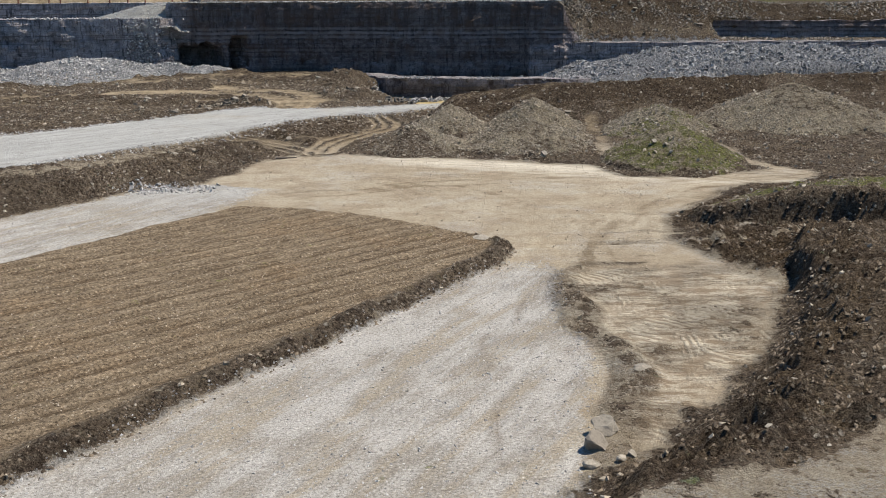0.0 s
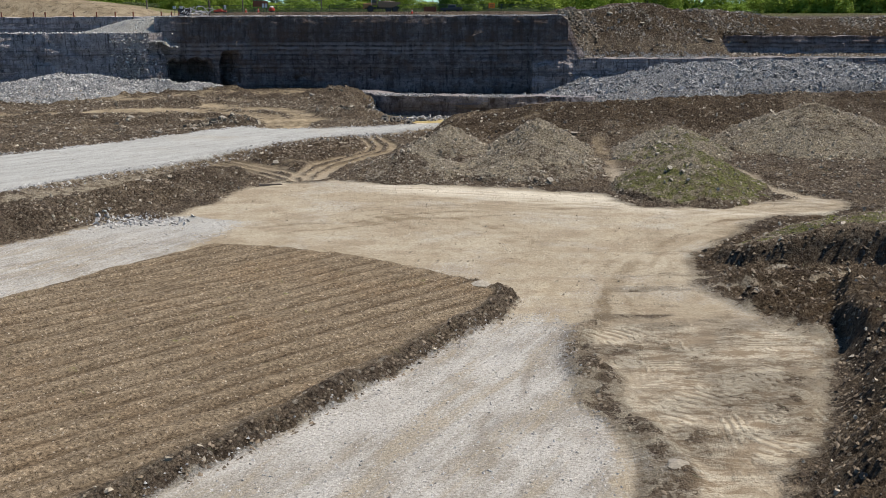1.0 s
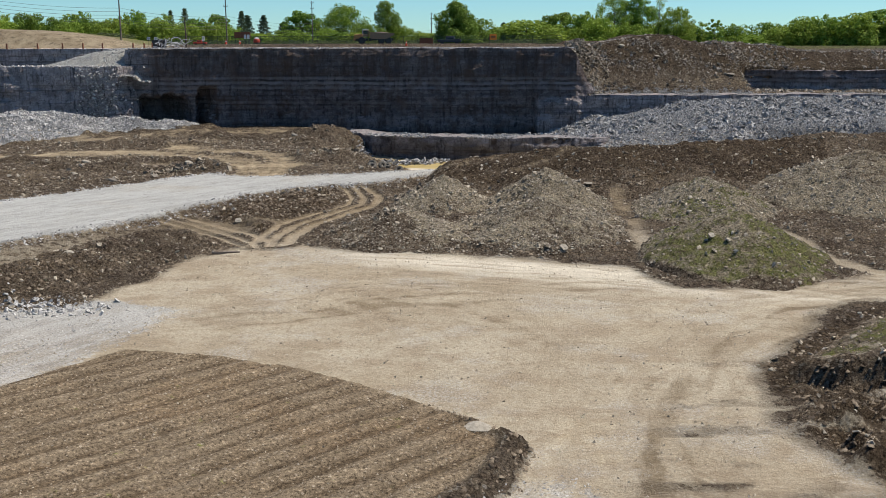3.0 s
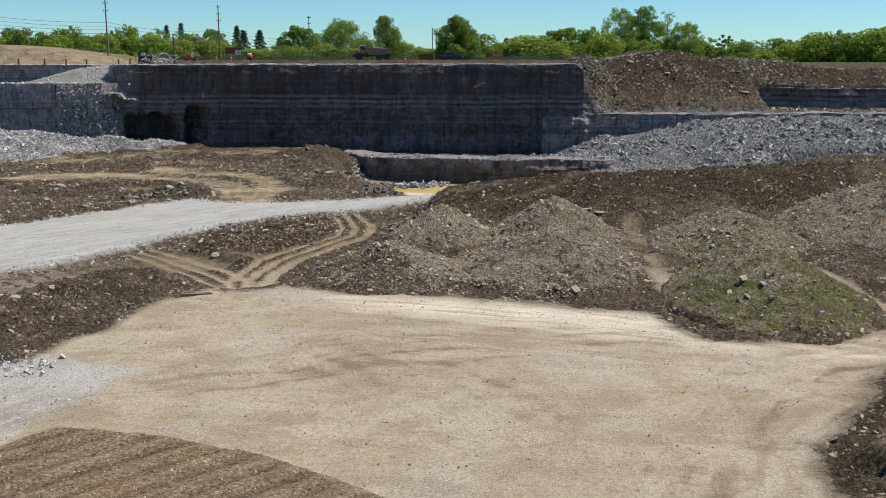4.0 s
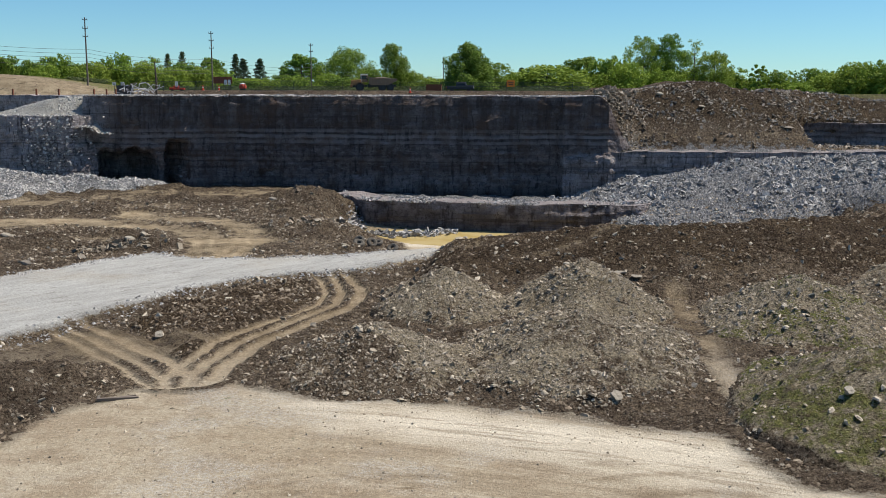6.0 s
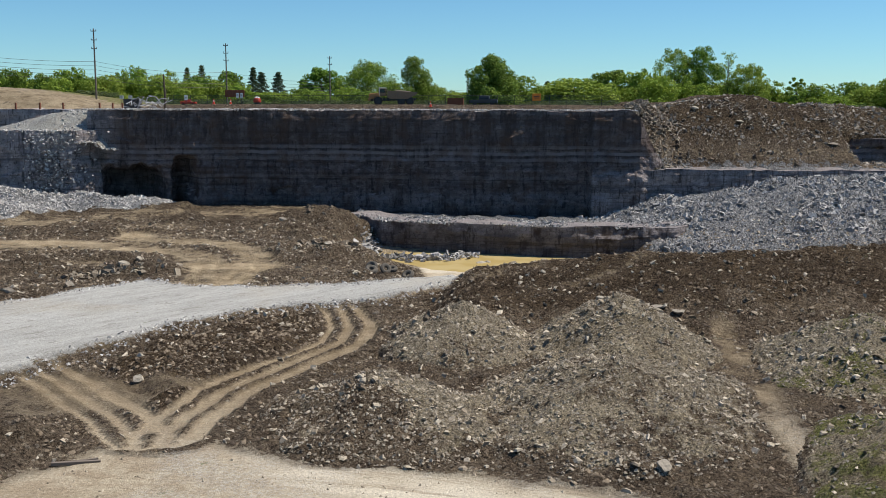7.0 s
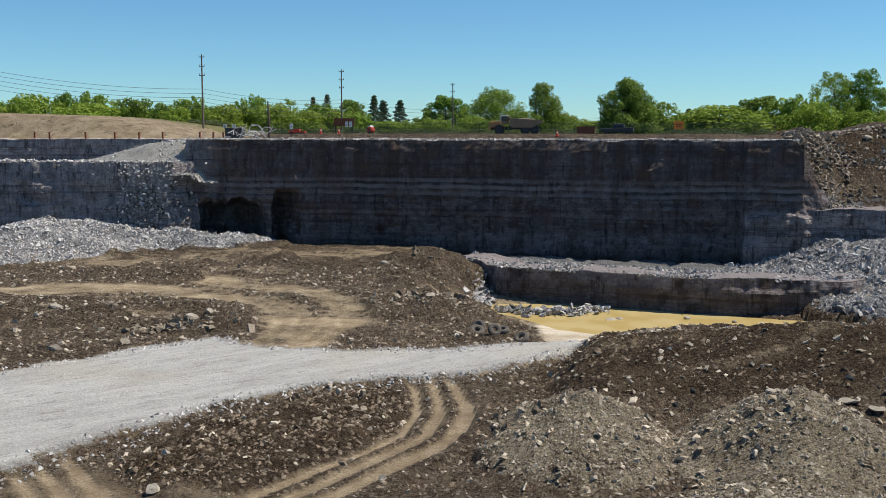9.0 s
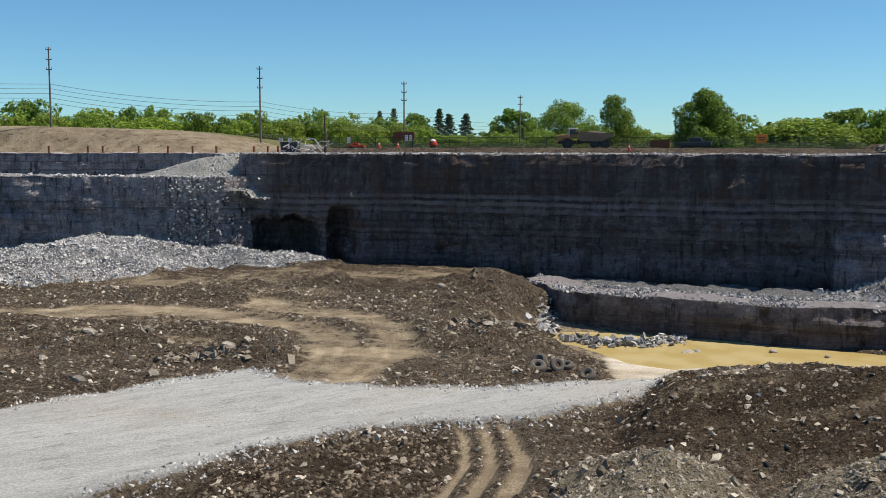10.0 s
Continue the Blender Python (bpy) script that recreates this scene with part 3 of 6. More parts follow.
POND = [(-15.3, 205.2), (-13, 211.5), (-6.3, 213), (5.8, 211), (20, 207), (30, 206), (30, 198), (20, 198.5), (13.2, 198.5), (4, 196.4), (-0.5, 194.2), (-4.2, 195.6), (-7, 199.5), (-10.7, 203.6)]
RIDGE = [(-5, 168, 1.6), (0, 170, 3.1), (8, 171, 4.2), (20, 168, 5.4), (32, 168, 6.0), (45, 172, 6.1), (62, 176, 6.0), (110, 180, 6)]
SCREE = [(17, 226), (19, 217), (25, 205), (32, 199), (50, 196), (57, 212), (75, 214), (140, 214), (140, 236), (18.5, 237)]
RIDGE_TRACKS = [[(-2, 168.5), (4, 168), (10, 171), (17, 177), (24, 184)], [(-1, 171), (6, 172.5), (13, 178), (19, 186)], [(2, 164.5), (10, 165.5), (20, 170), (30, 174)]]
WATER_LEVEL = -1.15
RIM = 18.5
# foot of the spoil heaps: middle x, y, radius across, radius along, top, slackness
HEAPS = [
    (-4.2, 132.5, 7.8, 8.3, 3.2), (0.1, 152.5, 7.0, 9.5, 3.7), (12.7, 151.5, 8.4, 10.5, 4.8), (10.8, 136, 10.2, 12.2, 3.5),
    (30.6, 146.5, 9.0, 11, 4.4), (27.4, 122.3, 8.0, 12.6, 4.5), (53.2, 156.5, 17, 17, 6.3),
]


def land(x, y):
    """Height of the ground and the cover on it."""
    wob = 1.3 * fractal(x, y, 7, 3, 3)
    rough = fractal(x, y, 2.4, 11, 4, 0.65)
    crumb = fractal(x, y, 0.9, 23, 2, 0.7)
    wx, wy = x + wob * 0.6, y + 1.2 * fractal(x, y, 6, 31, 3)
    h = 0.12 * fractal(x, y, 30, 5, 3)
    floor = inside(wx, wy, FLOOR)
    mud = smooth(floor, 1.3, -1.0)
    white = np.maximum(smooth(inside(wx, wy, LOW_ROAD), -1.5, 1.2) * smooth(y, 79, 66), smooth(inside(wx, wy, LEFT_ROAD), -1, 2.5) * smooth(x, -9, -27))
    # terrace with the upper road
    ter = inside(wx, wy, TERRACE)
    t = smooth(ter, -1.0, 7.0)
    h = h + 1.15 * t + 1.6 * smooth(y, 176, 224) * smooth(ter, 0, 10) + 0.35 * t * fractal(x, y, 14, 41, 3)
    road = smooth(inside(wx, wy, HIGH_ROAD), -0.8, 1.0)
    white = np.maximum(white, road)
    mud = mud * (1 - road)
    h = h * (1 - road) + (1.1 + 0.03 * rough) * road
    # berm between the two roads
    d, along, side = line_reach(wx, wy, BERM)
    ridge = 2.0 * smooth(d, 5.2, 0.6) * smooth(along, 1.0, 0.96)
    h = np.maximum(h, h * 0.4 + ridge + 0.25 * (ridge > 0.2) * rough)
    behind = smooth(d, 14, 10) * smooth(d, 2.0, 3.4) * (side < 0)
    # wedge of dug mud between the ruts
    w = w_mud = inside(x + 0.4 * rough, y + 0.4 * crumb, MUD_WEDGE)
    h = h + smooth(w, -0.3, 2.2) * (0.75 + 0.3 * rough)
    mud = np.maximum(mud, smooth(w, -0.6, 0.4) * (1 - road))
    # long ridge of spoil
    top = np.interp(x, [p[0] for p in RIDGE], [p[2] for p in RIDGE])
    crest = np.interp(x, [p[0] for p in RIDGE], [p[1] for p in RIDGE])
    run = np.where(y < crest, 13.0, 21.0)
    shape = np.clip(1 - np.abs(y - crest) / run, 0, 1)
    fade = smooth(x, -9, 1)
    h = np.maximum(h, fade * (top + 0.2) * (shape ** 0.9) + 0.0 - 3 * (1 - fade) + 0.45 * fractal(x, y, 9, 61, 3) * (shape > 0))
    h = h + 0.45 * smooth(inside(x, y, [(-13, 128), (-5, 126), (12, 124), (24, 128), (45, 124), (90, 130), (90, 175), (-4, 172), (-8, 160), (-7, 148)]), -2, 6) * (shape < 0.5)
    # tracks of a tracked machine along the crest of the ridge
    for line in RIDGE_TRACKS:
        d = line_reach(wx, wy, bent(line))[0]
        mud = mud * (1 - 0.42 * smooth(d, 1.5, 0.2) * smooth(0.2 + rough, -0.5, 0.3))
    # trodden gap between the heaps
    gap = smooth(line_reach(wx, wy, [(22.5, 156), (21.4, 148), (21, 139), (20.6, 130), (20, 119)])[0], 2.4, 0.3) * np.clip(0.8 + 0.7 * rough, 0, 1)
    mud = mud * (1 - 0.95 * gap)
    # ruts
    rut = np.zeros(np.shape(x))
    tracks = np.zeros(np.shape(x))
    for line, half in ((FORK_LEFT, 2.5), (FORK_RIGHT, 2.6)):
        d, along, side = line_reach(x + 0.25 * wob, y, bent(line))
        c = np.where(side > 0, d, -d)
        wheel = sum(np.exp(-((c - at) / thick) ** 2) for at, thick in ((-1.95, 0.52), (-0.45, 0.62), (1.35, 0.8)))
        on = smooth(d, half + 0.5, half - 0.2)
        rut = np.maximum(rut, smooth(wheel + 0.12 * rough, 0.4, 0.72) * on * (1 - road))
        tracks = np.maximum(tracks, on * (1 - road))
    h = h * (1 - 0.5 * tracks) + 0.22 * tracks - 0.2 * rut + 0.12 * tracks * (1 - rut) * rough
    mud = np.where(tracks > 0.02, mud * (1 - tracks) + tracks * (0.86 - 1.0 * rut), mud)
    # tan wheel paths over the dirt
    loop_marks = np.zeros(np.shape(x))
    for line, half in ((DIRT_LOOP, 2.6), (DIRT_LOOP_SHORT, 2.3)):
        d, _, _ = line_reach(wx, wy, bent(line))
        on = smooth(d, half + 1.4, half - 1.2) * (1 - road)
        mud = mud * (1 - (0.72 + 0.32 * rough) * on)
        ruts = np.cos(d * 2 * np.pi / 1.75 + 2 * wob + rough)
        loop_marks = loop_marks + on * ruts * (0.6 + 0.8 * rough)
        h = h - 0.16 * on + 0.06 * on * ruts
    sweep = fractal(x * 0.22 + y * 0.06, y, 4.5, 111, 4, 0.6)
    mud = mud - 0.45 * smooth(sweep, 0.05, 0.45) * smooth(ter, 2, 8) * smooth(y, 168, 180) * (1 - road)
    apron = smooth(inside(wx, wy, [(-75, 214), (-60, 222), (-46, 229), (-20, 233), (-16, 226), (-30, 222), (-48, 215), (-62, 209)]), -1.5, 2.5)
    mud = mud * (1 - (0.5 + 0.4 * rough) * apron)
    dug = np.maximum(0, fractal(x, y, 6, 113, 4, 0.6)) * smooth(ter, 2, 8) * smooth(y, 168, 178) * smooth(y, 236, 228) * (1 - road) * smooth(mud, 0.4, 0.8)
    h = h + 1.3 * dug
    mud = mud - 0.55 * behind * (1 - road)
    h = h + (1.4 * np.exp(-((x + 22) / 5) ** 2 - ((y - 217) / 7) ** 2) + 1.9 * np.exp(-((x + 17.2) / 2.4) ** 2 - ((y - 217) / 5) ** 2) + 0.8 * np.exp(-((x + 14) / 5) ** 2 - ((y - 194) / 6) ** 2)) * (1 + 0.5 * rough)
    # pond
    p = inside(x + 0.5 * wob, y, POND)
    w = smooth(p, -5.5, -0.4)
    h = np.where(y > 182, h * (1 - w) + w * (WATER_LEVEL + 0.22 - 0.8 * smooth(p, -0.6, 1.8)), h)
    shore = smooth(p, -5.5, -1.5) * smooth(x, 6, 1)
    wet = smooth(inside(wx, wy, [(-3, 178), (-0.5, 183), (4, 189), (9, 196), (2, 200), (-6, 202), (-7, 196), (-5, 188)]), -1.0, 0.8)
    mud = mud * (1 - np.maximum(0.7 * shore, wet))
    # ledge of rock behind the pond, sunk under the ledge's own mesh
    edge = np.interp(x, (-17, -13.4, 0.7, 12, 23, 29.5), (221, 214.5, 211, 208.7, 208.6, 213))
    ledge = smooth(y, edge + 1.2, edge + 2.2) * (x > -17.5) * (x < 31)
    h = np.where(ledge > 0, h * (1 - ledge) + ledge * (2.6 - 0.05 * (y - edge)), h)
    # scree below the bench
    s = inside(wx, wy, SCREE)
    scree = smooth(s, -2, 2)
    lift = np.interp(x, (17, 22, 30, 36, 43, 47, 52, 58, 70, 85, 100), (0.5, 2.2, 5.0, 5.7, 6.4, 8.3, 7.6, 8.4, 8.8, 8.4, 7))
    rise = smooth(y, 198, 235) ** 0.85
    h = np.maximum(h, np.where(scree > 0.05, scree * (0.9 + (lift - 0.9) * rise + 1.5 * fractal(x, y, 9, 71, 4, 0.6) * smooth(s, 0, 6)), -9))
    dump = smooth(inside(wx, wy, [(51, 188), (53, 200), (55.5, 207), (61, 211), (120, 214), (120, 186)]), -0.5, 2.2)
    h = np.maximum(h, dump * (3.4 + 0.5 * rough + 0.9 * fractal(x, y, 7, 75, 3)) - 3 * (dump < 0.01))
    scree = scree * (1 - dump)
    # left pile of blasted stone at the foot of the face
    lp = 3.7 * np.clip(1.08 - np.hypot((x + 82) / 16, (y - 223) / 17), 0, 1) * (1 + 0.2 * fractal(x, y, 6, 73, 3)) + (1.5 + 0.5 * fractal(x, y, 5, 74, 3)) * np.clip(1.2 - np.abs(y - 233) / 7.5, 0, 1) * smooth(x, -47, -56)
    pile = smooth(lp, 0.05, 0.5)
    h = h + lp
    rubble = np.maximum(scree, pile)
    mud = np.maximum(mud, dump)
    rubble = np.maximum(rubble, smooth(y, edge + 0.5, edge + 2.5) * (x > -18) * (x < 40) * (y < 238))
    # the cut field, raised on its own bed
    f = inside(wx * 0.35 + x * 0.65, y, FIELD)
    bed = smooth(f, -0.2, 1.1)
    lines = (x * -FURROW[1] + y * FURROW[0]) / 1.85 + 0.05 * fractal(x, y, 16, 33, 2)
    h = h + bed * (0.75 + 0.1 * np.sin(lines * 2 * np.pi) * smooth(f, 0.3, 2.0) + 0.03 * np.sin(lines * 6 * np.pi + 2 * rough) + 0.04 * rough)
    lip = smooth(f, -0.5, 0.3) * smooth(f, 1.4, 0.5) * smooth(x * 0.86 - y * 0.5 + 36, -6, 0) * smooth(y, 84, 78)
    h = h + 0.22 * lip * (1 + 1.3 * rough)
    field = bed * (1 - 0.9 * lip)
    furrow_shade = bed * np.sin(lines * 2 * np.pi)
    mud = np.maximum(mud * (1 - bed), lip * 1.1)
    white = white * (1 - bed)
    # right bank with tooth marks in its face, a path on top, the dug hollow and the grass shelf
    r = inside(wx * 0.6 + x * 0.4, wy * 0.6 + y * 0.4, RIGHT_BANK)
    run = np.interp(y, (30, 60, 67, 80), (4.0, 3.6, 0.9, 0.8))
    bank = smooth(r, -0.4, run)
    path = smooth(np.interp(x, *BANK_PATH) + 0.6 * wob - y, -0.3, 1.4) * (x > 2)
    _, rim_at, _ = line_reach(x, y, RIGHT_BANK[:10])
    teeth = np.sin(rim_at * 2 * np.pi * 34 + 1.5 * rough) * smooth(r, 0.6, 2.2) * smooth(r, 5.2, 3.6)
    h = h + bank * np.interp(y, (30, 60, 70, 80, 84), (2.9, 2.9, 2.3, 1.5, 0.7)) + bank * (1 - path) * (0.35 * rough + 0.3 * crumb + 0.24 * teeth)
    mud = np.maximum(mud, smooth(r + 0.9 * rough + 0.5 * crumb, -1, 0.5)) - 0.7 * path * smooth(r, 0, 1.5)
    spill = smooth(line_reach(wx, wy, [(9, 70), (8.4, 63), (8.8, 56), (10, 50), (8.8, 45), (7.3, 39)])[0], 1.7, 0.4)
    h = h + 0.18 * spill * (1 + 1.5 * rough)
    mud = np.maximum(mud, spill * (0.42 + 0.45 * fractal(x, y, 2.5, 97, 3)))
    lumps = smooth(inside(wx, wy, [(20.2, 80), (21.6, 83.6), (24, 84.5), (30, 84.5), (31, 80), (27.5, 76), (25.4, 71), (24, 68.5), (21.8, 71.5), (20.6, 75.6)]), -1.2, 1.0)
    h = h + lumps * (0.35 + 0.6 * rough + 0.3 * crumb) - 0.5 * np.exp(-((x - 25.4) / 1.8) ** 2 - ((y - 75.5) / 3.4) ** 2)
    mud = np.maximum(mud, lumps * (0.85 + 0.35 * rough))
    front = np.interp(x, (20.5, 24, 30, 40, 60, 140), (87.6, 85.3, 86, 85.5, 85.8, 88)) + 0.5 * wob
    rear = np.interp(x, (22, 25, 30.5, 36, 41, 48, 80), (89, 93.3, 100, 104.4, 108.2, 109, 112))
    tall = np.interp(x, (20.9, 22, 24, 28, 31, 40), (0.0, 1.3, 2.0, 2.6, 2.9, 3.0))
    g = inside(x + 0.3 * wob, y + 0.3 * wob, GRASS_SHELF)
    shelf = tall * smooth(y, front - 0.2, front + 0.9) * np.clip((rear - y) / np.maximum(rear - front - 1.3, 1), 0, 1) ** 0.8 * (1 + 0.12 * rough)
    h = h + np.maximum(shelf, 0)
    mud = np.where(g > 0, 0.66 + 0.2 * rough, np.maximum(mud, smooth(g, -0.9, 0.0)))
    mud = np.maximum(mud, smooth(y, front + 2.4, front + 0.8) * (g > -0.2))
    for line in ([(17, 79.8), (19.6, 79.5), (23, 79.4), (27, 81), (33, 82.4), (60, 84)], [(18.5, 83), (24, 83.2), (30, 84), (60, 84.6)]):
        d = line_reach(wx, wy, bent(line))[0]
        mud = mud * (1 - 0.6 * smooth(d, 0.6, 0.1))
        h = h - 0.12 * smooth(d, 0.6, 0.1)
    scuff = smooth(inside(wx, wy, [(9, 71), (13, 82), (18, 92), (22, 88), (20, 78), (22, 70), (15, 66)]), -2, 3) * smooth(fractal(x * 0.4 + y * 0.15, y * 1.6, 3.5, 121, 4, 0.65), 0.1, 0.5)
    mud = np.maximum(mud, 0.52 * scuff)
    yard = smooth(inside(wx, wy, [(9, 69), (12, 71.5), (19, 73), (24, 69), (20, 58), (14.8, 48), (9, 42), (9.6, 47), (10.5, 56)]), -1, 1.5)
    mud = np.maximum(mud, yard * (0.18 + 0.55 * fractal(x * 0.6 + y * 0.3, y * 1.3 - x * 0.3, 3.2, 123, 5, 0.7)))
    grass = smooth(g, -0.2, 1.2) * smooth(y, front + 1.2, front + 2.6) * (0.56 + 0.4 * fractal(x, y, 8, 95, 3) + 0.2 * smooth(rear - y, 4, 9) - 0.25 * smooth(rear - y, 3, 0.5))
    # trodden way behind the weedy heap
    lane = smooth(line_reach(wx, wy, bent([(40, 113), (38.5, 115.5), (36.8, 121), (36, 128), (34.4, 138), (33.6, 146)]))[0], 2.0, 0.6)
    mud = mud * (1 - 0.9 * lane)
    # walls of the quarry and the level above
    foot = np.interp(x, (-140, -66, -62, 26, 32), (244, 244, 244, 244, 252))
    h = np.where((y > 226) & (x < 27), np.where(y > foot, RIM, h), h)
    bench = smooth(y, 236.0, 237.5) * (x > 26)
    h = np.where((x > 26) & (y > 228), h * (1 - bench) + bench * 9.1, h)
    brow = np.interp(x, (28, 37, 44, 53, 64, 82, 140), (18.8, 20.2, 21.2, 20.2, 19.2, 17.6, 18))
    toe = np.interp(x, (26, 33), (238.5, 242))
    slope = smooth(y, toe, toe + 13) * (x > 26)
    h = np.where(slope > 0, 9.1 + (brow - 9.1) * np.clip((y - toe) / 12, 0, 1) ** 0.85 + slope * 0.9 * fractal(x, y, 6, 81, 4), h)
    ledge2 = smooth(x, 61, 66)
    step = np.where(y < 249.6, 9.2 + 0.1 * (y - 243), 13.6 + (brow - 13.6) * np.clip((y - 249.6) / 6, 0, 1) + 0.6 * fractal(x, y, 6, 81, 4))
    h = np.where((y > 240) & (x > 61), h * (1 - ledge2) + step * ledge2, h)
    h = np.where((y > 256) & (x > 24), RIM + (h - RIM) * smooth(y, 285, 258), h)
    hill = smooth(y, 244.5, 253) * smooth(y, 330, 270) * np.interp(x, (-140, -113, -90, -79, -72), (4.2, 3.9, 3.2, 1.8, 0))
    h = h + hill
    plateau = smooth(y, 243, 246) * (x < 30)
    h = h + 0.8 * smooth(y, 247, 256) * plateau
    h = h + 0.55 * np.exp(-((y - 251.5) / 2.2) ** 2) * smooth(x, -56, -50) * smooth(x, 24, 18)
    side_wall = np.maximum(smooth(x, 112, 128), smooth(x, -150, -170))
    h = np.where(side_wall > 0.001, np.maximum(h, side_wall * RIM), h)
    far = np.clip(smooth(y, 262, 275) + side_wall, 0, 1)
    grass = np.maximum(grass, far)
    rubble = np.maximum(rubble * (1 - plateau), np.maximum(bench * smooth(y, 244, 241), 0.0))
    mud = np.where(plateau > 0, np.where(x < -60, 0.26, 0.95), mud)
    mud = np.where((x > 26) & (y > 243), 1.0 - 0.3 * smooth(y, 248, 244), mud)
    field = field * (y < 200)
    # small relief by cover
    h = h + np.clip(mud, 0, 1) * (1 - tracks) * (0.2 * rough + 0.16 * crumb) * (y < 243) + 0.04 * rough + 0.2 * rubble * rough + 0.02 * crumb
    # pale strip at the far side of the floor
    pale = smooth(inside(wx, wy, [(-12, 127), (1, 123.5), (12, 119.5), (18, 118), (20, 110), (30, 107), (40, 110), (40, 107), (26, 105), (10, 113), (-6, 119)]), -1.5, 2.5)
    pale = np.maximum(pale, 0.3 * smooth(inside(wx, wy, [(8, 70), (12, 71.5), (19, 73), (24, 69), (20, 58), (14.8, 48), (9, 42), (8, 47), (8.7, 56)]), -1, 2))
    pale = np.maximum(pale, 0.95 * wet)
    pale = pale * (0.68 + 0.55 * fractal(x * 0.45 + y * 0.2, y * 2.2, 3, 91, 4))
    # streaks left by traffic, ribs left by tracked machines
    streak = np.full(np.shape(x), 0.5)
    for line, wide, much in (([(-8, 25), (0, 50), (5, 66), (8.5, 78), (5, 94), (-6, 108), (-14, 119), (-17, 130)], 7, 0.34), ([(4, 40), (7, 62), (10, 78), (15, 92), (24, 103), (36, 109), (60, 113)], 6, 0.55), ([(-70, 62), (-36, 86), (-22, 101), (-4, 108), (14, 111), (26, 107), (40, 110)], 8, 0.5)):
        d, along, side = line_reach(wx, wy, line)
        c = np.where(side > 0, d, -d)
        band = hash_noise(c, along * 14, 0.62, 7) * 0.75 + hash_noise(c, along * 9, 2.2, 8) * 0.45 - 0.6
        streak = streak + band * np.exp(-(d / wide) ** 2) * 1.2 * much
    streak = streak * (1 - road) + road * (0.5 + 0.08 * (hash_noise(x * 0.75 + y * 0.66, (x * 0.66 - y * 0.75) * 0.12, 1.5, 9) - 0.5))
    streak = streak + 0.2 * loop_marks
    streak = 0.5 + (streak - 0.5) * (1 - bed) * (1 - 0.25 * white) * smooth(mud, 0.6, 0.3)
    # troughs painted darker and ridges paler, as the relief alone shades too little
    streak = streak + 0.24 * furrow_shade * (1 - lip) * (1 + 0.5 * rough)
    # damp dug soil and darker ridges toned down; the bank's face includes its shade
    darkened = np.maximum(0.6 * smooth(r, -1.0, 1.0) * smooth(r, 7, 4), np.maximum(lumps, smooth(w_mud, -0.5, 0.6)))
    darkened = np.maximum(darkened, 0.85 * (x > 26) * smooth(y, 244, 248) * smooth(y, 262, 258))
    darkened = np.maximum(darkened, 0.95 * smooth(shape, 0.1, 0.35) * fade * smooth(0.3 + fractal(x, y, 11, 66, 3), -0.3, 0.3))
    # dark strip round the grass shelf: its scarp's shade put into the soil colour
    darkened = np.maximum(darkened, smooth(g, -3.0, -1.0) * smooth(g, 0.3, -0.6))
    streak = streak - 0.34 * darkened * smooth(mud, 0.4, 0.8)
    tread = smooth(2.6 * fractal(x, y, 4, 98, 3) + inside(wx, wy, [(8, 70), (12, 71.5), (19, 73), (24, 69), (20, 58), (14.8, 48), (9, 42), (8, 47), (8.7, 56)]), -2.5, 2.5) * smooth(mud, 0.7, 0.4)
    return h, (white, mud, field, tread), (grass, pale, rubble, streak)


def spread(lo, hi, fine, grow, limit):
    """Coordinates that are even between lo and hi and widen beyond to +-limit."""
    mid = list(np.arange(lo, hi, fine))
    up, step = [mid[-1] + fine], fine
    while up[-1] < limit:
        step = min(step * grow, 400)
        up.append(up[-1] + step)
    down, step = [lo - fine], fine
    while down[-1] > -limit:
        step = min(step * grow, 400)
        down.append(down[-1] - step)
    return np.array(down[::-1] + mid + up)


KEPT = {}


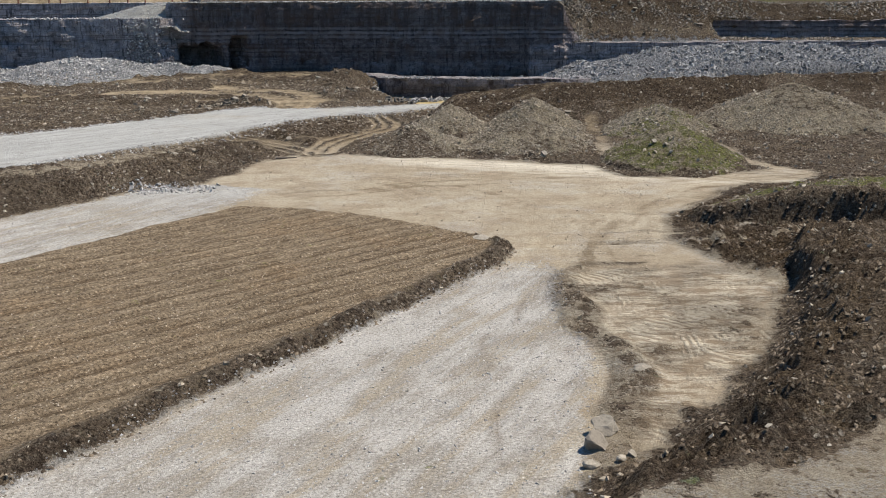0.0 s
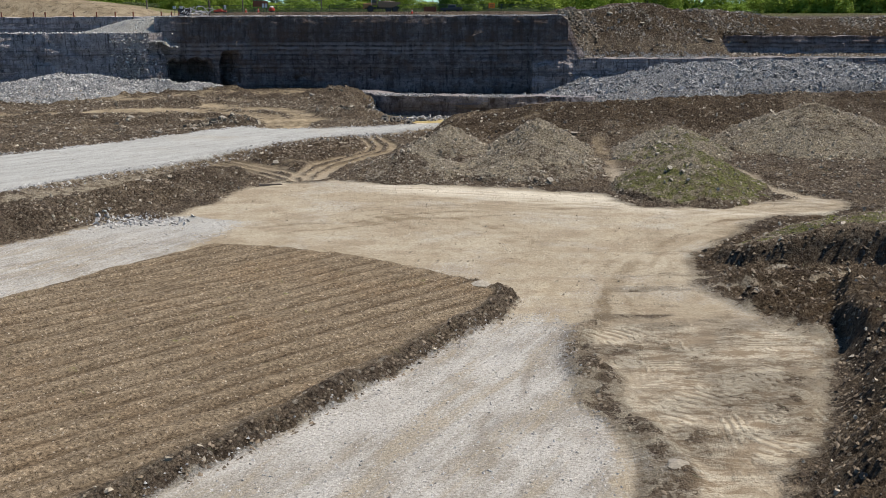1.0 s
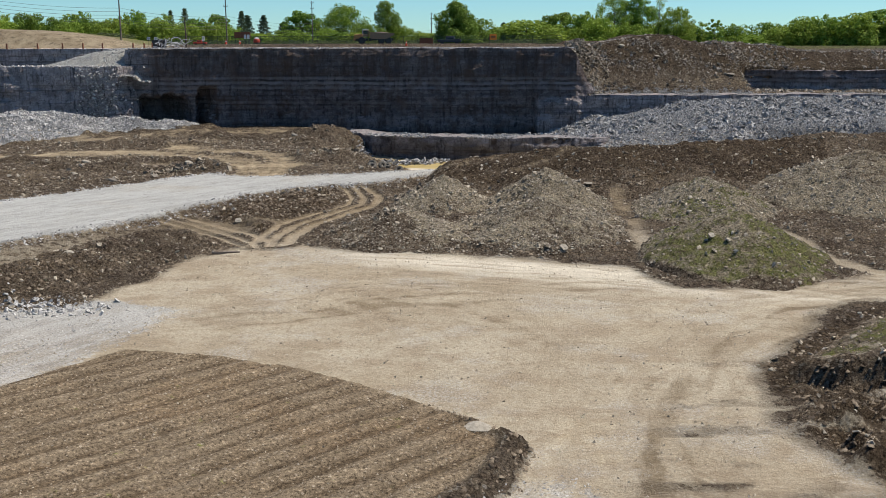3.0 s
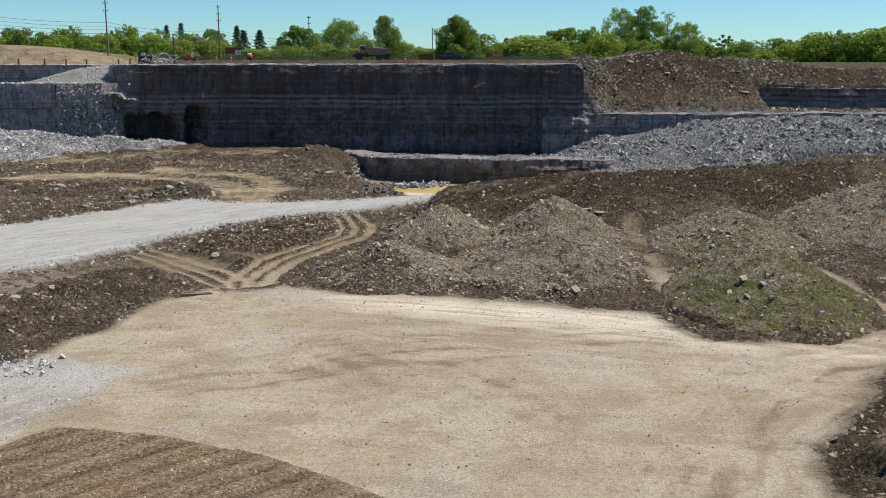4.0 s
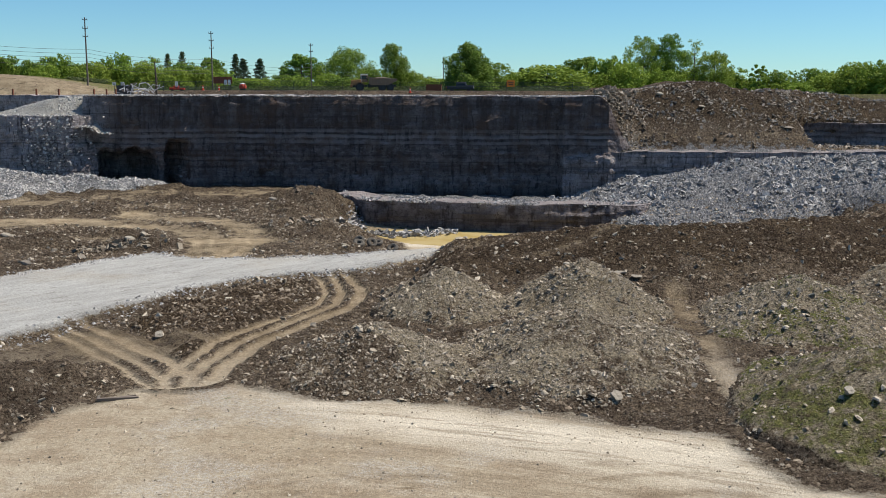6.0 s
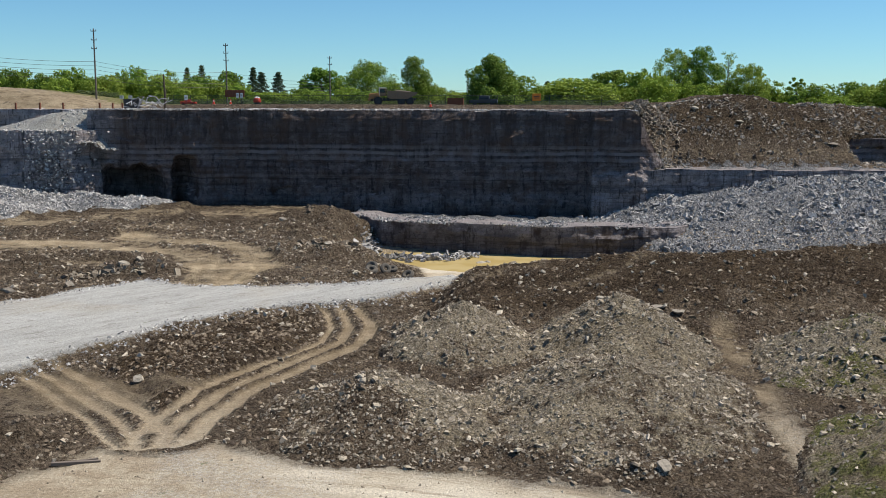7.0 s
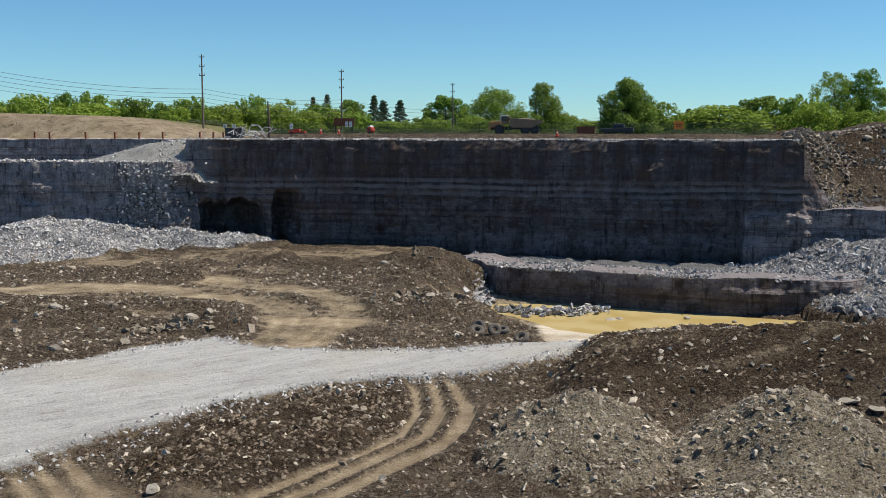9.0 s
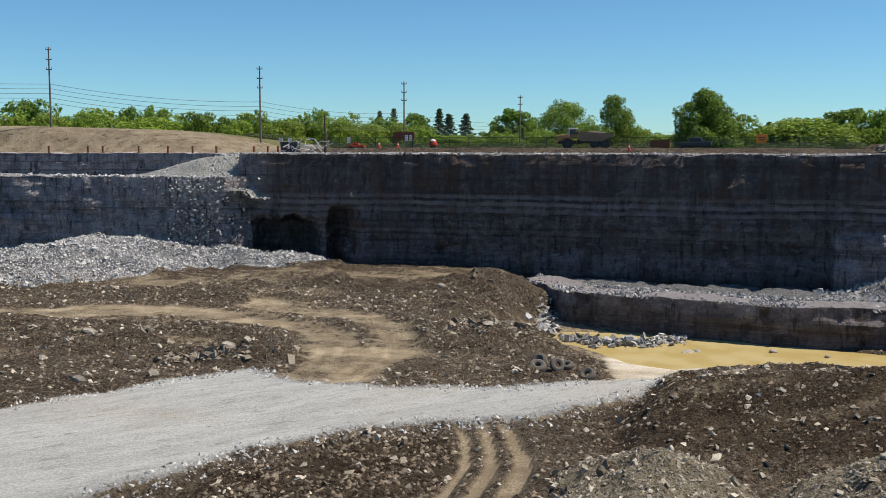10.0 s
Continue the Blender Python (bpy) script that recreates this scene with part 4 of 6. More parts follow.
def build_ground():
    xs = spread(-44, 44, 0.35, 1.014, 160)
    xs = np.concatenate([-np.geomspace(4000, 175, 16), xs, np.geomspace(175, 4000, 16)])
    ys = np.concatenate([np.linspace(-60, 30, 40), np.arange(30.3, 182, 0.37), np.arange(182, 262, 0.5), np.geomspace(263, 4000, 45)])
    X, Y = np.meshgrid(xs, ys)
    h, za, zb = land(X, Y)
    KEPT.update(xs=xs, ys=ys, layers=np.stack([h, *za, *zb]))
    h = np.where((X > -70) & (X < -45.5) & (Y > 240) & (Y < 246.3), 2.4, h)   # room for the two caves
    verts = np.stack([X, Y, h], -1).reshape(-1, 3)
    faces = grid_faces(len(ys), len(xs))
    mid = verts[faces].mean(1)
    a = [np.clip(z, 0, 1).ravel() for z in za]
    b = [np.clip(z, 0, 1).ravel() for z in zb]
    kinds = np.zeros(len(faces), int)
    white, mud, field = (z[faces].mean(1) for z in a[:3])
    grass, pale, rubble = (z[faces].mean(1) for z in b[:3])
    kinds[(white > 0.5) & (mid[:, 1] < 110)] = 1
    kinds[(white > 0.5) & (inside(mid[:, 0], mid[:, 1], HIGH_ROAD) > -3)] = 2
    kinds[(field > 0.5) & (mid[:, 1] < 120)] = 3
    names = [("ground", "tan and brown earth floor of the quarry"), ("gravel_road", "pale crushed limestone haul road on the floor"),
             ("upper_road", "pale grey gravel road on the upper terrace"), ("tilled_field", "raked brown earth bed with shallow furrows")]
    for k, (name, label) in enumerate(names):
        mine = faces[kinds == k]
        used, back = np.unique(mine, return_inverse=True)
        me = mesh_from(name, verts[used], back.reshape(-1, 4), GROUND, True)
        for layer, zones in (("zone_a", a), ("zone_b", b)):
            att = me.attributes.new(layer, "FLOAT_COLOR", "POINT")
            data = np.ones((len(used), 4), np.float32)
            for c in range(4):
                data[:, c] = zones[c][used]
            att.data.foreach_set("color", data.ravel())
        tagged(new(name, me), label, "ground", kind="structure")


build_ground()


def lie(x, y):
    """Height and covers at plan points, read off the ground's own grid."""
    xs, ys, layers = KEPT["xs"], KEPT["ys"], KEPT["layers"]
    i, j = np.clip(np.searchsorted(xs, x) - 1, 0, len(xs) - 2), np.clip(np.searchsorted(ys, y) - 1, 0, len(ys) - 2)
    u, v = np.clip((x - xs[i]) / (xs[i + 1] - xs[i]), 0, 1), np.clip((y - ys[j]) / (ys[j + 1] - ys[j]), 0, 1)
    got = (layers[:, j, i] * (1 - u) + layers[:, j, i + 1] * u) * (1 - v) + (layers[:, j + 1, i] * (1 - u) + layers[:, j + 1, i + 1] * u) * v
    return got[0], got[1:5], got[5:9]


def height(x, y):
    return lie(np.atleast_1d(np.asarray(x, float)), np.atleast_1d(np.asarray(y, float)))[0]


# ---- rock faces ----


def rock_face(name, label, line, low, top, seed, relief=1.0, recess=None, step=0.45, back=9.0, ragged=0.5, blocky=0.8):
    """A quarried face along a line in plan, with beds, joints, broken brow and a level top behind it."""
    line = [Vector(p) for p in line]
    pts, nrm = [], []
    for a, b in zip(line, line[1:]):
        n = max(2, int((b - a).length / step))
        d = (b - a).normalized()
        for i in range(n):
            pts.append(a.lerp(b, i / n)), nrm.append((d.y, -d.x))
    pts.append(line[-1]), nrm.append(nrm[-1])
    P, N = np.array(pts), np.array(nrm)
    for _ in range(6):
        N[1:-1] = (N[:-2] + N[1:-1] + N[2:]) / 3
    N /= np.linalg.norm(N, axis=1)[:, None]
    u = np.concatenate([[0], np.cumsum(np.linalg.norm(np.diff(P, axis=0), axis=1))])
    crest = (top if not callable(top) else top(P[:, 0])) + ragged * 0.5 * fractal(u, u * 0, 3.0, seed + 5, 3)
    rows = int((np.max(crest) - low) / 0.32) + 1
    v = np.linspace(0, 1, rows)
    U, V = np.meshgrid(u, v)
    Z = low + (crest[None, :] - low) * V
    beds = hash_noise(Z * 1.0, U * 0.02, 0.75, seed) - 0.5
    thick = hash_noise(Z * 1.0, U * 0.006, 2.6, seed + 1) - 0.5
    out = 0.3 * beds + 0.6 * thick + (0.5 + 0.25 * blocky) * fractal(U, Z * 1.4, 3.2, seed + 2, 4, 0.65) + 1.1 * fractal(U, Z * 0.25, 12, seed + 3, 3)
    joint = np.round(hash_noise(U, np.floor(Z / 1.7) * 7.3, 1.8, seed + 4) * 4) / 4 - 0.5
    out = (out + blocky * joint) * relief * (1 - 0.6 * smooth(V, 0.7, 0.86))
    out -= 0.09 * (Z - low) * relief * 0.5                     # leans back a little
    brow = smooth(V, 0.86, 1.0)
    out -= brow * (0.1 + 0.14 * np.abs(fractal(U, Z, 1.3, seed + 7, 3))) * relief
    hollow = recess(P[None, :, 0] + 0 * U, Z, U) if recess else 0 * U
    out = out - hollow
    X, Y = P[None, :, 0] + N[None, :, 0] * out - 0.5 * np.maximum(hollow, 0), P[None, :, 1] + N[None, :, 1] * out
    # the top, from the brow backwards
    tops = []
    for k in (0.6, 1.6, 3.5, back):
        bump = 0.12 * fractal(u, u * 0 + k, 1.5, seed + 9, 2)
        tops.append((X[-1] - N[:, 0] * k, Y[-1] - N[:, 1] * k, crest + bump))
    X, Y, Z = (np.concatenate([A, np.stack([t[i] for t in tops])]) for i, A in enumerate((X, Y, Z)))
    me = mesh_from(name, np.stack([X, Y, Z], -1).reshape(-1, 3), grid_faces(X.shape[0], X.shape[1]), CLIFF, False)
    return tagged(new(name, me), label, "rock face", kind="structure")


def caves(x, z, u):
    ragged = 0.7 * fractal(x, z, 2.0, 301, 3)
    one = smooth(x + 0.8 * ragged, -65.0 + 0.16 * z, -63.4 + 0.16 * z) * smooth(x + 0.8 * ragged, -51.6 - 0.12 * z, -53.0 - 0.12 * z) * smooth(z + ragged, 9.4, 8.4)
    two = smooth(x + ragged * 0.9, -51.2, -49.9) * smooth(x + ragged * 1.2, -46.6, -49.4 + 0.15 * z) * smooth(z + 1.6 * ragged, 11.4, 8.6)
    low = smooth(x, -36, -34) * smooth(x, -29, -31) * smooth(z + ragged, 6.5, 5.5) * 0.25
    jut = smooth(x + 0.3 * ragged, 17.8, 18.8) * smooth(z + 0.5 * ragged, 8.8, 8.0)
    return 7.0 * one + 4.4 * two + 3 * low - 0.8 * jut


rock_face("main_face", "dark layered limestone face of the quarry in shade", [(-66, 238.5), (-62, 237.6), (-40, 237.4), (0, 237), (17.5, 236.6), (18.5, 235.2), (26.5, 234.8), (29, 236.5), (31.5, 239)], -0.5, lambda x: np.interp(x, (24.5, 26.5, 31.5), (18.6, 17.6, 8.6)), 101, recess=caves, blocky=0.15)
rock_face("left_face", "grey jointed limestone face with a level bench above", [(-150, 228), (-110, 231), (-82, 233), (-66, 234.5), (-63, 237.5)], 0.5, 15.1, 131, back=12)
rock_face("bench_back_face", "low drilled rock wall above the left bench", [(-160, 240.5), (-110, 242), (-84, 242.5), (-76, 242), (-66, 243)], 13.5, 18.5, 151, 0.45, back=5)
rock_face("pond_ledge", "low dark rock ledge along the silty pond", [(-19.5, 224), (-17, 221), (-13.4, 214.7), (0.7, 211), (12, 208.9), (23, 208.7), (28, 210.5), (31, 214)], -2.2, 3.0, 171, 0.5, step=0.35, back=5)
rock_face("bench_face", "low grey rock wall under the right bench", [(24.5, 236), (27, 235.2), (45, 235.4), (70, 236), (105, 237), (140, 236)], 2.0, 9.2, 191, 0.55, back=6)

rock_face("bank_step", "dark brown step of shale in the right bank", [(61, 252), (64.5, 249.3), (72, 248.8), (84, 248.2), (98, 248.6), (112, 248)], 9.0, 13.7, 211, 0.6, back=1.6)

# pond
bm = bmesh.new()
bmesh.ops.create_grid(bm, x_segments=24, y_segments=16, size=1.0)
bmesh.ops.transform(bm, matrix=Matrix.Translation((7, 200, WATER_LEVEL)) @ Matrix.Diagonal((25, 17, 1, 1)), verts=bm.verts)
me = bpy.data.meshes.new("pond_water")
bm.to_mesh(me), bm.free()
me.materials.append(WATER)
tagged(new("pond_water", me), "shallow silty ochre water in the pit", "water", kind="structure")


# ---- spoil heaps ----


def heap_form(heap, seed, x, y):
    """Height of a heap over plan points, and how far out they lie (1 at the foot)."""
    x0, y0, ra, rb, top = heap
    A = np.arctan2((y - y0) / rb, (x - x0) / ra)
    lobes = 1 + 0.05 * np.sin(A * 2 + seed) + 0.04 * np.sin(A * 5 + 2 * seed)
    R = np.hypot((x - x0) / ra, (y - y0) / rb) / lobes
    cone = np.sqrt(R ** 2 + 0.003) - 0.055
    h = top * (1 - cone) + 0.38 * fractal(x, y, 4.0, seed + 40, 3) * smooth(R, 0, 0.3) + 0.3 * fractal(x, y, 1.3, seed + 50, 4, 0.75)
    return h - 0.5 * smooth(R, 0.95, 1.12), R


def spoil_heap(heap, label, seed, zones):
    n, m = 200, 66
    x0, y0, ra, rb, top = heap
    A, R = np.meshgrid(np.linspace(0, 2 * np.pi, n + 1), np.linspace(0.001, 1.12, m))
    lobes = 1 + 0.05 * np.sin(A * 2 + seed) + 0.04 * np.sin(A * 5 + 2 * seed)
    X, Y = x0 + ra * R * lobes * np.cos(A), y0 + rb * R * lobes * np.sin(A)
    h, _ = heap_form(heap, seed, X, Y)
    verts = np.stack([X - x0, Y - y0, h], -1).reshape(-1, 3)
    me = mesh_from("earth_mound", verts, grid_faces(m, n + 1), SPOIL, True)
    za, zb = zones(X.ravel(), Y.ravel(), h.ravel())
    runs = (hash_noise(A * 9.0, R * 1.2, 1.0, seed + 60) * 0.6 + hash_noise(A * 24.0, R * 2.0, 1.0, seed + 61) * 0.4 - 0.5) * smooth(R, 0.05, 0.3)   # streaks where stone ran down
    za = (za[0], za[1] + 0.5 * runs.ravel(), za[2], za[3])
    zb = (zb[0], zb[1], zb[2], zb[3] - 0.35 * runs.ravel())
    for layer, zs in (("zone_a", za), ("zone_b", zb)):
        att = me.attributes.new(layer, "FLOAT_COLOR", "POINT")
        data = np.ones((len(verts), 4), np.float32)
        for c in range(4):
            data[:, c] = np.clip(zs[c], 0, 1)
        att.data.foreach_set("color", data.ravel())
    ob = new("earth_mound", me)
    ob.matrix_basis = pose(x0, y0, 0)
    return tagged(ob, label, "earth mound", "mounds of spoil at the edge of the floor")


def earthy(amount, green=0.0, stony=0.0, green_side=None, slump_shade=None):
    def zones(x, y, z):
        patch = fractal(x, y, 5, 77, 3)
        o = np.zeros_like(x)
        # slumped left flank: its shade put in as dark soil colour
        dark = 0.6 * smooth(x + 0.6 * y, slump_shade + 1.5, slump_shade - 1.5) if slump_shade is not None else 0.0
        g = o + green
        if green_side:
            g = green * smooth(x * green_side[0] + y * green_side[1], green_side[2] - 5, green_side[2] + 5)
        # every mound turns to the darker soil colour towards its foot
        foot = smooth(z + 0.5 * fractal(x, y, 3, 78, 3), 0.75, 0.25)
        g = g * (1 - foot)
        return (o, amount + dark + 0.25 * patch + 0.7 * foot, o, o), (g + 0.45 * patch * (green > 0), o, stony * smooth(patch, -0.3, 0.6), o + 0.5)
    return zones


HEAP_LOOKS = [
    ("grey-brown spoil heap, its slumped side shaded by colour", earthy(0.25, slump_shade=-4.2 + 0.6 * 131.5)), ("brown stony spoil heap beside the wheel ruts", earthy(0.25)),
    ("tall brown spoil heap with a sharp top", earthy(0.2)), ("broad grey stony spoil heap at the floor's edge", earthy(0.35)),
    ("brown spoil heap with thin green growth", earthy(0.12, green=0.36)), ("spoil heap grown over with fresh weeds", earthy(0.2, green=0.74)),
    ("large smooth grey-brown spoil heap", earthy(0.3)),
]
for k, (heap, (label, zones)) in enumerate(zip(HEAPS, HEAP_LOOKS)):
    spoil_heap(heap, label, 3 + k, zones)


def surface(x, y):
    """Ground or heap, whichever is higher."""
    h, za, zb = lie(x, y)
    heap = np.full(np.shape(x), -9.0)
    for k, form in enumerate(HEAPS):
        hh, R = heap_form(form, 3 + k, x, y)
        heap = np.maximum(heap, np.where(R < 1.1, hh, -9))
    return np.maximum(h, heap), za, zb, heap > h


# ramp from the left bench to the rim
def ramp_height(x, y):
    climb = smooth(x, -85, -67)
    front = 235.4 + 3.2 * smooth(x, -73, -63)
    z = 14.95 + 3.65 * climb * smooth(y, front, front + 1.5 + 3.2 * climb) + 0.35 * fractal(x, y, 2.6, 205, 4, 0.6) * climb
    return z - 1.6 * smooth(y, front + 0.3, front - 0.6) - 1.2 * smooth(x, -63.2, -61.8)


xs, ys = np.arange(-87, -61, 0.3), np.arange(235.2, 244.6, 0.3)
X, Y = np.meshgrid(xs, ys)
Z = ramp_height(X, Y)
me = mesh_from("ramp", np.stack([X, Y, Z], -1).reshape(-1, 3), grid_faces(len(ys), len(xs)), GROUND, True)
for layer, row in (("zone_a", (0.9, 0, 0, 0)), ("zone_b", (0, 0, 0.25, 0.5))):
    att = me.attributes.new(layer, "FLOAT_COLOR", "POINT")
    att.data.foreach_set("color", np.tile(np.array(row, np.float32), X.size))
tagged(new("ramp", me), "pale gravel ramp from the bench to the rim", "ramp", kind="structure")

# ---- loose stone and clods ----
rng = np.random.default_rng(7)
BLOCK = np.array([(-1, -1, -1), (1, -1, -1), (1, 1, -1), (-1, 1, -1), (-1, -1, 1), (1, -1, 1), (1, 1, 1), (-1, 1, 1)], float) * 0.5
BLOCK_FACES = np.array([(0, 3, 2, 1), (4, 5, 6, 7), (0, 1, 5, 4), (1, 2, 6, 5), (2, 3, 7, 6), (3, 0, 4, 7)])


def turns(n, tilt=1.0):
    """n random rotation matrices."""
    q = rng.normal(size=(n, 4)) * np.array([1, tilt, tilt, 1])
    q /= np.linalg.norm(q, axis=1)[:, None]
    w, x, y, z = q.T
    return np.stack([np.stack([1 - 2 * (y * y + z * z), 2 * (x * y - w * z), 2 * (x * z + w * y)], -1),
                     np.stack([2 * (x * y + w * z), 1 - 2 * (x * x + z * z), 2 * (y * z - w * x)], -1),
                     np.stack([2 * (x * z - w * y), 2 * (y * z + w * x), 1 - 2 * (x * x + y * y)], -1)], 1)


def strew(name, label, category, x, y, z, size, material, flat=0.6, tilt=0.45, jitter=0.32):
    n = len(x)
    v = BLOCK[None] * (1 + rng.uniform(-jitter, jitter, (n, 8, 3)))
    v[:, 4:, :2] *= rng.uniform(0.45, 0.95, (n, 1, 1))
    v = v * np.stack([size * rng.uniform(0.8, 1.5, n), size * rng.uniform(0.7, 1.1, n), size * rng.uniform(0.45, 1.0, n) * flat], -1)[:, None, :]
    v = np.einsum("nij,nkj->nki", turns(n, tilt), v) + np.stack([x, y, z + 0.1 * size], -1)[:, None, :]
    f = (BLOCK_FACES[None] + 8 * np.arange(n)[:, None, None]).reshape(-1, 4)
    me = mesh_from(name, v.reshape(-1, 3), f, material)
    return tagged(new(name, me), label, category, kind="stuff")


CHIP_FACES = np.array([(0, 1, 4), (1, 2, 4), (2, 3, 4), (3, 0, 4)])


def chips(name, label, category, x, y, z, size, material, flat=0.6, kind="stuff", rounded=False):
    """Small angular pieces, each a leaning shard half sunk in the ground."""
    n = len(x)
    turn = rng.uniform(0, 2 * np.pi, n)[:, None] + np.array([0, 1.3, 3.1, 4.6])[None] + rng.uniform(-0.4, 0.4, (n, 4))
    reach = size[:, None] * rng.uniform(0.4, 0.75, (n, 4))
    base = np.stack([np.cos(turn) * reach, np.sin(turn) * reach, size[:, None] * rng.uniform(-0.3, 0.05, (n, 4))], -1)
    tip = np.stack([size * rng.uniform(-0.45, 0.45, n), size * rng.uniform(-0.45, 0.45, n), size * flat * rng.uniform(0.4, 1.1, n)], -1)[:, None]
    v = np.concatenate([base, tip], 1) + np.stack([x, y, z], -1)[:, None, :]
    f = (CHIP_FACES[None] + 5 * np.arange(n)[:, None, None]).reshape(-1, 3)
    return tagged(new(name, mesh_from(name, v.reshape(-1, 3), f, material, rounded)), label, category, kind=kind)


def picks(n, x0, x1, y0, y1):
    return rng.uniform(x0, x1, n), rng.uniform(y0, y1, n)


def sizes(n, lo, hi, bias=2.2):
    return lo + (hi - lo) * rng.uniform(0, 1, n) ** bias


def keep(mask, *arrays):
    return [a[mask] for a in arrays]


def p_wet(x, y):
    return inside(x, y, POND)


# pale stones in the dug earth
x, y = picks(230000, -100, 85, 34, 215)
z, za, zb, heaped = surface(x, y)
ok = ((za[1] > 0.5) | heaped) & (p_wet(x, y) < -0.5) & (rng.uniform(0, 1, len(x)) < 0.28 + 0.3 * heaped) & (hash_noise(x, y, 5, 401) > 0.25)
x, y, z = keep(ok, x, y, z)
size = sizes(len(x), 0.06, 0.52, 3.9) * np.interp(y, (40, 100, 180), (0.65, 0.85, 1.05))
big = size > 0.26
strew("scattered_stones", "pale stones lying in the dug brown earth", "stones", x[big], y[big], z[big], size[big] * 0.85, EARTHY_STONE, 0.42, 0.35, 0.42)
chips("stone_chips", "small pale stone chips in the dug brown earth", "stones", x[~big], y[~big], z[~big], size[~big], EARTHY_STONE)
# stony skin of the heaps
x, y = picks(260000, -14, 72, 119, 175)
heap = np.full(len(x), -9.0)
for k, form in enumerate(HEAPS):
    hh, R = heap_form(form, 3 + k, x, y)
    heap = np.maximum(heap, np.where(R < 1.05, hh, -9))
near_front = rng.uniform(0, 1, len(x)) < np.interp(y, (120, 175), (0.62, 0.22))
weedy = heap_form(HEAPS[5], 8, x, y)[1] < 1
x, y, heap = keep((heap > -5) & near_front & (~weedy | (rng.uniform(0, 1, len(x)) < 0.3)), x, y, heap)
h = height(x, y)
x, y, heap = keep(heap > h - 0.05, x, y, heap)
chips("heap_stones", "broken stone in the skin of the spoil heaps", "stones", x, y, heap, sizes(len(x), 0.05, 0.3, 2.6), HEAP_CHIP, 0.4)
# clods of dark earth
x, y = picks(260000, -90, 62, 34, 212)
z, za, zb, heaped = surface(x, y)
wedge = inside(x, y, MUD_WEDGE) > -0.4
near = (line_reach(x, y, BERM)[0] < 5.5) | wedge | (inside(x, y, RIGHT_BANK) > -1.0) | (inside(x, y, [(19, 80), (21, 87), (40, 88), (40, 78), (25, 72)]) > 0)
lip = (np.abs(inside(x, y, FIELD) - 0.2) < 0.9) & (x * 0.86 - y * 0.5 + 36 > -6)
ok = ((za[1] > 0.5) & ~heaped & (near | (rng.uniform(0, 1, len(x)) < 0.35)) & (p_wet(x, y) < -0.5) & (hash_noise(x, y, 4, 402) > 0.2)) | (lip & (y < 84))
x, y, z = keep(ok, x, y, z)
chips("earth_clods", "dark clods of freshly dug earth", "earth", x, y, z, sizes(len(x), 0.09, 0.4, 1.9) * np.interp(y, (35, 90, 160), (0.7, 0.95, 1.15)), CLOD, 0.46, rounded=True)
# scree, stone pile, ledge top, brow
x, y = picks(24000, 15, 110, 192, 237)
z, za, zb, heaped = surface(x, y)
x, y, z = keep((zb[2] > 0.4) & (x > 16) & (y < 235.5) & (hash_noise(x, y, 7, 405) > 0.45), x, y, z)
strew("scree_stones", "grey blasted limestone blocks below the bench", "stones", x, y, z, sizes(len(x), 0.16, 0.85, 4.2), GREY_STONE, 0.42, 0.6)
x, y = picks(64000, 15, 110, 192, 237)
z, za, zb, heaped = surface(x, y)
x, y, z = keep((zb[2] > 0.35) & (x > 16) & (y < 235.5), x, y, z)
chips("scree_chips", "small grey broken limestone below the bench", "stones", x, y, z, sizes(len(x), 0.1, 0.5, 2.4), GREY_STONE, 0.7)
x, y = picks(46000, -125, -48, 200, 238)
z, za, zb, heaped = surface(x, y)
x, y, z = keep(zb[2] > 0.35, x, y, z)
chips("blasted_stones", "pale grey broken limestone piled under the face", "stones", x, y, z, sizes(len(x), 0.12, 0.46, 2.2), PALE_STONE, 0.6)
x, y = picks(2400, -110, -48, 202, 237)
z, za, zb, heaped = surface(x, y)
x, y, z = keep(zb[2] > 0.5, x, y, z)
strew("blasted_blocks", "larger pale limestone blocks piled under the face", "stones", x, y, z, sizes(len(x), 0.22, 0.62, 2.4), PALE_STONE, 0.55, 0.8)
x, y = picks(17000, -19, 34, 208, 240)
edge = np.interp(x, (-17, -13.4, 0.7, 12, 23, 29.5), (221, 214.5, 211, 208.7, 208.6, 213))
x, y, edge = keep((y > edge + 0.15) & (y < edge + 10), x, y, edge)
strew("ledge_stones", "grey loose stones on the rock ledge", "stones", x, y, 2.95 - 0.035 * (y - edge), sizes(len(x), 0.1, 0.46, 2.4), GREY_STONE, 0.5, 0.7)
x, y = picks(3600, -66, 26, 237.6, 240.5)
strew("brow_stones", "pale broken stone along the quarry rim", "stones", x, y, 0 * x + 18.6, sizes(len(x), 0.08, 0.4, 3.0), PALE_STONE)
x, y = picks(700, -125, -66, 234.5, 237)
strew("bench_stones", "pale broken stone along the left bench", "stones", x, y, 0 * x + 15.1, sizes(len(x), 0.12, 0.6, 2.4), PALE_STONE)
x, y = picks(46000, 27, 125, 242, 259)
drift = fractal(x + 1.4 * y, y * 1.5, 6, 404, 3)
x, y = keep(rng.uniform(0, 1, len(x)) < 0.16 + 0.5 * smooth(drift, -0.1, 0.5) * smooth(y, 243, 249), x, y)
z = height(x, y)
size = sizes(len(x), 0.08, 0.5, 3.6)
big = size > 0.3
strew("bank_stones", "flat broken limestone slabs in the earth bank", "stones", x[big], y[big], z[big], size[big] * 1.1, BANK_STONE, 0.3, 0.5)
chips("bank_chips", "small broken limestone in the earth bank", "stones", x[~big], y[~big], z[~big], size[~big] * 1.2, BANK_STONE, 0.55)
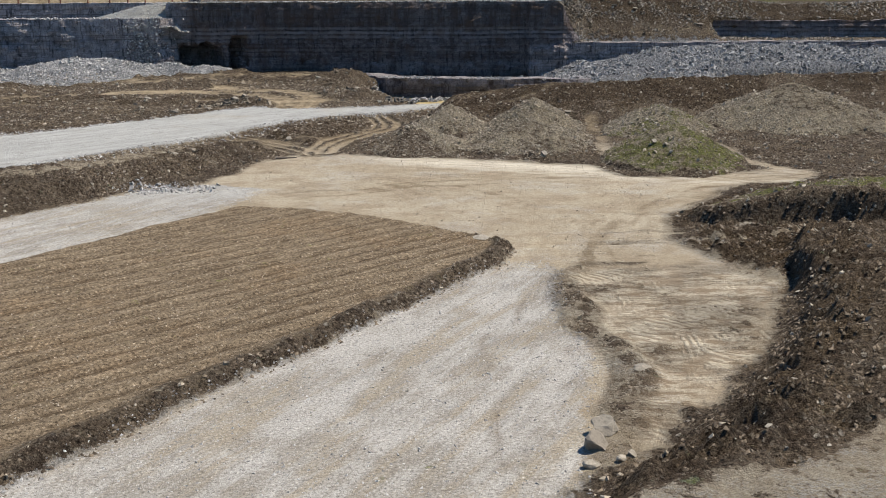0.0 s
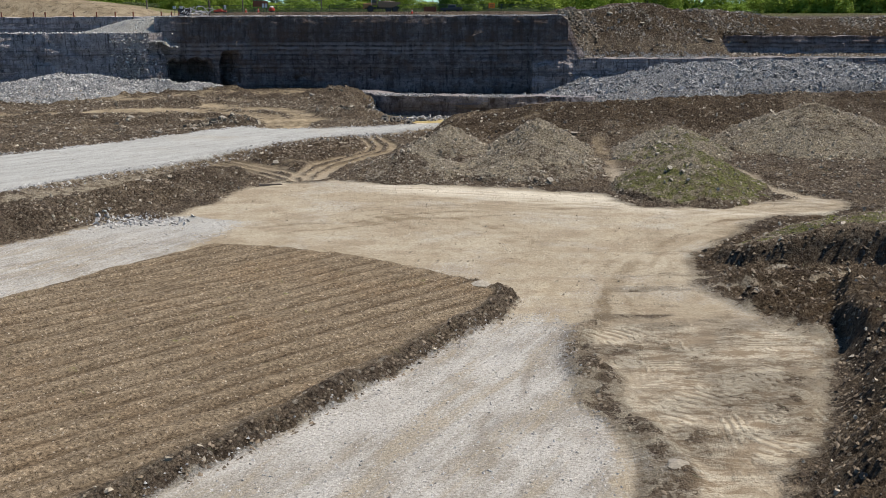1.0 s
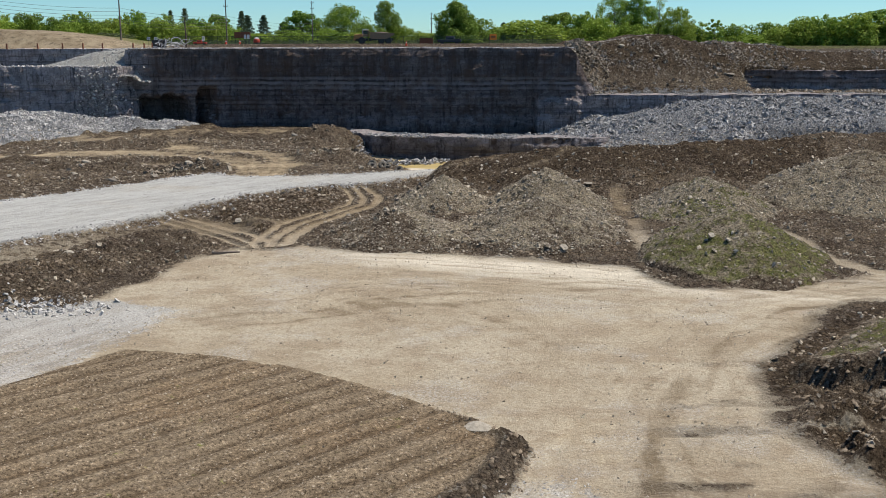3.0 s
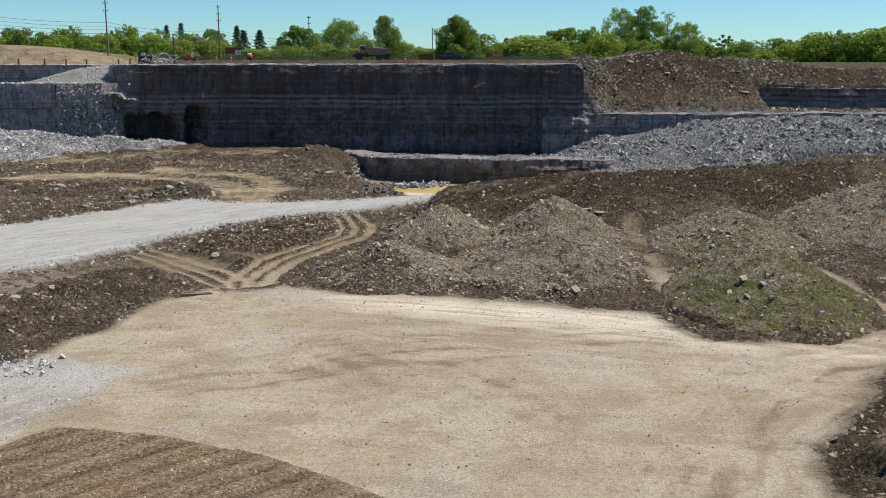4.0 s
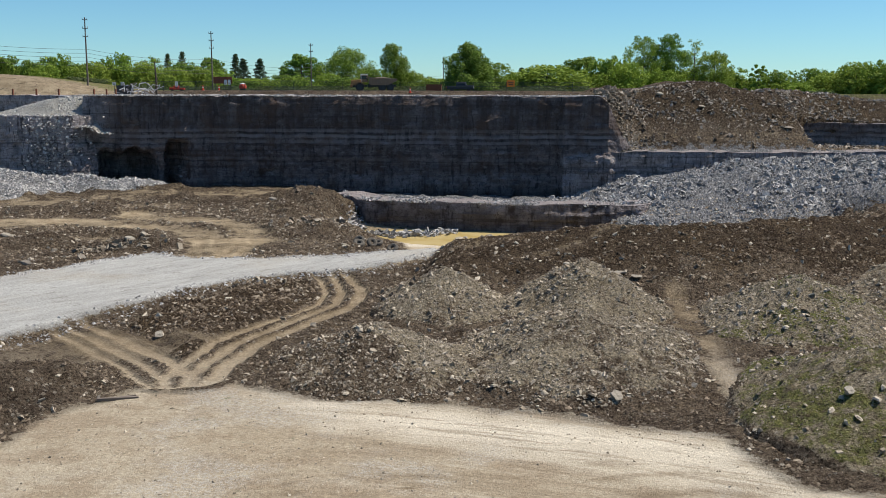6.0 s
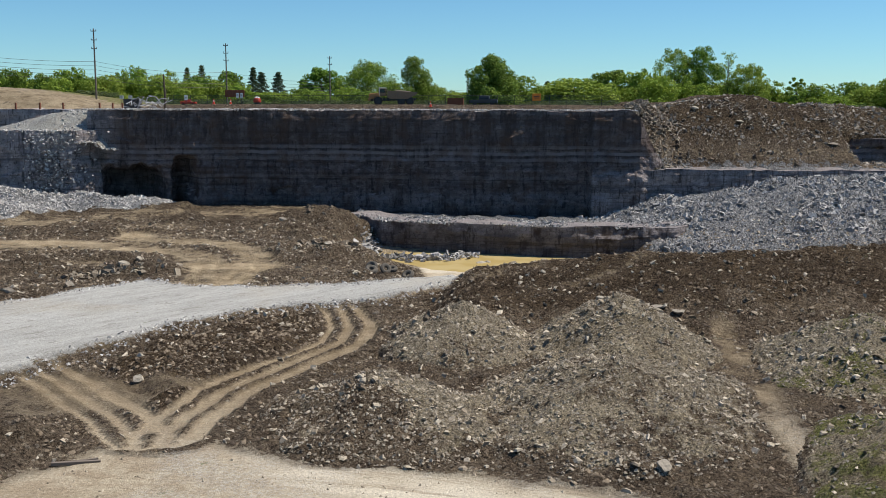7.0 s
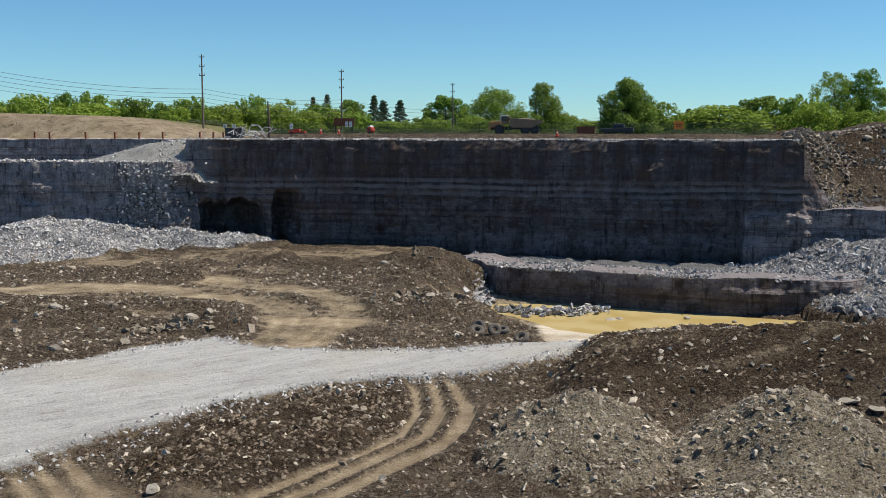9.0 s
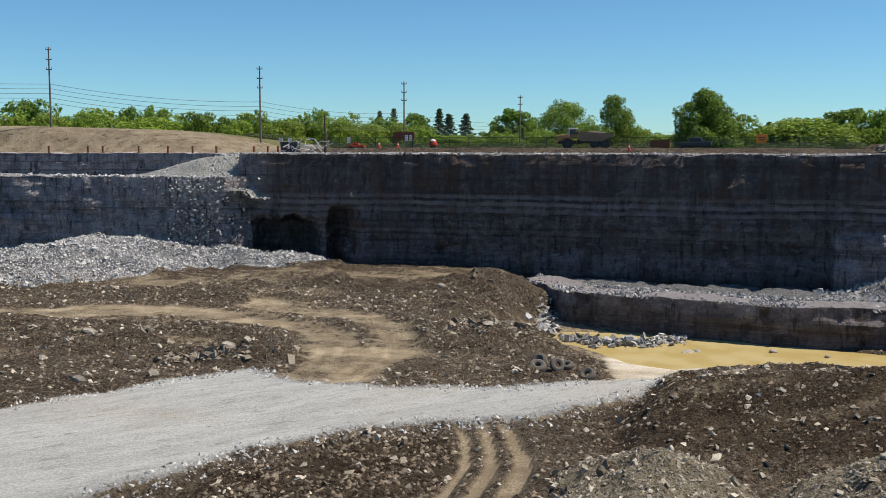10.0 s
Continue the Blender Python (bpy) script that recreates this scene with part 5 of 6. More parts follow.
x, y = picks(3200, 25.8, 36, 236.5, 254)
x, y = keep(rng.uniform(0, 1, 3200) < smooth(x, 36, 27), x, y)
strew("end_stones", "broken brown-grey rock at the end of the face", "stones", x, y, height(x, y), sizes(len(x), 0.12, 0.7, 2.6), SLAB_STONE, 0.5, 0.8)
# pale blocks added for the sunlit ledges on the broken end of the left face
n = 1500
x = rng.normal(-69.5, 2.6, n)
z = rng.uniform(3.0, 15.2, n)
strew("caught_stones", "pale blocks set on the broken face for its sunlit ledges", "stones", x, 233.3 + 0.08 * z + rng.uniform(-0.5, 0.5, n) + 0.2 * (x + 69), z, sizes(n, 0.08, 0.4, 2.4), PALE_STONE, 0.5, 0.7)
x, y = picks(2600, -85, -60, 234, 243)
z = ramp_height(x, y)
x, y, z = keep((x > -70) | (rng.uniform(0, 1, 2600) < 0.25), x, y, z)
strew("ramp_stones", "loose grey stone on the ramp's flank", "stones", x, y, z, sizes(len(x), 0.08, 0.36, 3.0), PALE_STONE)
# stones standing in the pond
t = rng.uniform(0, 1, 420)
x, y = -12.3 + 12 * t + rng.normal(0, 0.9, 420), 207.6 - 3.0 * np.sin(t * 3.0) + 2.2 * t + rng.normal(0, 1.1, 420)
strew("pond_stones", "grey limestone blocks standing in the silty water", "stones", x, y, 0 * x - 1.12 + rng.uniform(0, 0.3, 420), sizes(420, 0.2, 0.95, 2.8), GREY_STONE, 0.4, 0.45)
# gravel on the roads, pebbles on the floor and field
x, y = picks(60000, -45, 12, 33, 108)
z, za, zb, heaped = surface(x, y)
verge = (za[0] > 0.12) & (za[0] < 0.995)
x, y, z = keep((za[0] > 0.3) & (verge | (rng.uniform(0, 1, len(x)) < 0.5)), x, y, z)
chips("road_gravel", "pale crushed stone on the haul road", "gravel", x, y, z, sizes(len(x), 0.04, 0.2, 2.6), PALE_STONE, 0.45)
x, y = picks(70000, -66, 2, 100, 186)
edge = inside(x, y, HIGH_ROAD)
x, y = keep((edge > -1.3) & (edge < 1.3) & (rng.uniform(0, 1, len(x)) < smooth(np.abs(edge - 0.1), 1.5, 0.2)), x, y)
chips("upper_road_gravel", "pale crushed stone at the upper road's edge", "gravel", x, y, height(x, y), sizes(len(x), 0.09, 0.42, 2.4), PALE_STONE, 0.45)
x, y = picks(14000, -45, 6, 36, 93)
z, za, zb, heaped = surface(x, y)
x, y, z = keep(za[2] > 0.6, x, y, z)
chips("field_pebbles", "small pale stones in the raked earth", "stones", x, y, z, sizes(len(x), 0.03, 0.13, 3.5), EARTHY_STONE)
x, y = picks(14000, -30, 34, 70, 132)
z, za, zb, heaped = surface(x, y)
x, y, z = keep((za[1] < 0.4) & (za[2] < 0.4) & ~heaped & (hash_noise(x, y, 6, 403) > 0.35), x, y, z)
chips("floor_pebbles", "small stones and crumbs on the tan floor", "stones", x, y, z, sizes(len(x), 0.04, 0.22, 4.0), EARTHY_STONE)
# white stones beside the berm
x, y = picks(1400, -36, -24, 99, 110)
z, za, zb, heaped = surface(x, y)
x, y, z = keep(np.hypot((x + 29.8) / 4.2, (y - 104.2) / 2.6) < 1 + 0.3 * rng.normal(size=len(x)), x, y, z)
strew("tipped_stones", "pale stones tipped at the foot of the berm", "stones", x, y, z, sizes(len(x), 0.1, 0.45, 2.4), PALE_STONE, 0.45, 0.6)

# ---- single boulders ----


def boulder_mesh(seed, flat):
    bm = bmesh.new()
    bmesh.ops.create_icosphere(bm, subdivisions=3, radius=0.54)
    r = random.Random(seed)
    planes = [(Vector((r.uniform(-1, 1), r.uniform(-1, 1), r.uniform(-1, 1))).normalized(), r.uniform(0.25, 0.4)) for _ in range(14)]
    for v in bm.verts:
        for n, d in planes:
            over = v.co.dot(n) - d
            if over > 0:
                v.co -= n * over
        v.co += v.normal * 0.03 * noise.noise(v.co * 5 + Vector((seed, 0, 0)))
        v.co.z *= flat
    me = bpy.data.meshes.new("boulder")
    bm.to_mesh(me), bm.free()
    me.materials.append(BIG_STONE)
    return me


BOULDERS = [boulder_mesh(3, 0.75), boulder_mesh(8, 0.35), boulder_mesh(15, 0.55), boulder_mesh(21, 0.3)]
# x, y, length, form, turn
for bx, by, size, form, turn in [
    (7.2, 42.6, 1.5, 0, 20), (6.5, 41.2, 1.5, 0, 80), (6.1, 39.2, 0.8, 2, 10), (7.4, 39.6, 0.6, 2, 50), (7.9, 40.1, 0.5, 0, 70), (10.2, 50.2, 1.0, 3, 30),
    (15.0, 41.2, 0.6, 3, 15), (12.6, 36.6, 0.45, 3, 5), (2.4, 78.3, 1.3, 3, 10), (11.9, 124.3, 1.0, 0, 40), (17.2, 159.2, 1.4, 1, 160), (18.6, 158.2, 1.2, 1, 20),
    (24.3, 118.4, 0.75, 0, 30), (29.6, 117.6, 0.5, 2, 70), (-22.4, 140.0, 0.9, 0, 15), (16.8, 155.4, 0.9, 1, 70), (11.5, 153.4, 0.8, 2, 10), (-31.8, 114.6, 0.9, 3, 20),
    (-46, 169.2, 1.3, 2, 0), (-41, 172, 1.1, 0, 60), (-38, 179.4, 1.2, 2, 20), (-36.6, 180.2, 0.9, 0, 90), (-55, 184, 1.3, 2, 30), (-20, 196, 1.6, 3, 15),
    (-17.5, 193, 1.5, 3, 60), (-27.5, 214, 1.2, 2, 0), (1.0, 203.4, 1.4, 3, 30), (2.0, 204.2, 1.1, 3, 80), (9.5, 205.4, 0.9, 2, 30), (14.5, 204.2, 0.8, 2, 60),
    (-14.6, 198.5, 0.9, 2, 60), (60, 246, 1.6, 3, 0), (72, 245, 1.5, 3, 50), (45, 249, 1.4, 3, 30), (38, 252, 1.3, 2, 10),
]:
    z = float(surface(np.array([bx]), np.array([by]))[0][0])
    ob = new("boulder", BOULDERS[form])
    ob.matrix_basis = pose(bx, by, max(z, WATER_LEVEL) + (0.1 if form in (0, 2) else 0.02) * size, 4, 6, turn) @ Matrix.Diagonal((size * 1.15, size * 0.9, size, 1))
    tagged(ob, ("thick pale limestone boulder lying on the earth", "flat pale limestone slab on the bank", "rounded grey limestone block on the earth", "broad flat limestone slab lying on earth")[form], "boulder", "single boulders")

# ---- trees ----


def tube(points, radii, sides=6):
    """Verts and faces of a tapered tube through points."""
    P = np.array(points, float)
    T = np.gradient(P, axis=0)
    T /= np.linalg.norm(T, axis=1)[:, None]
    ref = np.array([0.31, 0.95, 0.05])
    A = np.cross(T, ref)
    A /= np.linalg.norm(A, axis=1)[:, None]
    B = np.cross(T, A)
    ang = np.linspace(0, 2 * np.pi, sides, endpoint=False)
    r = np.array(radii)[:, None, None]
    V = P[:, None, :] + r * (np.cos(ang)[None, :, None] * A[:, None, :] + np.sin(ang)[None, :, None] * B[:, None, :])
    i = np.arange(len(P) * sides).reshape(len(P), sides)
    j = np.roll(i, -1, 1)
    F = np.stack([i[:-1], j[:-1], j[1:], i[1:]], -1).reshape(-1, 4)
    return V.reshape(-1, 3), F


def joined(pieces):
    verts, faces, n = [], [], 0
    for v, f in pieces:
        verts.append(v), faces.append(f + n)
        n += len(v)
    return np.concatenate(verts), np.concatenate(faces)


def leaves(centres, radii, n, size, r, flat=0.8):
    """Small leaf clusters on the outside of each clump, facing outwards."""
    k = r.choice(len(centres), n, p=radii ** 2 / np.sum(radii ** 2))
    d = r.normal(size=(n, 3))
    d /= np.linalg.norm(d, axis=1)[:, None]
    p = centres[k] + d * (radii[k] * r.uniform(0.3, 1.0, n) ** 0.4 * (1 + 0.3 * r.random(n) ** 4))[:, None] * np.array([1, 1, flat])
    out = d + r.normal(0, 0.5, (n, 3)) + np.array([0, 0, 0.3])
    out /= np.linalg.norm(out, axis=1)[:, None]
    a = np.cross(out, r.normal(size=(n, 3)))
    a /= np.linalg.norm(a, axis=1)[:, None]
    b = np.cross(out, a)
    q = (size * r.uniform(0.5, 1.25, n))[:, None]
    V = np.stack([p - a * q - b * q * 0.6, p + b * q * 1.1, p + a * q - b * q * 0.6], 1)
    return V.reshape(-1, 3), np.arange(3 * n).reshape(-1, 3)


# crown outlines: radius at five heights from the lowest leaves to the top
OUTLINES = {"dome": (0.9, 1.0, 1.0, 0.88, 0.5), "round": (0.6, 0.95, 1.0, 0.9, 0.45), "cone": (1.0, 1.0, 0.85, 0.62, 0.3),
            "vase": (0.3, 0.62, 0.95, 1.0, 0.45), "skirt": (1.0, 0.82, 0.62, 0.6, 0.3)}


def broadleaf(name, label, tall, wide, seed, leaf, count, outline="round", bole=0.12, clumps=70, open_crown=0.0, size=0.15, lean=0.0, at=(0, 0, 0)):
    """A tree with a tapered trunk, limbs out to the leaf clumps, and a lobed crown with gaps."""
    r = np.random.default_rng(seed)
    tree = thing(name, label, "tree" if name != "bush" else "bush", at, "trees and bushes beyond the rim")
    rise = np.linspace(0, 1, 7)
    trunk = np.stack([lean * rise ** 1.5 * tall, r.normal(0, 0.006 * tall, 7), rise * tall * 0.86 - 0.3], 1)
    girth = 0.016 * tall + 0.05
    wood = [tube(trunk, np.linspace(girth, girth * 0.15, 7))]
    n = clumps
    u = (np.arange(n) + r.random(n)) / n
    turn = np.arange(n) * 2.39996 + r.uniform(-0.3, 0.3, n)
    lobes = 1 + 0.17 * np.sin(turn * 2 + seed + 5 * u) + 0.13 * np.sin(turn * 3 - 9 * u + seed * 2.1)
    reach = np.interp(u, np.linspace(0, 1, 5), OUTLINES[outline]) * wide * 0.6 * lobes
    deep = np.where(r.random(n) < 0.3, r.uniform(0.25, 0.7, n), r.uniform(0.78, 1.0, n))
    size_c = wide * (0.15 - 0.05 * open_crown) * r.uniform(0.7, 1.35, n) * (1.15 - 0.4 * u)
    zc = tall * (bole + (0.97 - bole) * u) - size_c * 0.5
    away = np.maximum(reach * deep - size_c * 0.6, 0)
    mid = np.stack([np.interp(zc, trunk[:, 2], trunk[:, 0]), np.interp(zc, trunk[:, 2], trunk[:, 1]), zc], 1)
    centres = mid + np.stack([np.cos(turn) * away, np.sin(turn) * away, r.normal(0, 0.02 * tall, n)], 1)
    centres[:, 2] = np.maximum(centres[:, 2], size_c * 0.45)
    for k in range(0, n, 2):
        start_z = max(0.02 * tall, centres[k, 2] - away[k] * r.uniform(0.5, 1.0) - 0.03 * tall)
        start = np.array([np.interp(start_z, trunk[:, 2], trunk[:, 0]), np.interp(start_z, trunk[:, 2], trunk[:, 1]), start_z])
        bend = start * 0.45 + centres[k] * 0.55 + (0, 0, -0.08 * away[k])
        g = girth * (0.5 - 0.38 * u[k])
        wood.append(tube([start, bend, centres[k]], [g, g * 0.6, g * 0.18], 5))
    v, f = joined(wood)
    part_mesh("trunk", mesh_from("trunk", v, f, BARK, True), tree)
    v, f = leaves(centres, size_c, count, size, r)
    part_mesh("crown", mesh_from("crown", v, f, leaf), tree)
    return tree


def conifer(label, tall, wide, seed, at=(0, 0, 0)):
    r = np.random.default_rng(seed)
    tree = thing("conifer", label, "conifer", at, "conifers beyond the rim")
    wood = [tube([(0, 0, -0.3), (0, 0, tall * 0.5), (0, 0, tall)], [0.02 * tall, 0.012 * tall, 0.01])]
    tips = []
    for k in range(int(tall * 4)):
        t = 0.08 + 0.9 * k / (tall * 4)
        reach = wide * 0.5 * (1 - t) ** 0.85 * r.uniform(0.75, 1.1) + 0.05
        turn = k * 2.4
        end = np.array([math.cos(turn) * reach, math.sin(turn) * reach, t * tall - 0.18 * reach])
        wood.append(tube([(0, 0, t * tall), end], [0.03, 0.01], 4))
        tips += [end * (q, q, 1) + (0, 0, 0.15 * reach * (1 - q)) for q in (0.35, 0.65, 0.95)]
    v, f = joined(wood)
    part_mesh("trunk", mesh_from("trunk", v, f, BARK, True), tree)
    tips = np.array(tips)
    v, f = leaves(tips, np.full(len(tips), 0.07 * wide + 0.1), 4600, 0.17, r, 0.5)
    part_mesh("crown", mesh_from("crown", v, f, NEEDLE), tree)
    return tree


def stand(x, y):
    return (x, y, float(height(x, y)[0]) - 0.1)


def to_top(x, y, top):
    """Base of a tree and its height, for a tree whose top stands at this level."""
    at = stand(x, y)
    return at, top - at[2]


def single(name, label, x, y, top, wide, *rest):
    at, tall = to_top(x, y, top)
    return broadleaf(name, label, tall, wide, *rest, at=at)


single("maple_tree", "tall dense dark green maple behind the rim", 2.2, 275, 29.5, 9.3, 11, LEAF_DARK, 26000, "cone", 0.1, 110, 0.2, 0.17)
single("oak_tree", "tall spreading oak with dark trunk beyond the bank", 60.8, 364, 36, 10.5, 12, LEAF_DARK, 20000, "round", 0.1, 100, 0.2, 0.2)
single("oak_tree", "tall oak with open crown beyond the bank", 53.5, 362, 35.3, 12.5, 13, LEAF, 16000, "round", 0.1, 95, 0.6, 0.18)
single("pale_tree", "slender tree in thin pale young leaf", 63.8, 342, 33.7, 5.8, 14, LEAF_PALE, 3000, "vase", 0.3, 48, 0.6, 0.13)
single("willow_tree", "round tree in yellow-green young leaf", 69.8, 344, 30.2, 9.6, 15, LEAF_PALE, 14000, "dome", 0.03, 80, 0.3, 0.19)
single("young_tree", "young upright tree with gaps in its crown", 74.1, 316, 26, 4.4, 16, LEAF, 6000, "round", 0.05, 36, 0.5, 0.15)
single("ash_tree", "leaning open-crowned tree behind the dump truck", -17.5, 355, 32.7, 10.4, 17, LEAF, 18000, "skirt", 0.06, 95, 0.35, 0.19, -0.16)
single("linden_tree", "broad bright green tree in the distance", -35.7, 381, 32.6, 14.2, 19, LEAF, 20000, "round", 0.04, 110, 0.2, 0.22)


def spruce(label, x, y, top, wide, seed):
    at, tall = to_top(x, y, top)
    conifer(label, tall, wide, seed, at)


spruce("slender pointed spruce near the fence", -66.6, 361, 30.1, 6.0, 33)
spruce("dark blue-green spruce near the fence", -67.4, 375, 29.1, 8.0, 32)
spruce("slender green larch near the fence", -60.4, 366, 28.7, 8.0, 34)
spruce("dark spruce in the distance", -113.2, 470, 34.7, 8.5, 31)
spruce("dark spruce in the distance", -122.1, 480, 34, 8, 35)
spruce("small dark spruce in the distance", -63.3, 420, 27.3, 9, 36)
spruce("small dark spruce in the distance", 19, 384, 26.6, 8, 37)

# belt of bushes and small trees along the far side: x, y, level of the top, width, kind
KINDS = {"P": broadleaf("bush", "rounded bush in yellow-green spring leaf", 6, 8, 41, LEAF_PALE, 5600, "dome", 0.02, 60, 0, 0.22),
         "G": broadleaf("bush", "rounded bush in bright green leaf", 6, 8, 42, LEAF, 5600, "dome", 0.02, 55, 0.1, 0.22),
         "D": broadleaf("bush", "dense dark green bush", 6, 8, 43, LEAF_DARK, 5600, "dome", 0.02, 50, 0, 0.22),
         "F": broadleaf("feathery_tree", "thin feathery tree in pale young leaf", 6, 5, 44, LEAF_PALE, 2600, "vase", 0.12, 40, 0.6, 0.13),
         "R": broadleaf("round_tree", "round dense green tree", 8, 7, 45, LEAF_DARK, 9000, "round", 0.06, 60, 0.1, 0.21),
         "S": broadleaf("bush", "low dark grey-green scrub behind the fence", 2, 4, 46, SCRUB, 1300, "dome", 0.02, 34, 0, 0.13)}
FORM = {"P": (6, 8), "G": (6, 8), "D": (6, 8), "F": (6, 5), "R": (8, 7), "S": (2, 4)}
LEFT_BELT = [(-187, 352, 33.1, 12.8, "D"), (-179, 335, 28.2, 8.5, "P"), (-166, 333, 28.5, 7, "P"), (-158, 342, 30.1, 10.9, "P"), (-153, 332, 28, 6.6, "G"),
             (-154, 352, 30.7, 6, "D"), (-144, 350, 30.7, 8, "G"), (-136, 333, 27.2, 12.5, "P"), (-141, 356, 29.3, 5, "F"), (-129, 345, 28.9, 8, "D"),
             (-121, 345, 27.5, 6, "D"), (-116, 350, 29.2, 7.6, "G"), (-112, 334, 26.4, 6, "P"), (-101, 338, 26.6, 7.6, "P"), (-104, 352, 27.8, 6.5, "G")]
MIDDLE_BELT = [(-99, 356, 29.8, 6.4, "G"), (-86, 338, 26.8, 6.6, "P"), (-91, 362, 29.3, 6.5, "F"), (-79, 350, 27.2, 7.6, "D"), (-77, 333, 25.3, 6.2, "P"),
               (-71, 338, 25.6, 4.9, "P"), (-79, 382, 29.3, 6, "R"), (-51, 385, 30.4, 8, "R"), (-43, 370, 26.9, 3.4, "F"), (-39, 360, 24.3, 5.9, "P"),
               (-46, 345, 23.2, 6, "G"), (-55, 372, 23.9, 5.5, "D"), (-27, 375, 26.1, 6.8, "G"), (-15, 370, 24.6, 7.6, "P"), (-9, 372, 22.9, 7.6, "D")]
RIGHT_BELT = [(7, 300, 26.2, 8, "G"), (15, 345, 24.1, 4.6, "P"), (24, 375, 27.5, 5.3, "F"), (24, 345, 26.4, 13.8, "P"), (36, 362, 29, 9, "R"),
              (42, 352, 28.8, 9.5, "G"), (46, 345, 27, 8, "P"), (66, 360, 25.9, 7, "P"), (79, 350, 26, 6, "F"), (88, 350, 25, 7.5, "G"),
              (98, 365, 23.6, 3.4, "F"), (103, 362, 25.8, 8.4, "D"), (101, 345, 24.2, 7.4, "P"), (109, 345, 27.3, 9, "P"), (116, 343, 27.5, 9, "G")]
FAR_RIGHT_BELT = [(122, 336, 28, 9, "P"), (128, 340, 29, 9, "R"), (134, 334, 28.5, 8.5, "P"), (140, 338, 29, 9, "G"), (147, 334, 28.5, 9, "P"),
                  (154, 336, 29, 9, "G"), (162, 338, 29, 10, "P"), (-172, 350, 28.1, 8.5, "D"), (-195, 338, 28.5, 9, "P"), (-204, 345, 29.5, 10, "G"),
                  (-214, 340, 29, 10, "P"), (57, 350, 25.5, 8, "G"), (75, 352, 24.8, 8, "D"), (94, 345, 21.8, 8, "G"), (-60, 352, 22.6, 6, "P")]
r = random.Random(5)
SPOTS = LEFT_BELT + MIDDLE_BELT + RIGHT_BELT + FAR_RIGHT_BELT
# lower growth that fills the belt from the ground up
LEVEL = ((-220, -95, -72, -66, 0, 10, 45, 55, 100, 115, 170), (26.6, 26.4, 25.2, 22.4, 22.4, 23.6, 24.0, 22.6, 21.8, 25.5, 26))
for k in range(78):
    bx = -218 + 4.9 * k
    SPOTS.append((bx + r.uniform(-2, 2), r.uniform(346, 372), float(np.interp(bx, *LEVEL)) + r.uniform(-0.9, 0.7), r.uniform(6, 8.5), r.choice("PPGGGD")))
for k in range(34):
    SPOTS.append((-92 + 5.2 * k + r.uniform(-1.5, 1.5), r.uniform(286, 312), r.uniform(18.8, 20.4), r.uniform(4, 7), "S"))
used = set()
for bx, by, top, wide, form in SPOTS:
    at, tall = to_top(bx, by, top)
    tall = max(tall, 1.2)
    m = pose(*at, 0, 0, r.uniform(0, 360))
    if form not in used:
        used.add(form)
        ob = KINDS[form]
        ob.matrix_basis = m
    else:
        ob = copy_thing(KINDS[form], m)
    k = 1.45 * wide / FORM[form][1]
    ob.scale = (k, k, tall / FORM[form][0])

# ---- poles, posts, fence ----


def utility_pole(x, y, top, label, arms=3):
    base = stand(x, y)
    tall = top - base[2]
    pole = thing("utility_pole", label, "utility pole", base, "row of utility poles")
    part("shaft", rod(bmesh.new(), (0, 0, -0.5), (0, 0, tall), 0.2, 0.11, 10), WOOD, pole)
    for k in range(arms):
        z = tall - 0.5 - 1.7 * k
        arm = part("crossarm", box(bmesh.new(), (1.1, 0.12, 0.14), (0, 0, z), bevel=0.02), DARK_STEEL, pole)
        for sx in (-0.5, 0.5):
            bm = rod(bmesh.new(), (sx, 0, z + 0.05), (sx, 0, z + 0.38), 0.07, 0.05)
            part("insulator", bm, GREY_STEEL, arm)
    return base[0], base[1], tall, base[2]


POLES = [(-108.5, 253.6, 36.8), (-76.2, 269.5, 34.1), (-58.2, 300.4, 33.0), (-40.9, 339.7, 31.9), (-23.5, 377.5, 31.2), (-6.5, 415, 30.6)]
for p in POLES:
    utility_pole(*p, "tall weathered wooden utility pole with short crossarms")


def cable(a, b, sag, radius=0.03):
    pts = [tuple(a[i] + (b[i] - a[i]) * t - (sag * 4 * t * (1 - t) if i == 2 else 0) for i in range(3)) for t in np.linspace(0, 1, 13)]
    v, f = tube(pts, [radius] * 13, 4)
    return tagged(new("power_cable", mesh_from("power_cable", v, f, DARK_STEEL)), "thin dark cable slung between utility poles", "cable", "cables between the poles")


for (ax, ay, az), (bx, by, bz) in zip([(-150, 205, 38)] + POLES, POLES):
    for drop in (6.4, 7.2, 8.0, 8.8, 9.6):
        cable((ax + 0.2, ay, az - drop), (bx + 0.2, by, bz - drop), 0.9)


def post(x, y, z):
    ob = thing("post", "short rusty steel post along the rim", "post", (x, y, z), "posts along the left rim", turn=r.uniform(-9, 9))
    part("shaft", box(bmesh.new(), (0.26, 0.26, 1.25), (0, 0, 0.55), (0, r.uniform(-3, 3), 0), 0.03), RUST, ob)
    part("cap", box(bmesh.new(), (0.32, 0.32, 0.07), (0, 0, 1.2), bevel=0.015), RUST, ob)


for x in (-122, -112, -101.9, -94.6, -91.9, -85.4, -80.2, -75.9, -71.8, -65.4, -63.1, -61.4):
    post(x, 243.6, 18.45)


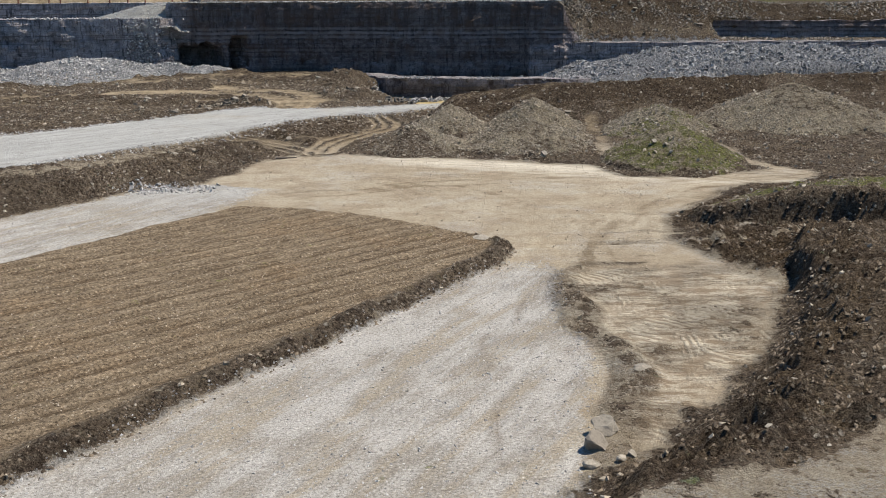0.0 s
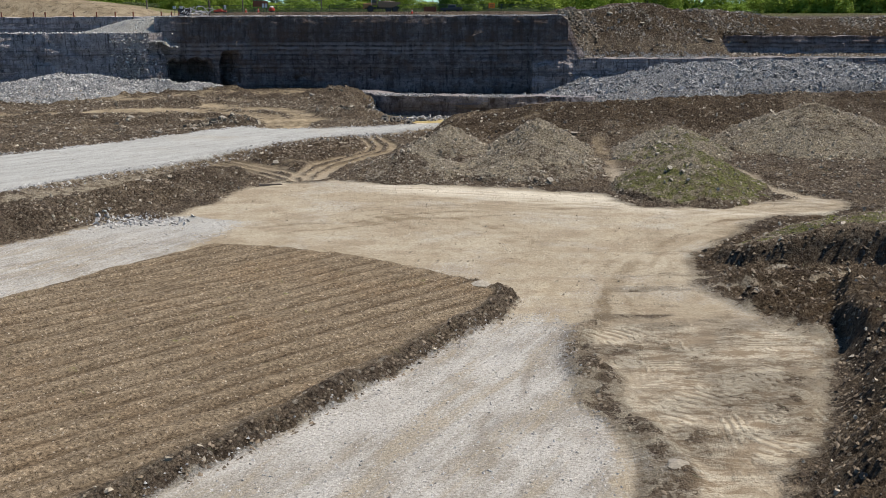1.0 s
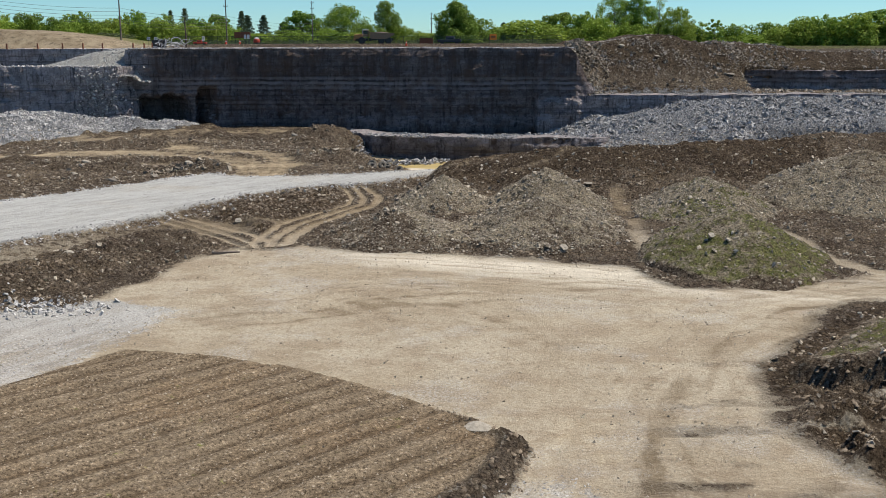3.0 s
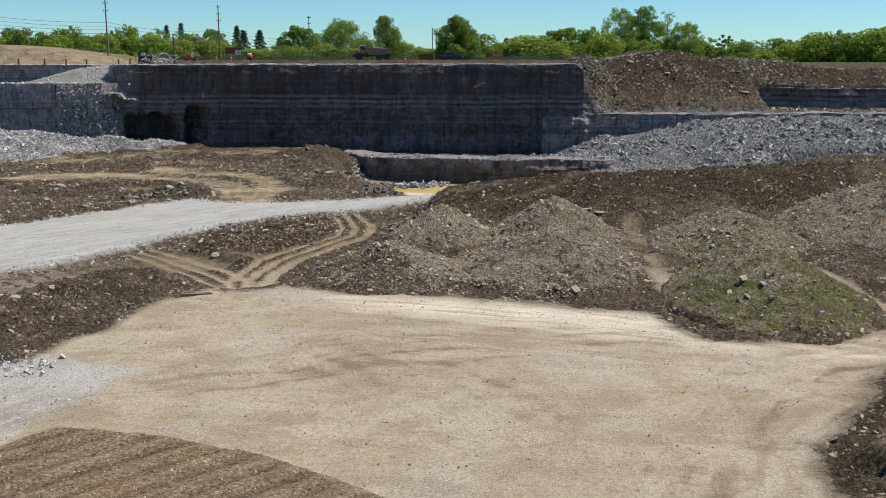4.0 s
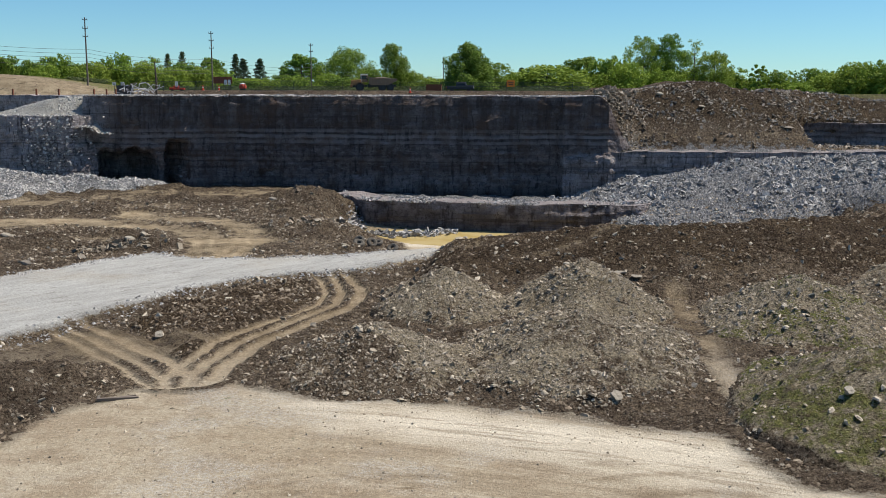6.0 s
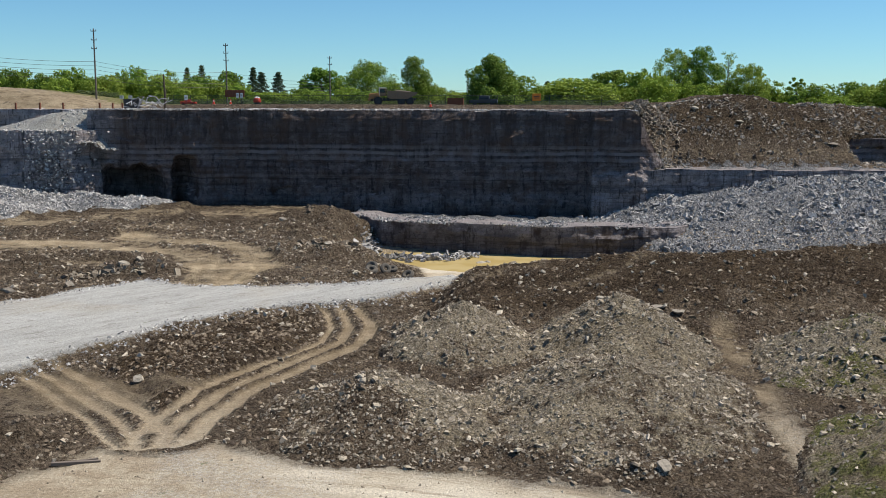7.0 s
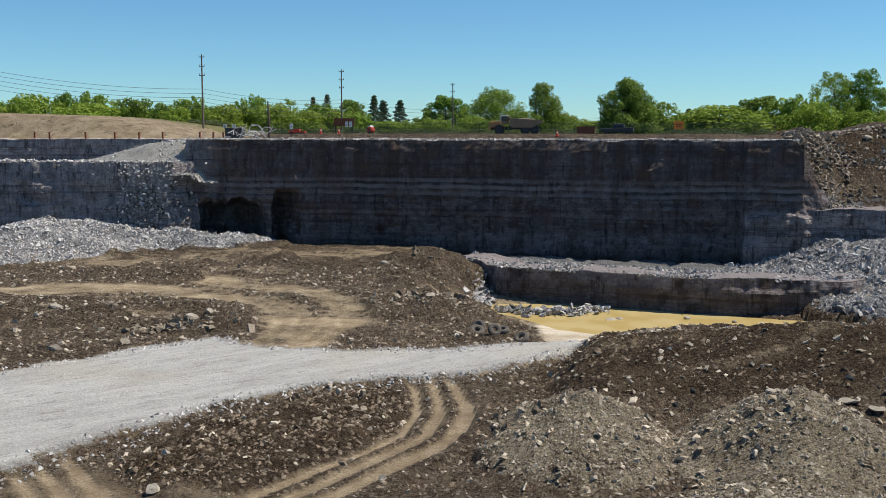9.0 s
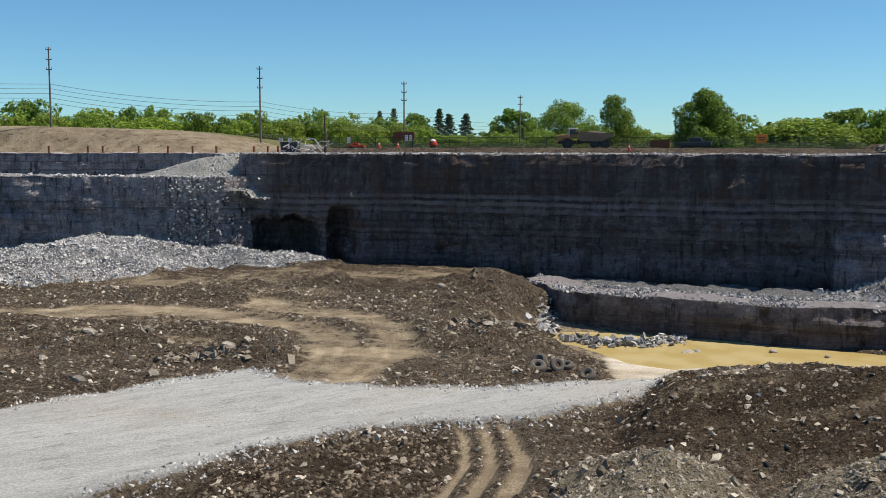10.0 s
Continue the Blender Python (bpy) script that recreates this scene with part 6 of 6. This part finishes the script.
def fence(x0, x1, y, z):
    ob = thing("wire_fence", "dark green mesh fence behind the rim", "fence", (x0, y, z))
    n = int((x1 - x0) / 3.2)
    shaft = rod(bmesh.new(), (0, 0, -0.3), (0, 0, 1.9), 0.045)
    me = bpy.data.meshes.new("fence_post")
    shaft.to_mesh(me), shaft.free()
    me.materials.append(DARK_STEEL)
    for k in range(n + 1):
        p = part_mesh("fence_post", me, ob)
        p.location = ((x1 - x0) * k / n, 0, 0)
    for zz in (0.15, 1.0, 1.85):
        part("rail", rod(bmesh.new(), (0, 0, zz), (x1 - x0, 0, zz), 0.03, sides=6), DARK_STEEL, ob)
    verts, faces = [], []
    for k in range(int((x1 - x0) / 0.28)):
        for way in (1, -1):
            a, b = 0.28 * k, 0.28 * k + 1.7 * way
            if 0 <= b <= x1 - x0:
                i = len(verts)
                verts += [(a, 0.05, 0.15), (a + 0.035, 0.05, 0.15), (b + 0.035, 0.05, 1.85), (b, 0.05, 1.85)]
                faces.append((i, i + 1, i + 2, i + 3))
    part_mesh("netting", mesh_from("netting", verts, faces, NET), ob)


NET = plain_material("green_netting", (0.045, 0.085, 0.06), 0.8)
fence(-62, 26, 263.5, 19.3)

# ---- machines and clutter on the rim ----


def wheel(parent, x, y, r, wide):
    bm = bmesh.new()
    prof = [(0.55, 0.5), (0.8, 0.5), (0.95, 0.42), (1.0, 0.3), (1.0, -0.3), (0.95, -0.42), (0.8, -0.5), (0.55, -0.5)]
    rings = []
    for k in range(24):
        a = 2 * math.pi * k / 24
        lug = 1.0 if k % 2 else 0.965
        rings.append([bm.verts.new((math.cos(a) * q * r * (lug if q > 0.9 else 1), w * wide, math.sin(a) * q * r * (lug if q > 0.9 else 1))) for q, w in prof])
    for k in range(24):
        a, b = rings[k], rings[(k + 1) % 24]
        for i in range(len(prof)):
            j = (i + 1) % len(prof)
            bm.faces.new((a[i], a[j], b[j], b[i]))
    w = part("wheel", bm, RUBBER, parent)
    w.location = (x, y, r)
    hub = rod(bmesh.new(), (0, -0.32 * wide, 0), (0, 0.32 * wide, 0), r * 0.56, sides=20)
    part("rim", hub, DARK_STEEL, w)
    return w


def dump_truck(at, turn):
    t = thing("dump_truck", "dusty brown articulated dump truck parked on the rim", "dump truck", at, turn=turn)
    bm = bmesh.new()
    for size, place in (((5.6, 0.9, 0.5), (2.2, 0, 1.25)), ((3.4, 1.0, 0.55), (-3.2, 0, 1.2)), ((0.8, 0.6, 0.8), (-1.0, 0, 1.25))):
        box(bm, size, place, bevel=0.06)
    part("chassis", bm, DARK_STEEL, t)
    hood = bmesh.new()
    box(hood, (2.3, 2.2, 1.15), (-4.0, 0, 1.95), (0, -5, 0), 0.18)
    box(hood, (0.5, 2.5, 0.6), (-5.1, 0, 1.25), bevel=0.1)
    part("hood", hood, YELLOW, t)
    part("grille", box(bmesh.new(), (0.08, 1.5, 0.7), (-5.17, 0, 1.95), bevel=0.02), DARK_STEEL, t)
    cab = part("cab", box(bmesh.new(), (1.7, 1.7, 1.6), (-2.2, 0.1, 2.75), bevel=0.14, taper=0.88), BROWN_PAINT, t)
    part("side_window", box(bmesh.new(), (1.25, 1.76, 0.75), (-2.2, 0.1, 2.98), bevel=0.05), GLASS_DARK, cab)
    part("windscreen", box(bmesh.new(), (1.76, 1.35, 0.75), (-2.2, 0.1, 2.98), bevel=0.05), GLASS_DARK, cab)
    part("roof", box(bmesh.new(), (1.7, 1.65, 0.12), (-2.2, 0.1, 3.6), bevel=0.05), WHITE_PAINT, cab)
    part("exhaust", rod(bmesh.new(), (-2.9, -0.9, 2.0), (-2.9, -0.9, 3.7), 0.09), GREY_STEEL, t)
    for sy in (-1.12, 1.12):
        arch = bmesh.new()
        for k in range(7):
            a = math.radians(20 + 23 * k)
            box(arch, (0.42, 0.75, 0.08), (-3.2 + 1.05 * math.cos(a), sy, 0.95 + 1.05 * math.sin(a)), (0, 90 - math.degrees(a), 0))
        part("mudguard", arch, BROWN_PAINT, t)
    body = bmesh.new()
    side = [(-1.15, 1.75), (-0.6, 1.35), (3.2, 1.35), (5.3, 2.35), (5.3, 2.75), (-1.15, 3.05)]
    rings = []
    for y in (-1.5, 1.5):
        rings.append([body.verts.new((x, y, z)) for x, z in side])
    for y in (1.34, -1.34):
        rings.append([body.verts.new((x * 0.97 + 0.05, y, max(z, 1.62))) for x, z in side])
    n = len(side)
    body.faces.new(rings[0][::-1]), body.faces.new(rings[1]), body.faces.new(rings[2][::-1]), body.faces.new(rings[3])
    for i in (0, 1, 2, 3, 5):
        j = (i + 1) % n
        body.faces.new((rings[0][i], rings[0][j], rings[1][j], rings[1][i]))
    for a, b in ((rings[0], rings[3]), (rings[1], rings[2])):
        body.faces.new((a[4], a[5], b[5], b[4]))
    for k in range(5):
        for sy in (-1.55, 1.55):
            box(body, (0.16, 0.12, 1.25), (-0.2 + 0.95 * k, sy, 2.15), (0, 0, 0), 0.02)
    box(body, (0.7, 3.0, 0.14), (-1.4, 0, 3.1), (0, -12, 0), 0.03)
    part("dump_body", body, BROWN_PAINT, t, "dusty brown steel dump body")
    load = bmesh.new()
    bmesh.ops.create_icosphere(load, subdivisions=3, radius=1.0)
    for v in load.verts:
        v.co = Vector((1.6 + v.co.x * 2.6, v.co.y * 1.25, 2.55 + max(v.co.z, -0.3) * 0.55)) + Vector((0, 0, 0.12 * noise.noise(v.co * 4)))
    part("load", load, CLOD, t)
    for x in (-3.2, 1.9, 3.75):
        for sy in (-1.12, 1.12):
            wheel(t, x, sy, 0.92, 0.7)
    return t


gz = lambda x, y: float(height(x, y)[0])
dump_truck((-16.4, 261.5, gz(-16.4, 261.5)), 4).scale = (0.86, 0.86, 0.9)


def pickup(name, label, at, turn, paint, length=5.4):
    t = thing(name, label, "vehicle", at, turn=turn)
    k = length / 5.4
    bm = box(bmesh.new(), (5.2 * k, 1.85, 0.62), (0, 0, 0.75), bevel=0.12)
    box(bm, (1.5 * k, 1.75, 0.25), (-1.8 * k, 0, 1.1), bevel=0.1)
    part("body", bm, paint, t)
    cab = part("cabin", box(bmesh.new(), (2.2 * k, 1.7, 0.85), (-0.2 * k, 0, 1.42), bevel=0.14, taper=0.78), paint, t)
    part("side_window", box(bmesh.new(), (1.6 * k, 1.62, 0.42), (-0.2 * k, 0, 1.45), bevel=0.05, taper=0.85), GLASS_DARK, cab)
    part("windscreen", box(bmesh.new(), (2.14 * k, 1.3, 0.42), (-0.2 * k, 0, 1.45), bevel=0.05, taper=0.82), GLASS_DARK, cab)
    for x in (-1.65 * k, 1.6 * k):
        for sy in (-0.82, 0.82):
            wheel(t, x, sy, 0.38, 0.26)
    for sy in (-0.65, 0.65):
        part("headlight", box(bmesh.new(), (0.08, 0.3, 0.16), (-2.6 * k, sy, 0.85), bevel=0.02), WHITE_PAINT, t)
        part("tail_light", box(bmesh.new(), (0.08, 0.2, 0.25), (2.6 * k, sy, 0.85), bevel=0.02), RED, t)
    return t


pickup("pickup_truck", "black pickup truck parked under the maple", (0.6, 260, gz(0.6, 260)), 178, DARK_STEEL)
pickup("red_car", "low red car parked beyond the fence", (-57.7, 269.4, gz(-57.7, 269.4) - 0.06), 5, RED, 4.4).scale = (0.72, 0.72, 0.6)

# rusty container beside the pickup
c = thing("skip", "rusty brown steel skip beside the fence", "skip", (-4.6, 261, gz(-4.6, 261)))
bm = bmesh.new()
box(bm, (4.2, 1.9, 0.1), (0, 0, 0.15))
for sy in (-0.95, 0.95):
    box(bm, (4.2, 0.08, 1.4), (0, sy, 0.85))
    for k in range(6):
        box(bm, (0.1, 0.1, 1.35), (-2.0 + 0.8 * k, sy * 1.05, 0.85))
for sx in (-2.1, 2.1):
    box(bm, (0.08, 1.9, 1.4), (sx, 0, 0.85))
c.scale = (0.7, 0.9, 0.85)
part("shell", bm, RUST, c)
for sy in (-0.97, 0.97):
    part("top_rail", box(bmesh.new(), (4.3, 0.12, 0.1), (0, sy, 1.58)), RUST, c)

# orange sheet sign
sgn = thing("warning_sign", "square orange warning sign on two posts", "sign", (10.1, 252.6, gz(10.1, 252.6)), turn=-4)
part("panel", box(bmesh.new(), (1.5, 0.05, 1.25), (0, 0, 1.35), bevel=0.02), ORANGE, sgn)
for sx in (-0.5, 0.5):
    part("leg", box(bmesh.new(), (0.08, 0.08, 1.9), (sx, 0.08, 0.85), bevel=0.01), WOOD, sgn)
for k, wide in enumerate((1.0, 0.8)):
    part("text_bar", box(bmesh.new(), (wide, 0.02, 0.13), (0, -0.036, 1.5 - 0.3 * k)), DARK_STEEL, sgn)


def cone_marker(x, y):
    ob = thing("traffic_cone", "small red traffic cone on the rim", "traffic cone", (x, y, gz(x, y)), "red cones on the rim")
    part("body", rod(bmesh.new(), (0, 0, 0.05), (0, 0, 0.95), 0.24, 0.05, 14), RED, ob)
    part("base", box(bmesh.new(), (0.6, 0.6, 0.07), (0, 0, 0.035), bevel=0.02), RED, ob)
    part("band", rod(bmesh.new(), (0, 0, 0.5), (0, 0, 0.66), 0.155, 0.125, 14), WHITE_PAINT, ob)


for x, y in ((-8.6, 250), (-47.8, 252), (-45.0, 253)):
    cone_marker(x, y)


def notice(x, y, z, wide, tall):
    ob = thing("notice_board", "small white notice board on a post", "sign", (x, y, z), "white notices along the fence")
    part("panel", box(bmesh.new(), (wide, 0.05, tall), (0, 0, 1.7), bevel=0.01), WHITE_PAINT, ob)
    part("leg", rod(bmesh.new(), (0, 0.06, -0.2), (0, 0.06, 1.9), 0.04), DARK_STEEL, ob)
    for k in range(3):
        part("text_bar", box(bmesh.new(), (wide * 0.7, 0.02, 0.06), (0, -0.035, 1.7 + (k - 1) * tall * 0.27)), DARK_STEEL, ob)


for x, y, wide, tall in ((-64.6, 252, 0.7, 0.6), (-63.0, 252, 0.7, 0.6), (-52.2, 250, 0.55, 0.9), (-44.2, 255, 0.5, 0.9), (-43.5, 255, 0.5, 0.9)):
    notice(x, y, gz(x, y), wide, tall)

# rusty board on legs
b = thing("rusty_board", "rust-red steel panel standing on legs", "panel", (-45.2, 257, gz(-45.2, 257)))
part("panel", box(bmesh.new(), (3.6, 0.12, 1.3), (0, 0, 2.1), bevel=0.02), RUST, b)
for k in range(4):
    part("rib", box(bmesh.new(), (0.12, 0.08, 1.3), (-1.5 + k, -0.1, 2.1)), RUST, b)
for sx in (-1.5, 1.5):
    part("leg", box(bmesh.new(), (0.12, 0.12, 1.6), (sx, 0, 0.75)), DARK_STEEL, b)

# red and white dome
d = thing("domed_tank", "small red tank with a white domed top", "tank", (-46.5, 280, gz(-46.5, 280)))
bm = bmesh.new()
bmesh.ops.create_uvsphere(bm, u_segments=20, v_segments=12, radius=1.25)
for v in bm.verts:
    v.co.z = max(v.co.z, -0.4) * 0.85 + 0.95
part("shell", bm, RED, d)
bm = bmesh.new()
bmesh.ops.create_uvsphere(bm, u_segments=20, v_segments=12, radius=0.9)
for v in bm.verts:
    v.co.z = max(v.co.z, 0.2) * 0.55 + 1.66
part("cap", bm, WHITE_PAINT, d)
part("stand", rod(bmesh.new(), (0, 0, 0), (0, 0, 0.7), 0.9, sides=16), DARK_STEEL, d)
d.scale = (0.66, 0.66, 0.8)

# heap of scrap pipes with a dark bin
sc = thing("scrap_heap", "tangle of grey scrap pipes and bars on the rim", "scrap", (-57.6, 246.6, gz(-57.6, 246.6)))
for k in range(34):
    bm = bmesh.new()
    x0, y0 = r.uniform(-3.4, 2.6), r.uniform(-1.2, 1.2)
    a = Vector((x0, y0, r.uniform(0, 1.2)))
    b = a + Vector((r.uniform(-2.4, 2.4), r.uniform(-1, 1), r.uniform(-0.3, 1.6)))
    m = (a + b) / 2 + Vector((r.uniform(-0.5, 0.5), 0, r.uniform(0.1, 0.6)))
    thick = r.uniform(0.04, 0.1)
    rod(bm, a, m, thick), rod(bm, m, b, thick)
    part("pipe", bm, r.choice((GREY_STEEL, GREY_STEEL, WHITE_PAINT, WOOD)), sc)
bn = thing("steel_bin", "dark steel bin beside the scrap", "bin", (-61.0, 247.5, gz(-61, 247.5)))
part("body", box(bmesh.new(), (2.6, 1.6, 1.7), (0, 0, 0.9), bevel=0.06, taper=1.06), DARK_STEEL, bn)
part("lid", box(bmesh.new(), (2.8, 1.8, 0.1), (0, 0, 1.8), bevel=0.03), DARK_STEEL, bn)
dp = thing("dead_trunk", "bare dark snapped trunk standing by the scrap", "tree trunk", (-55.6, 248.7, gz(-55.6, 248.7)))
v, f = joined([tube([(0, 0, -0.3), (0.05, 0, 2.2), (-0.1, 0, 6.2)], [0.24, 0.2, 0.1], 8), tube([(0.05, 0, 2.5), (0.5, 0.1, 3.6)], [0.1, 0.03], 6), tube([(0, 0, 3.6), (-0.4, 0, 4.4)], [0.08, 0.02], 6)])
part_mesh("trunk", mesh_from("trunk", v, f, BARK, True), dp)

# conveyor far behind
cv = thing("conveyor", "sloping grey conveyor beyond the trees", "conveyor", (-62.4, 418, gz(-62.4, 418)), turn=6)
part("belt", box(bmesh.new(), (15, 1.2, 0.7), (0, 0, 3.6), (0, -17, 0), 0.05), GREY_STEEL, cv)
for x, tall in ((-4.5, 2.3), (2, 4.0), (6.5, 5.4)):
    part("leg", rod(bmesh.new(), (x, 0, 0), (x, 0, tall), 0.2), DARK_STEEL, cv)
part("head_drum", rod(bmesh.new(), (7.2, -0.7, 5.8), (7.2, 0.7, 5.8), 0.55, sides=14), DARK_STEEL, cv)

# old tyres by the upper road


def old_tyre(x, y, size, lean, turn, lift):
    bm = bmesh.new()
    prof = [(math.cos(a) * 0.2, math.sin(a) * 0.19) for a in np.linspace(0, 2 * math.pi, 9)[:-1]]
    rings = [[bm.verts.new(((0.36 + p) * math.cos(q) * size, (0.36 + p) * math.sin(q) * size, w * size)) for p, w in prof] for q in np.linspace(0, 2 * math.pi, 23)[:-1]]
    for a, b in zip(rings, rings[1:] + rings[:1]):
        for i in range(8):
            bm.faces.new((a[i], b[i], b[(i + 1) % 8], a[(i + 1) % 8]))
    bmesh.ops.recalc_face_normals(bm, faces=bm.faces)
    me = bpy.data.meshes.new("old_tyre")
    bm.to_mesh(me), bm.free()
    me.materials.append(DUSTY_RUBBER)
    z = float(surface(np.array([x]), np.array([y]))[0][0])
    ob = new("old_tyre", me)
    ob.matrix_basis = pose(x, y, z + lift, lean, 0, turn)
    tagged(ob, "dusty worn tyre thrown at the road's edge", "tyre", "old tyres at the upper road")


for row in ((-11.0, 182.6, 1.3, 52, -15, 0.55), (-10.9, 181.2, 1.35, 28, 20, 0.32), (-9.4, 182.2, 1.2, 60, 35, 0.45), (-8.7, 182.8, 1.1, 20, 0, 0.3), (-6.9, 182.2, 1.35, 38, -25, 0.4)):
    old_tyre(*row)

# slabs lying in clusters on the upper dirt
for name, label, cx, cy, rx, ry, n in (("slab_cluster", "brown-grey slabs heaped beside the upper road", -39.5, 178.5, 5.0, 2.0, 130), ("slab_cluster", "broken slabs dumped on the dirt", -17.5, 194, 4.0, 3.0, 80),
                                       ("slab_cluster", "grey rubble spilling towards the pond ledge", -14.8, 212.5, 1.4, 4.0, 200), ("slab_cluster", "broken slabs dumped on the dirt", -51.5, 187, 3.0, 1.6, 50)):
    x, y = cx + rng.normal(0, 0.5, n) * rx, cy + rng.normal(0, 0.5, n) * ry
    z = surface(x, y)[0]
    strew(name, label, "stones", x, y, z + 0.03, sizes(n, 0.2, 0.95, 2.6), SLAB_STONE if cy < 200 else GREY_STONE, 0.35, 0.35)

# big lumps of earth
LUMPS = [boulder_mesh(31, 0.8), boulder_mesh(37, 0.65)]
for me in LUMPS:
    me.materials.clear()
    me.materials.append(CLOD)
    for v in me.vertices:
        v.co += v.co.normalized() * 0.16 * noise.noise(v.co * 6)
for k, (bx, by, size) in enumerate([(-2.6, 153.2, 1.6), (-0.9, 154.6, 1.2), (-4.6, 152, 1.0), (-33.5, 203.5, 1.8), (-23.5, 214.5, 2.0), (-21, 217.5, 1.9), (-25, 220, 1.5), (-5.4, 130.9, 0.9), (-6.2, 131.8, 0.8), (-24.6, 126.2, 0.7)]):
    z = float(surface(np.array([bx]), np.array([by]))[0][0])
    ob = new("earth_lump", LUMPS[k % 2])
    ob.matrix_basis = pose(bx, by, z + 0.1 * size, 0, 0, 47 * k) @ Matrix.Diagonal((size, size * 0.8, size, 1))
    tagged(ob, "large dark lump of dug earth", "earth lump", "big lumps of earth")

# weathered beam on the floor
z = float(height(-20.4, 124.2)[0])
beam = thing("beam", "weathered wooden beam lying on the floor", "beam", (-20.4, 124.2, z + 0.08), turn=18)
part("timber", box(bmesh.new(), (2.6, 0.22, 0.2), (0, 0, 0), (0, 2, 0), 0.03), WOOD, beam)
part("timber", box(bmesh.new(), (1.5, 0.16, 0.14), (0.4, 0.3, -0.02), (0, 0, 9), 0.02), WOOD, beam)
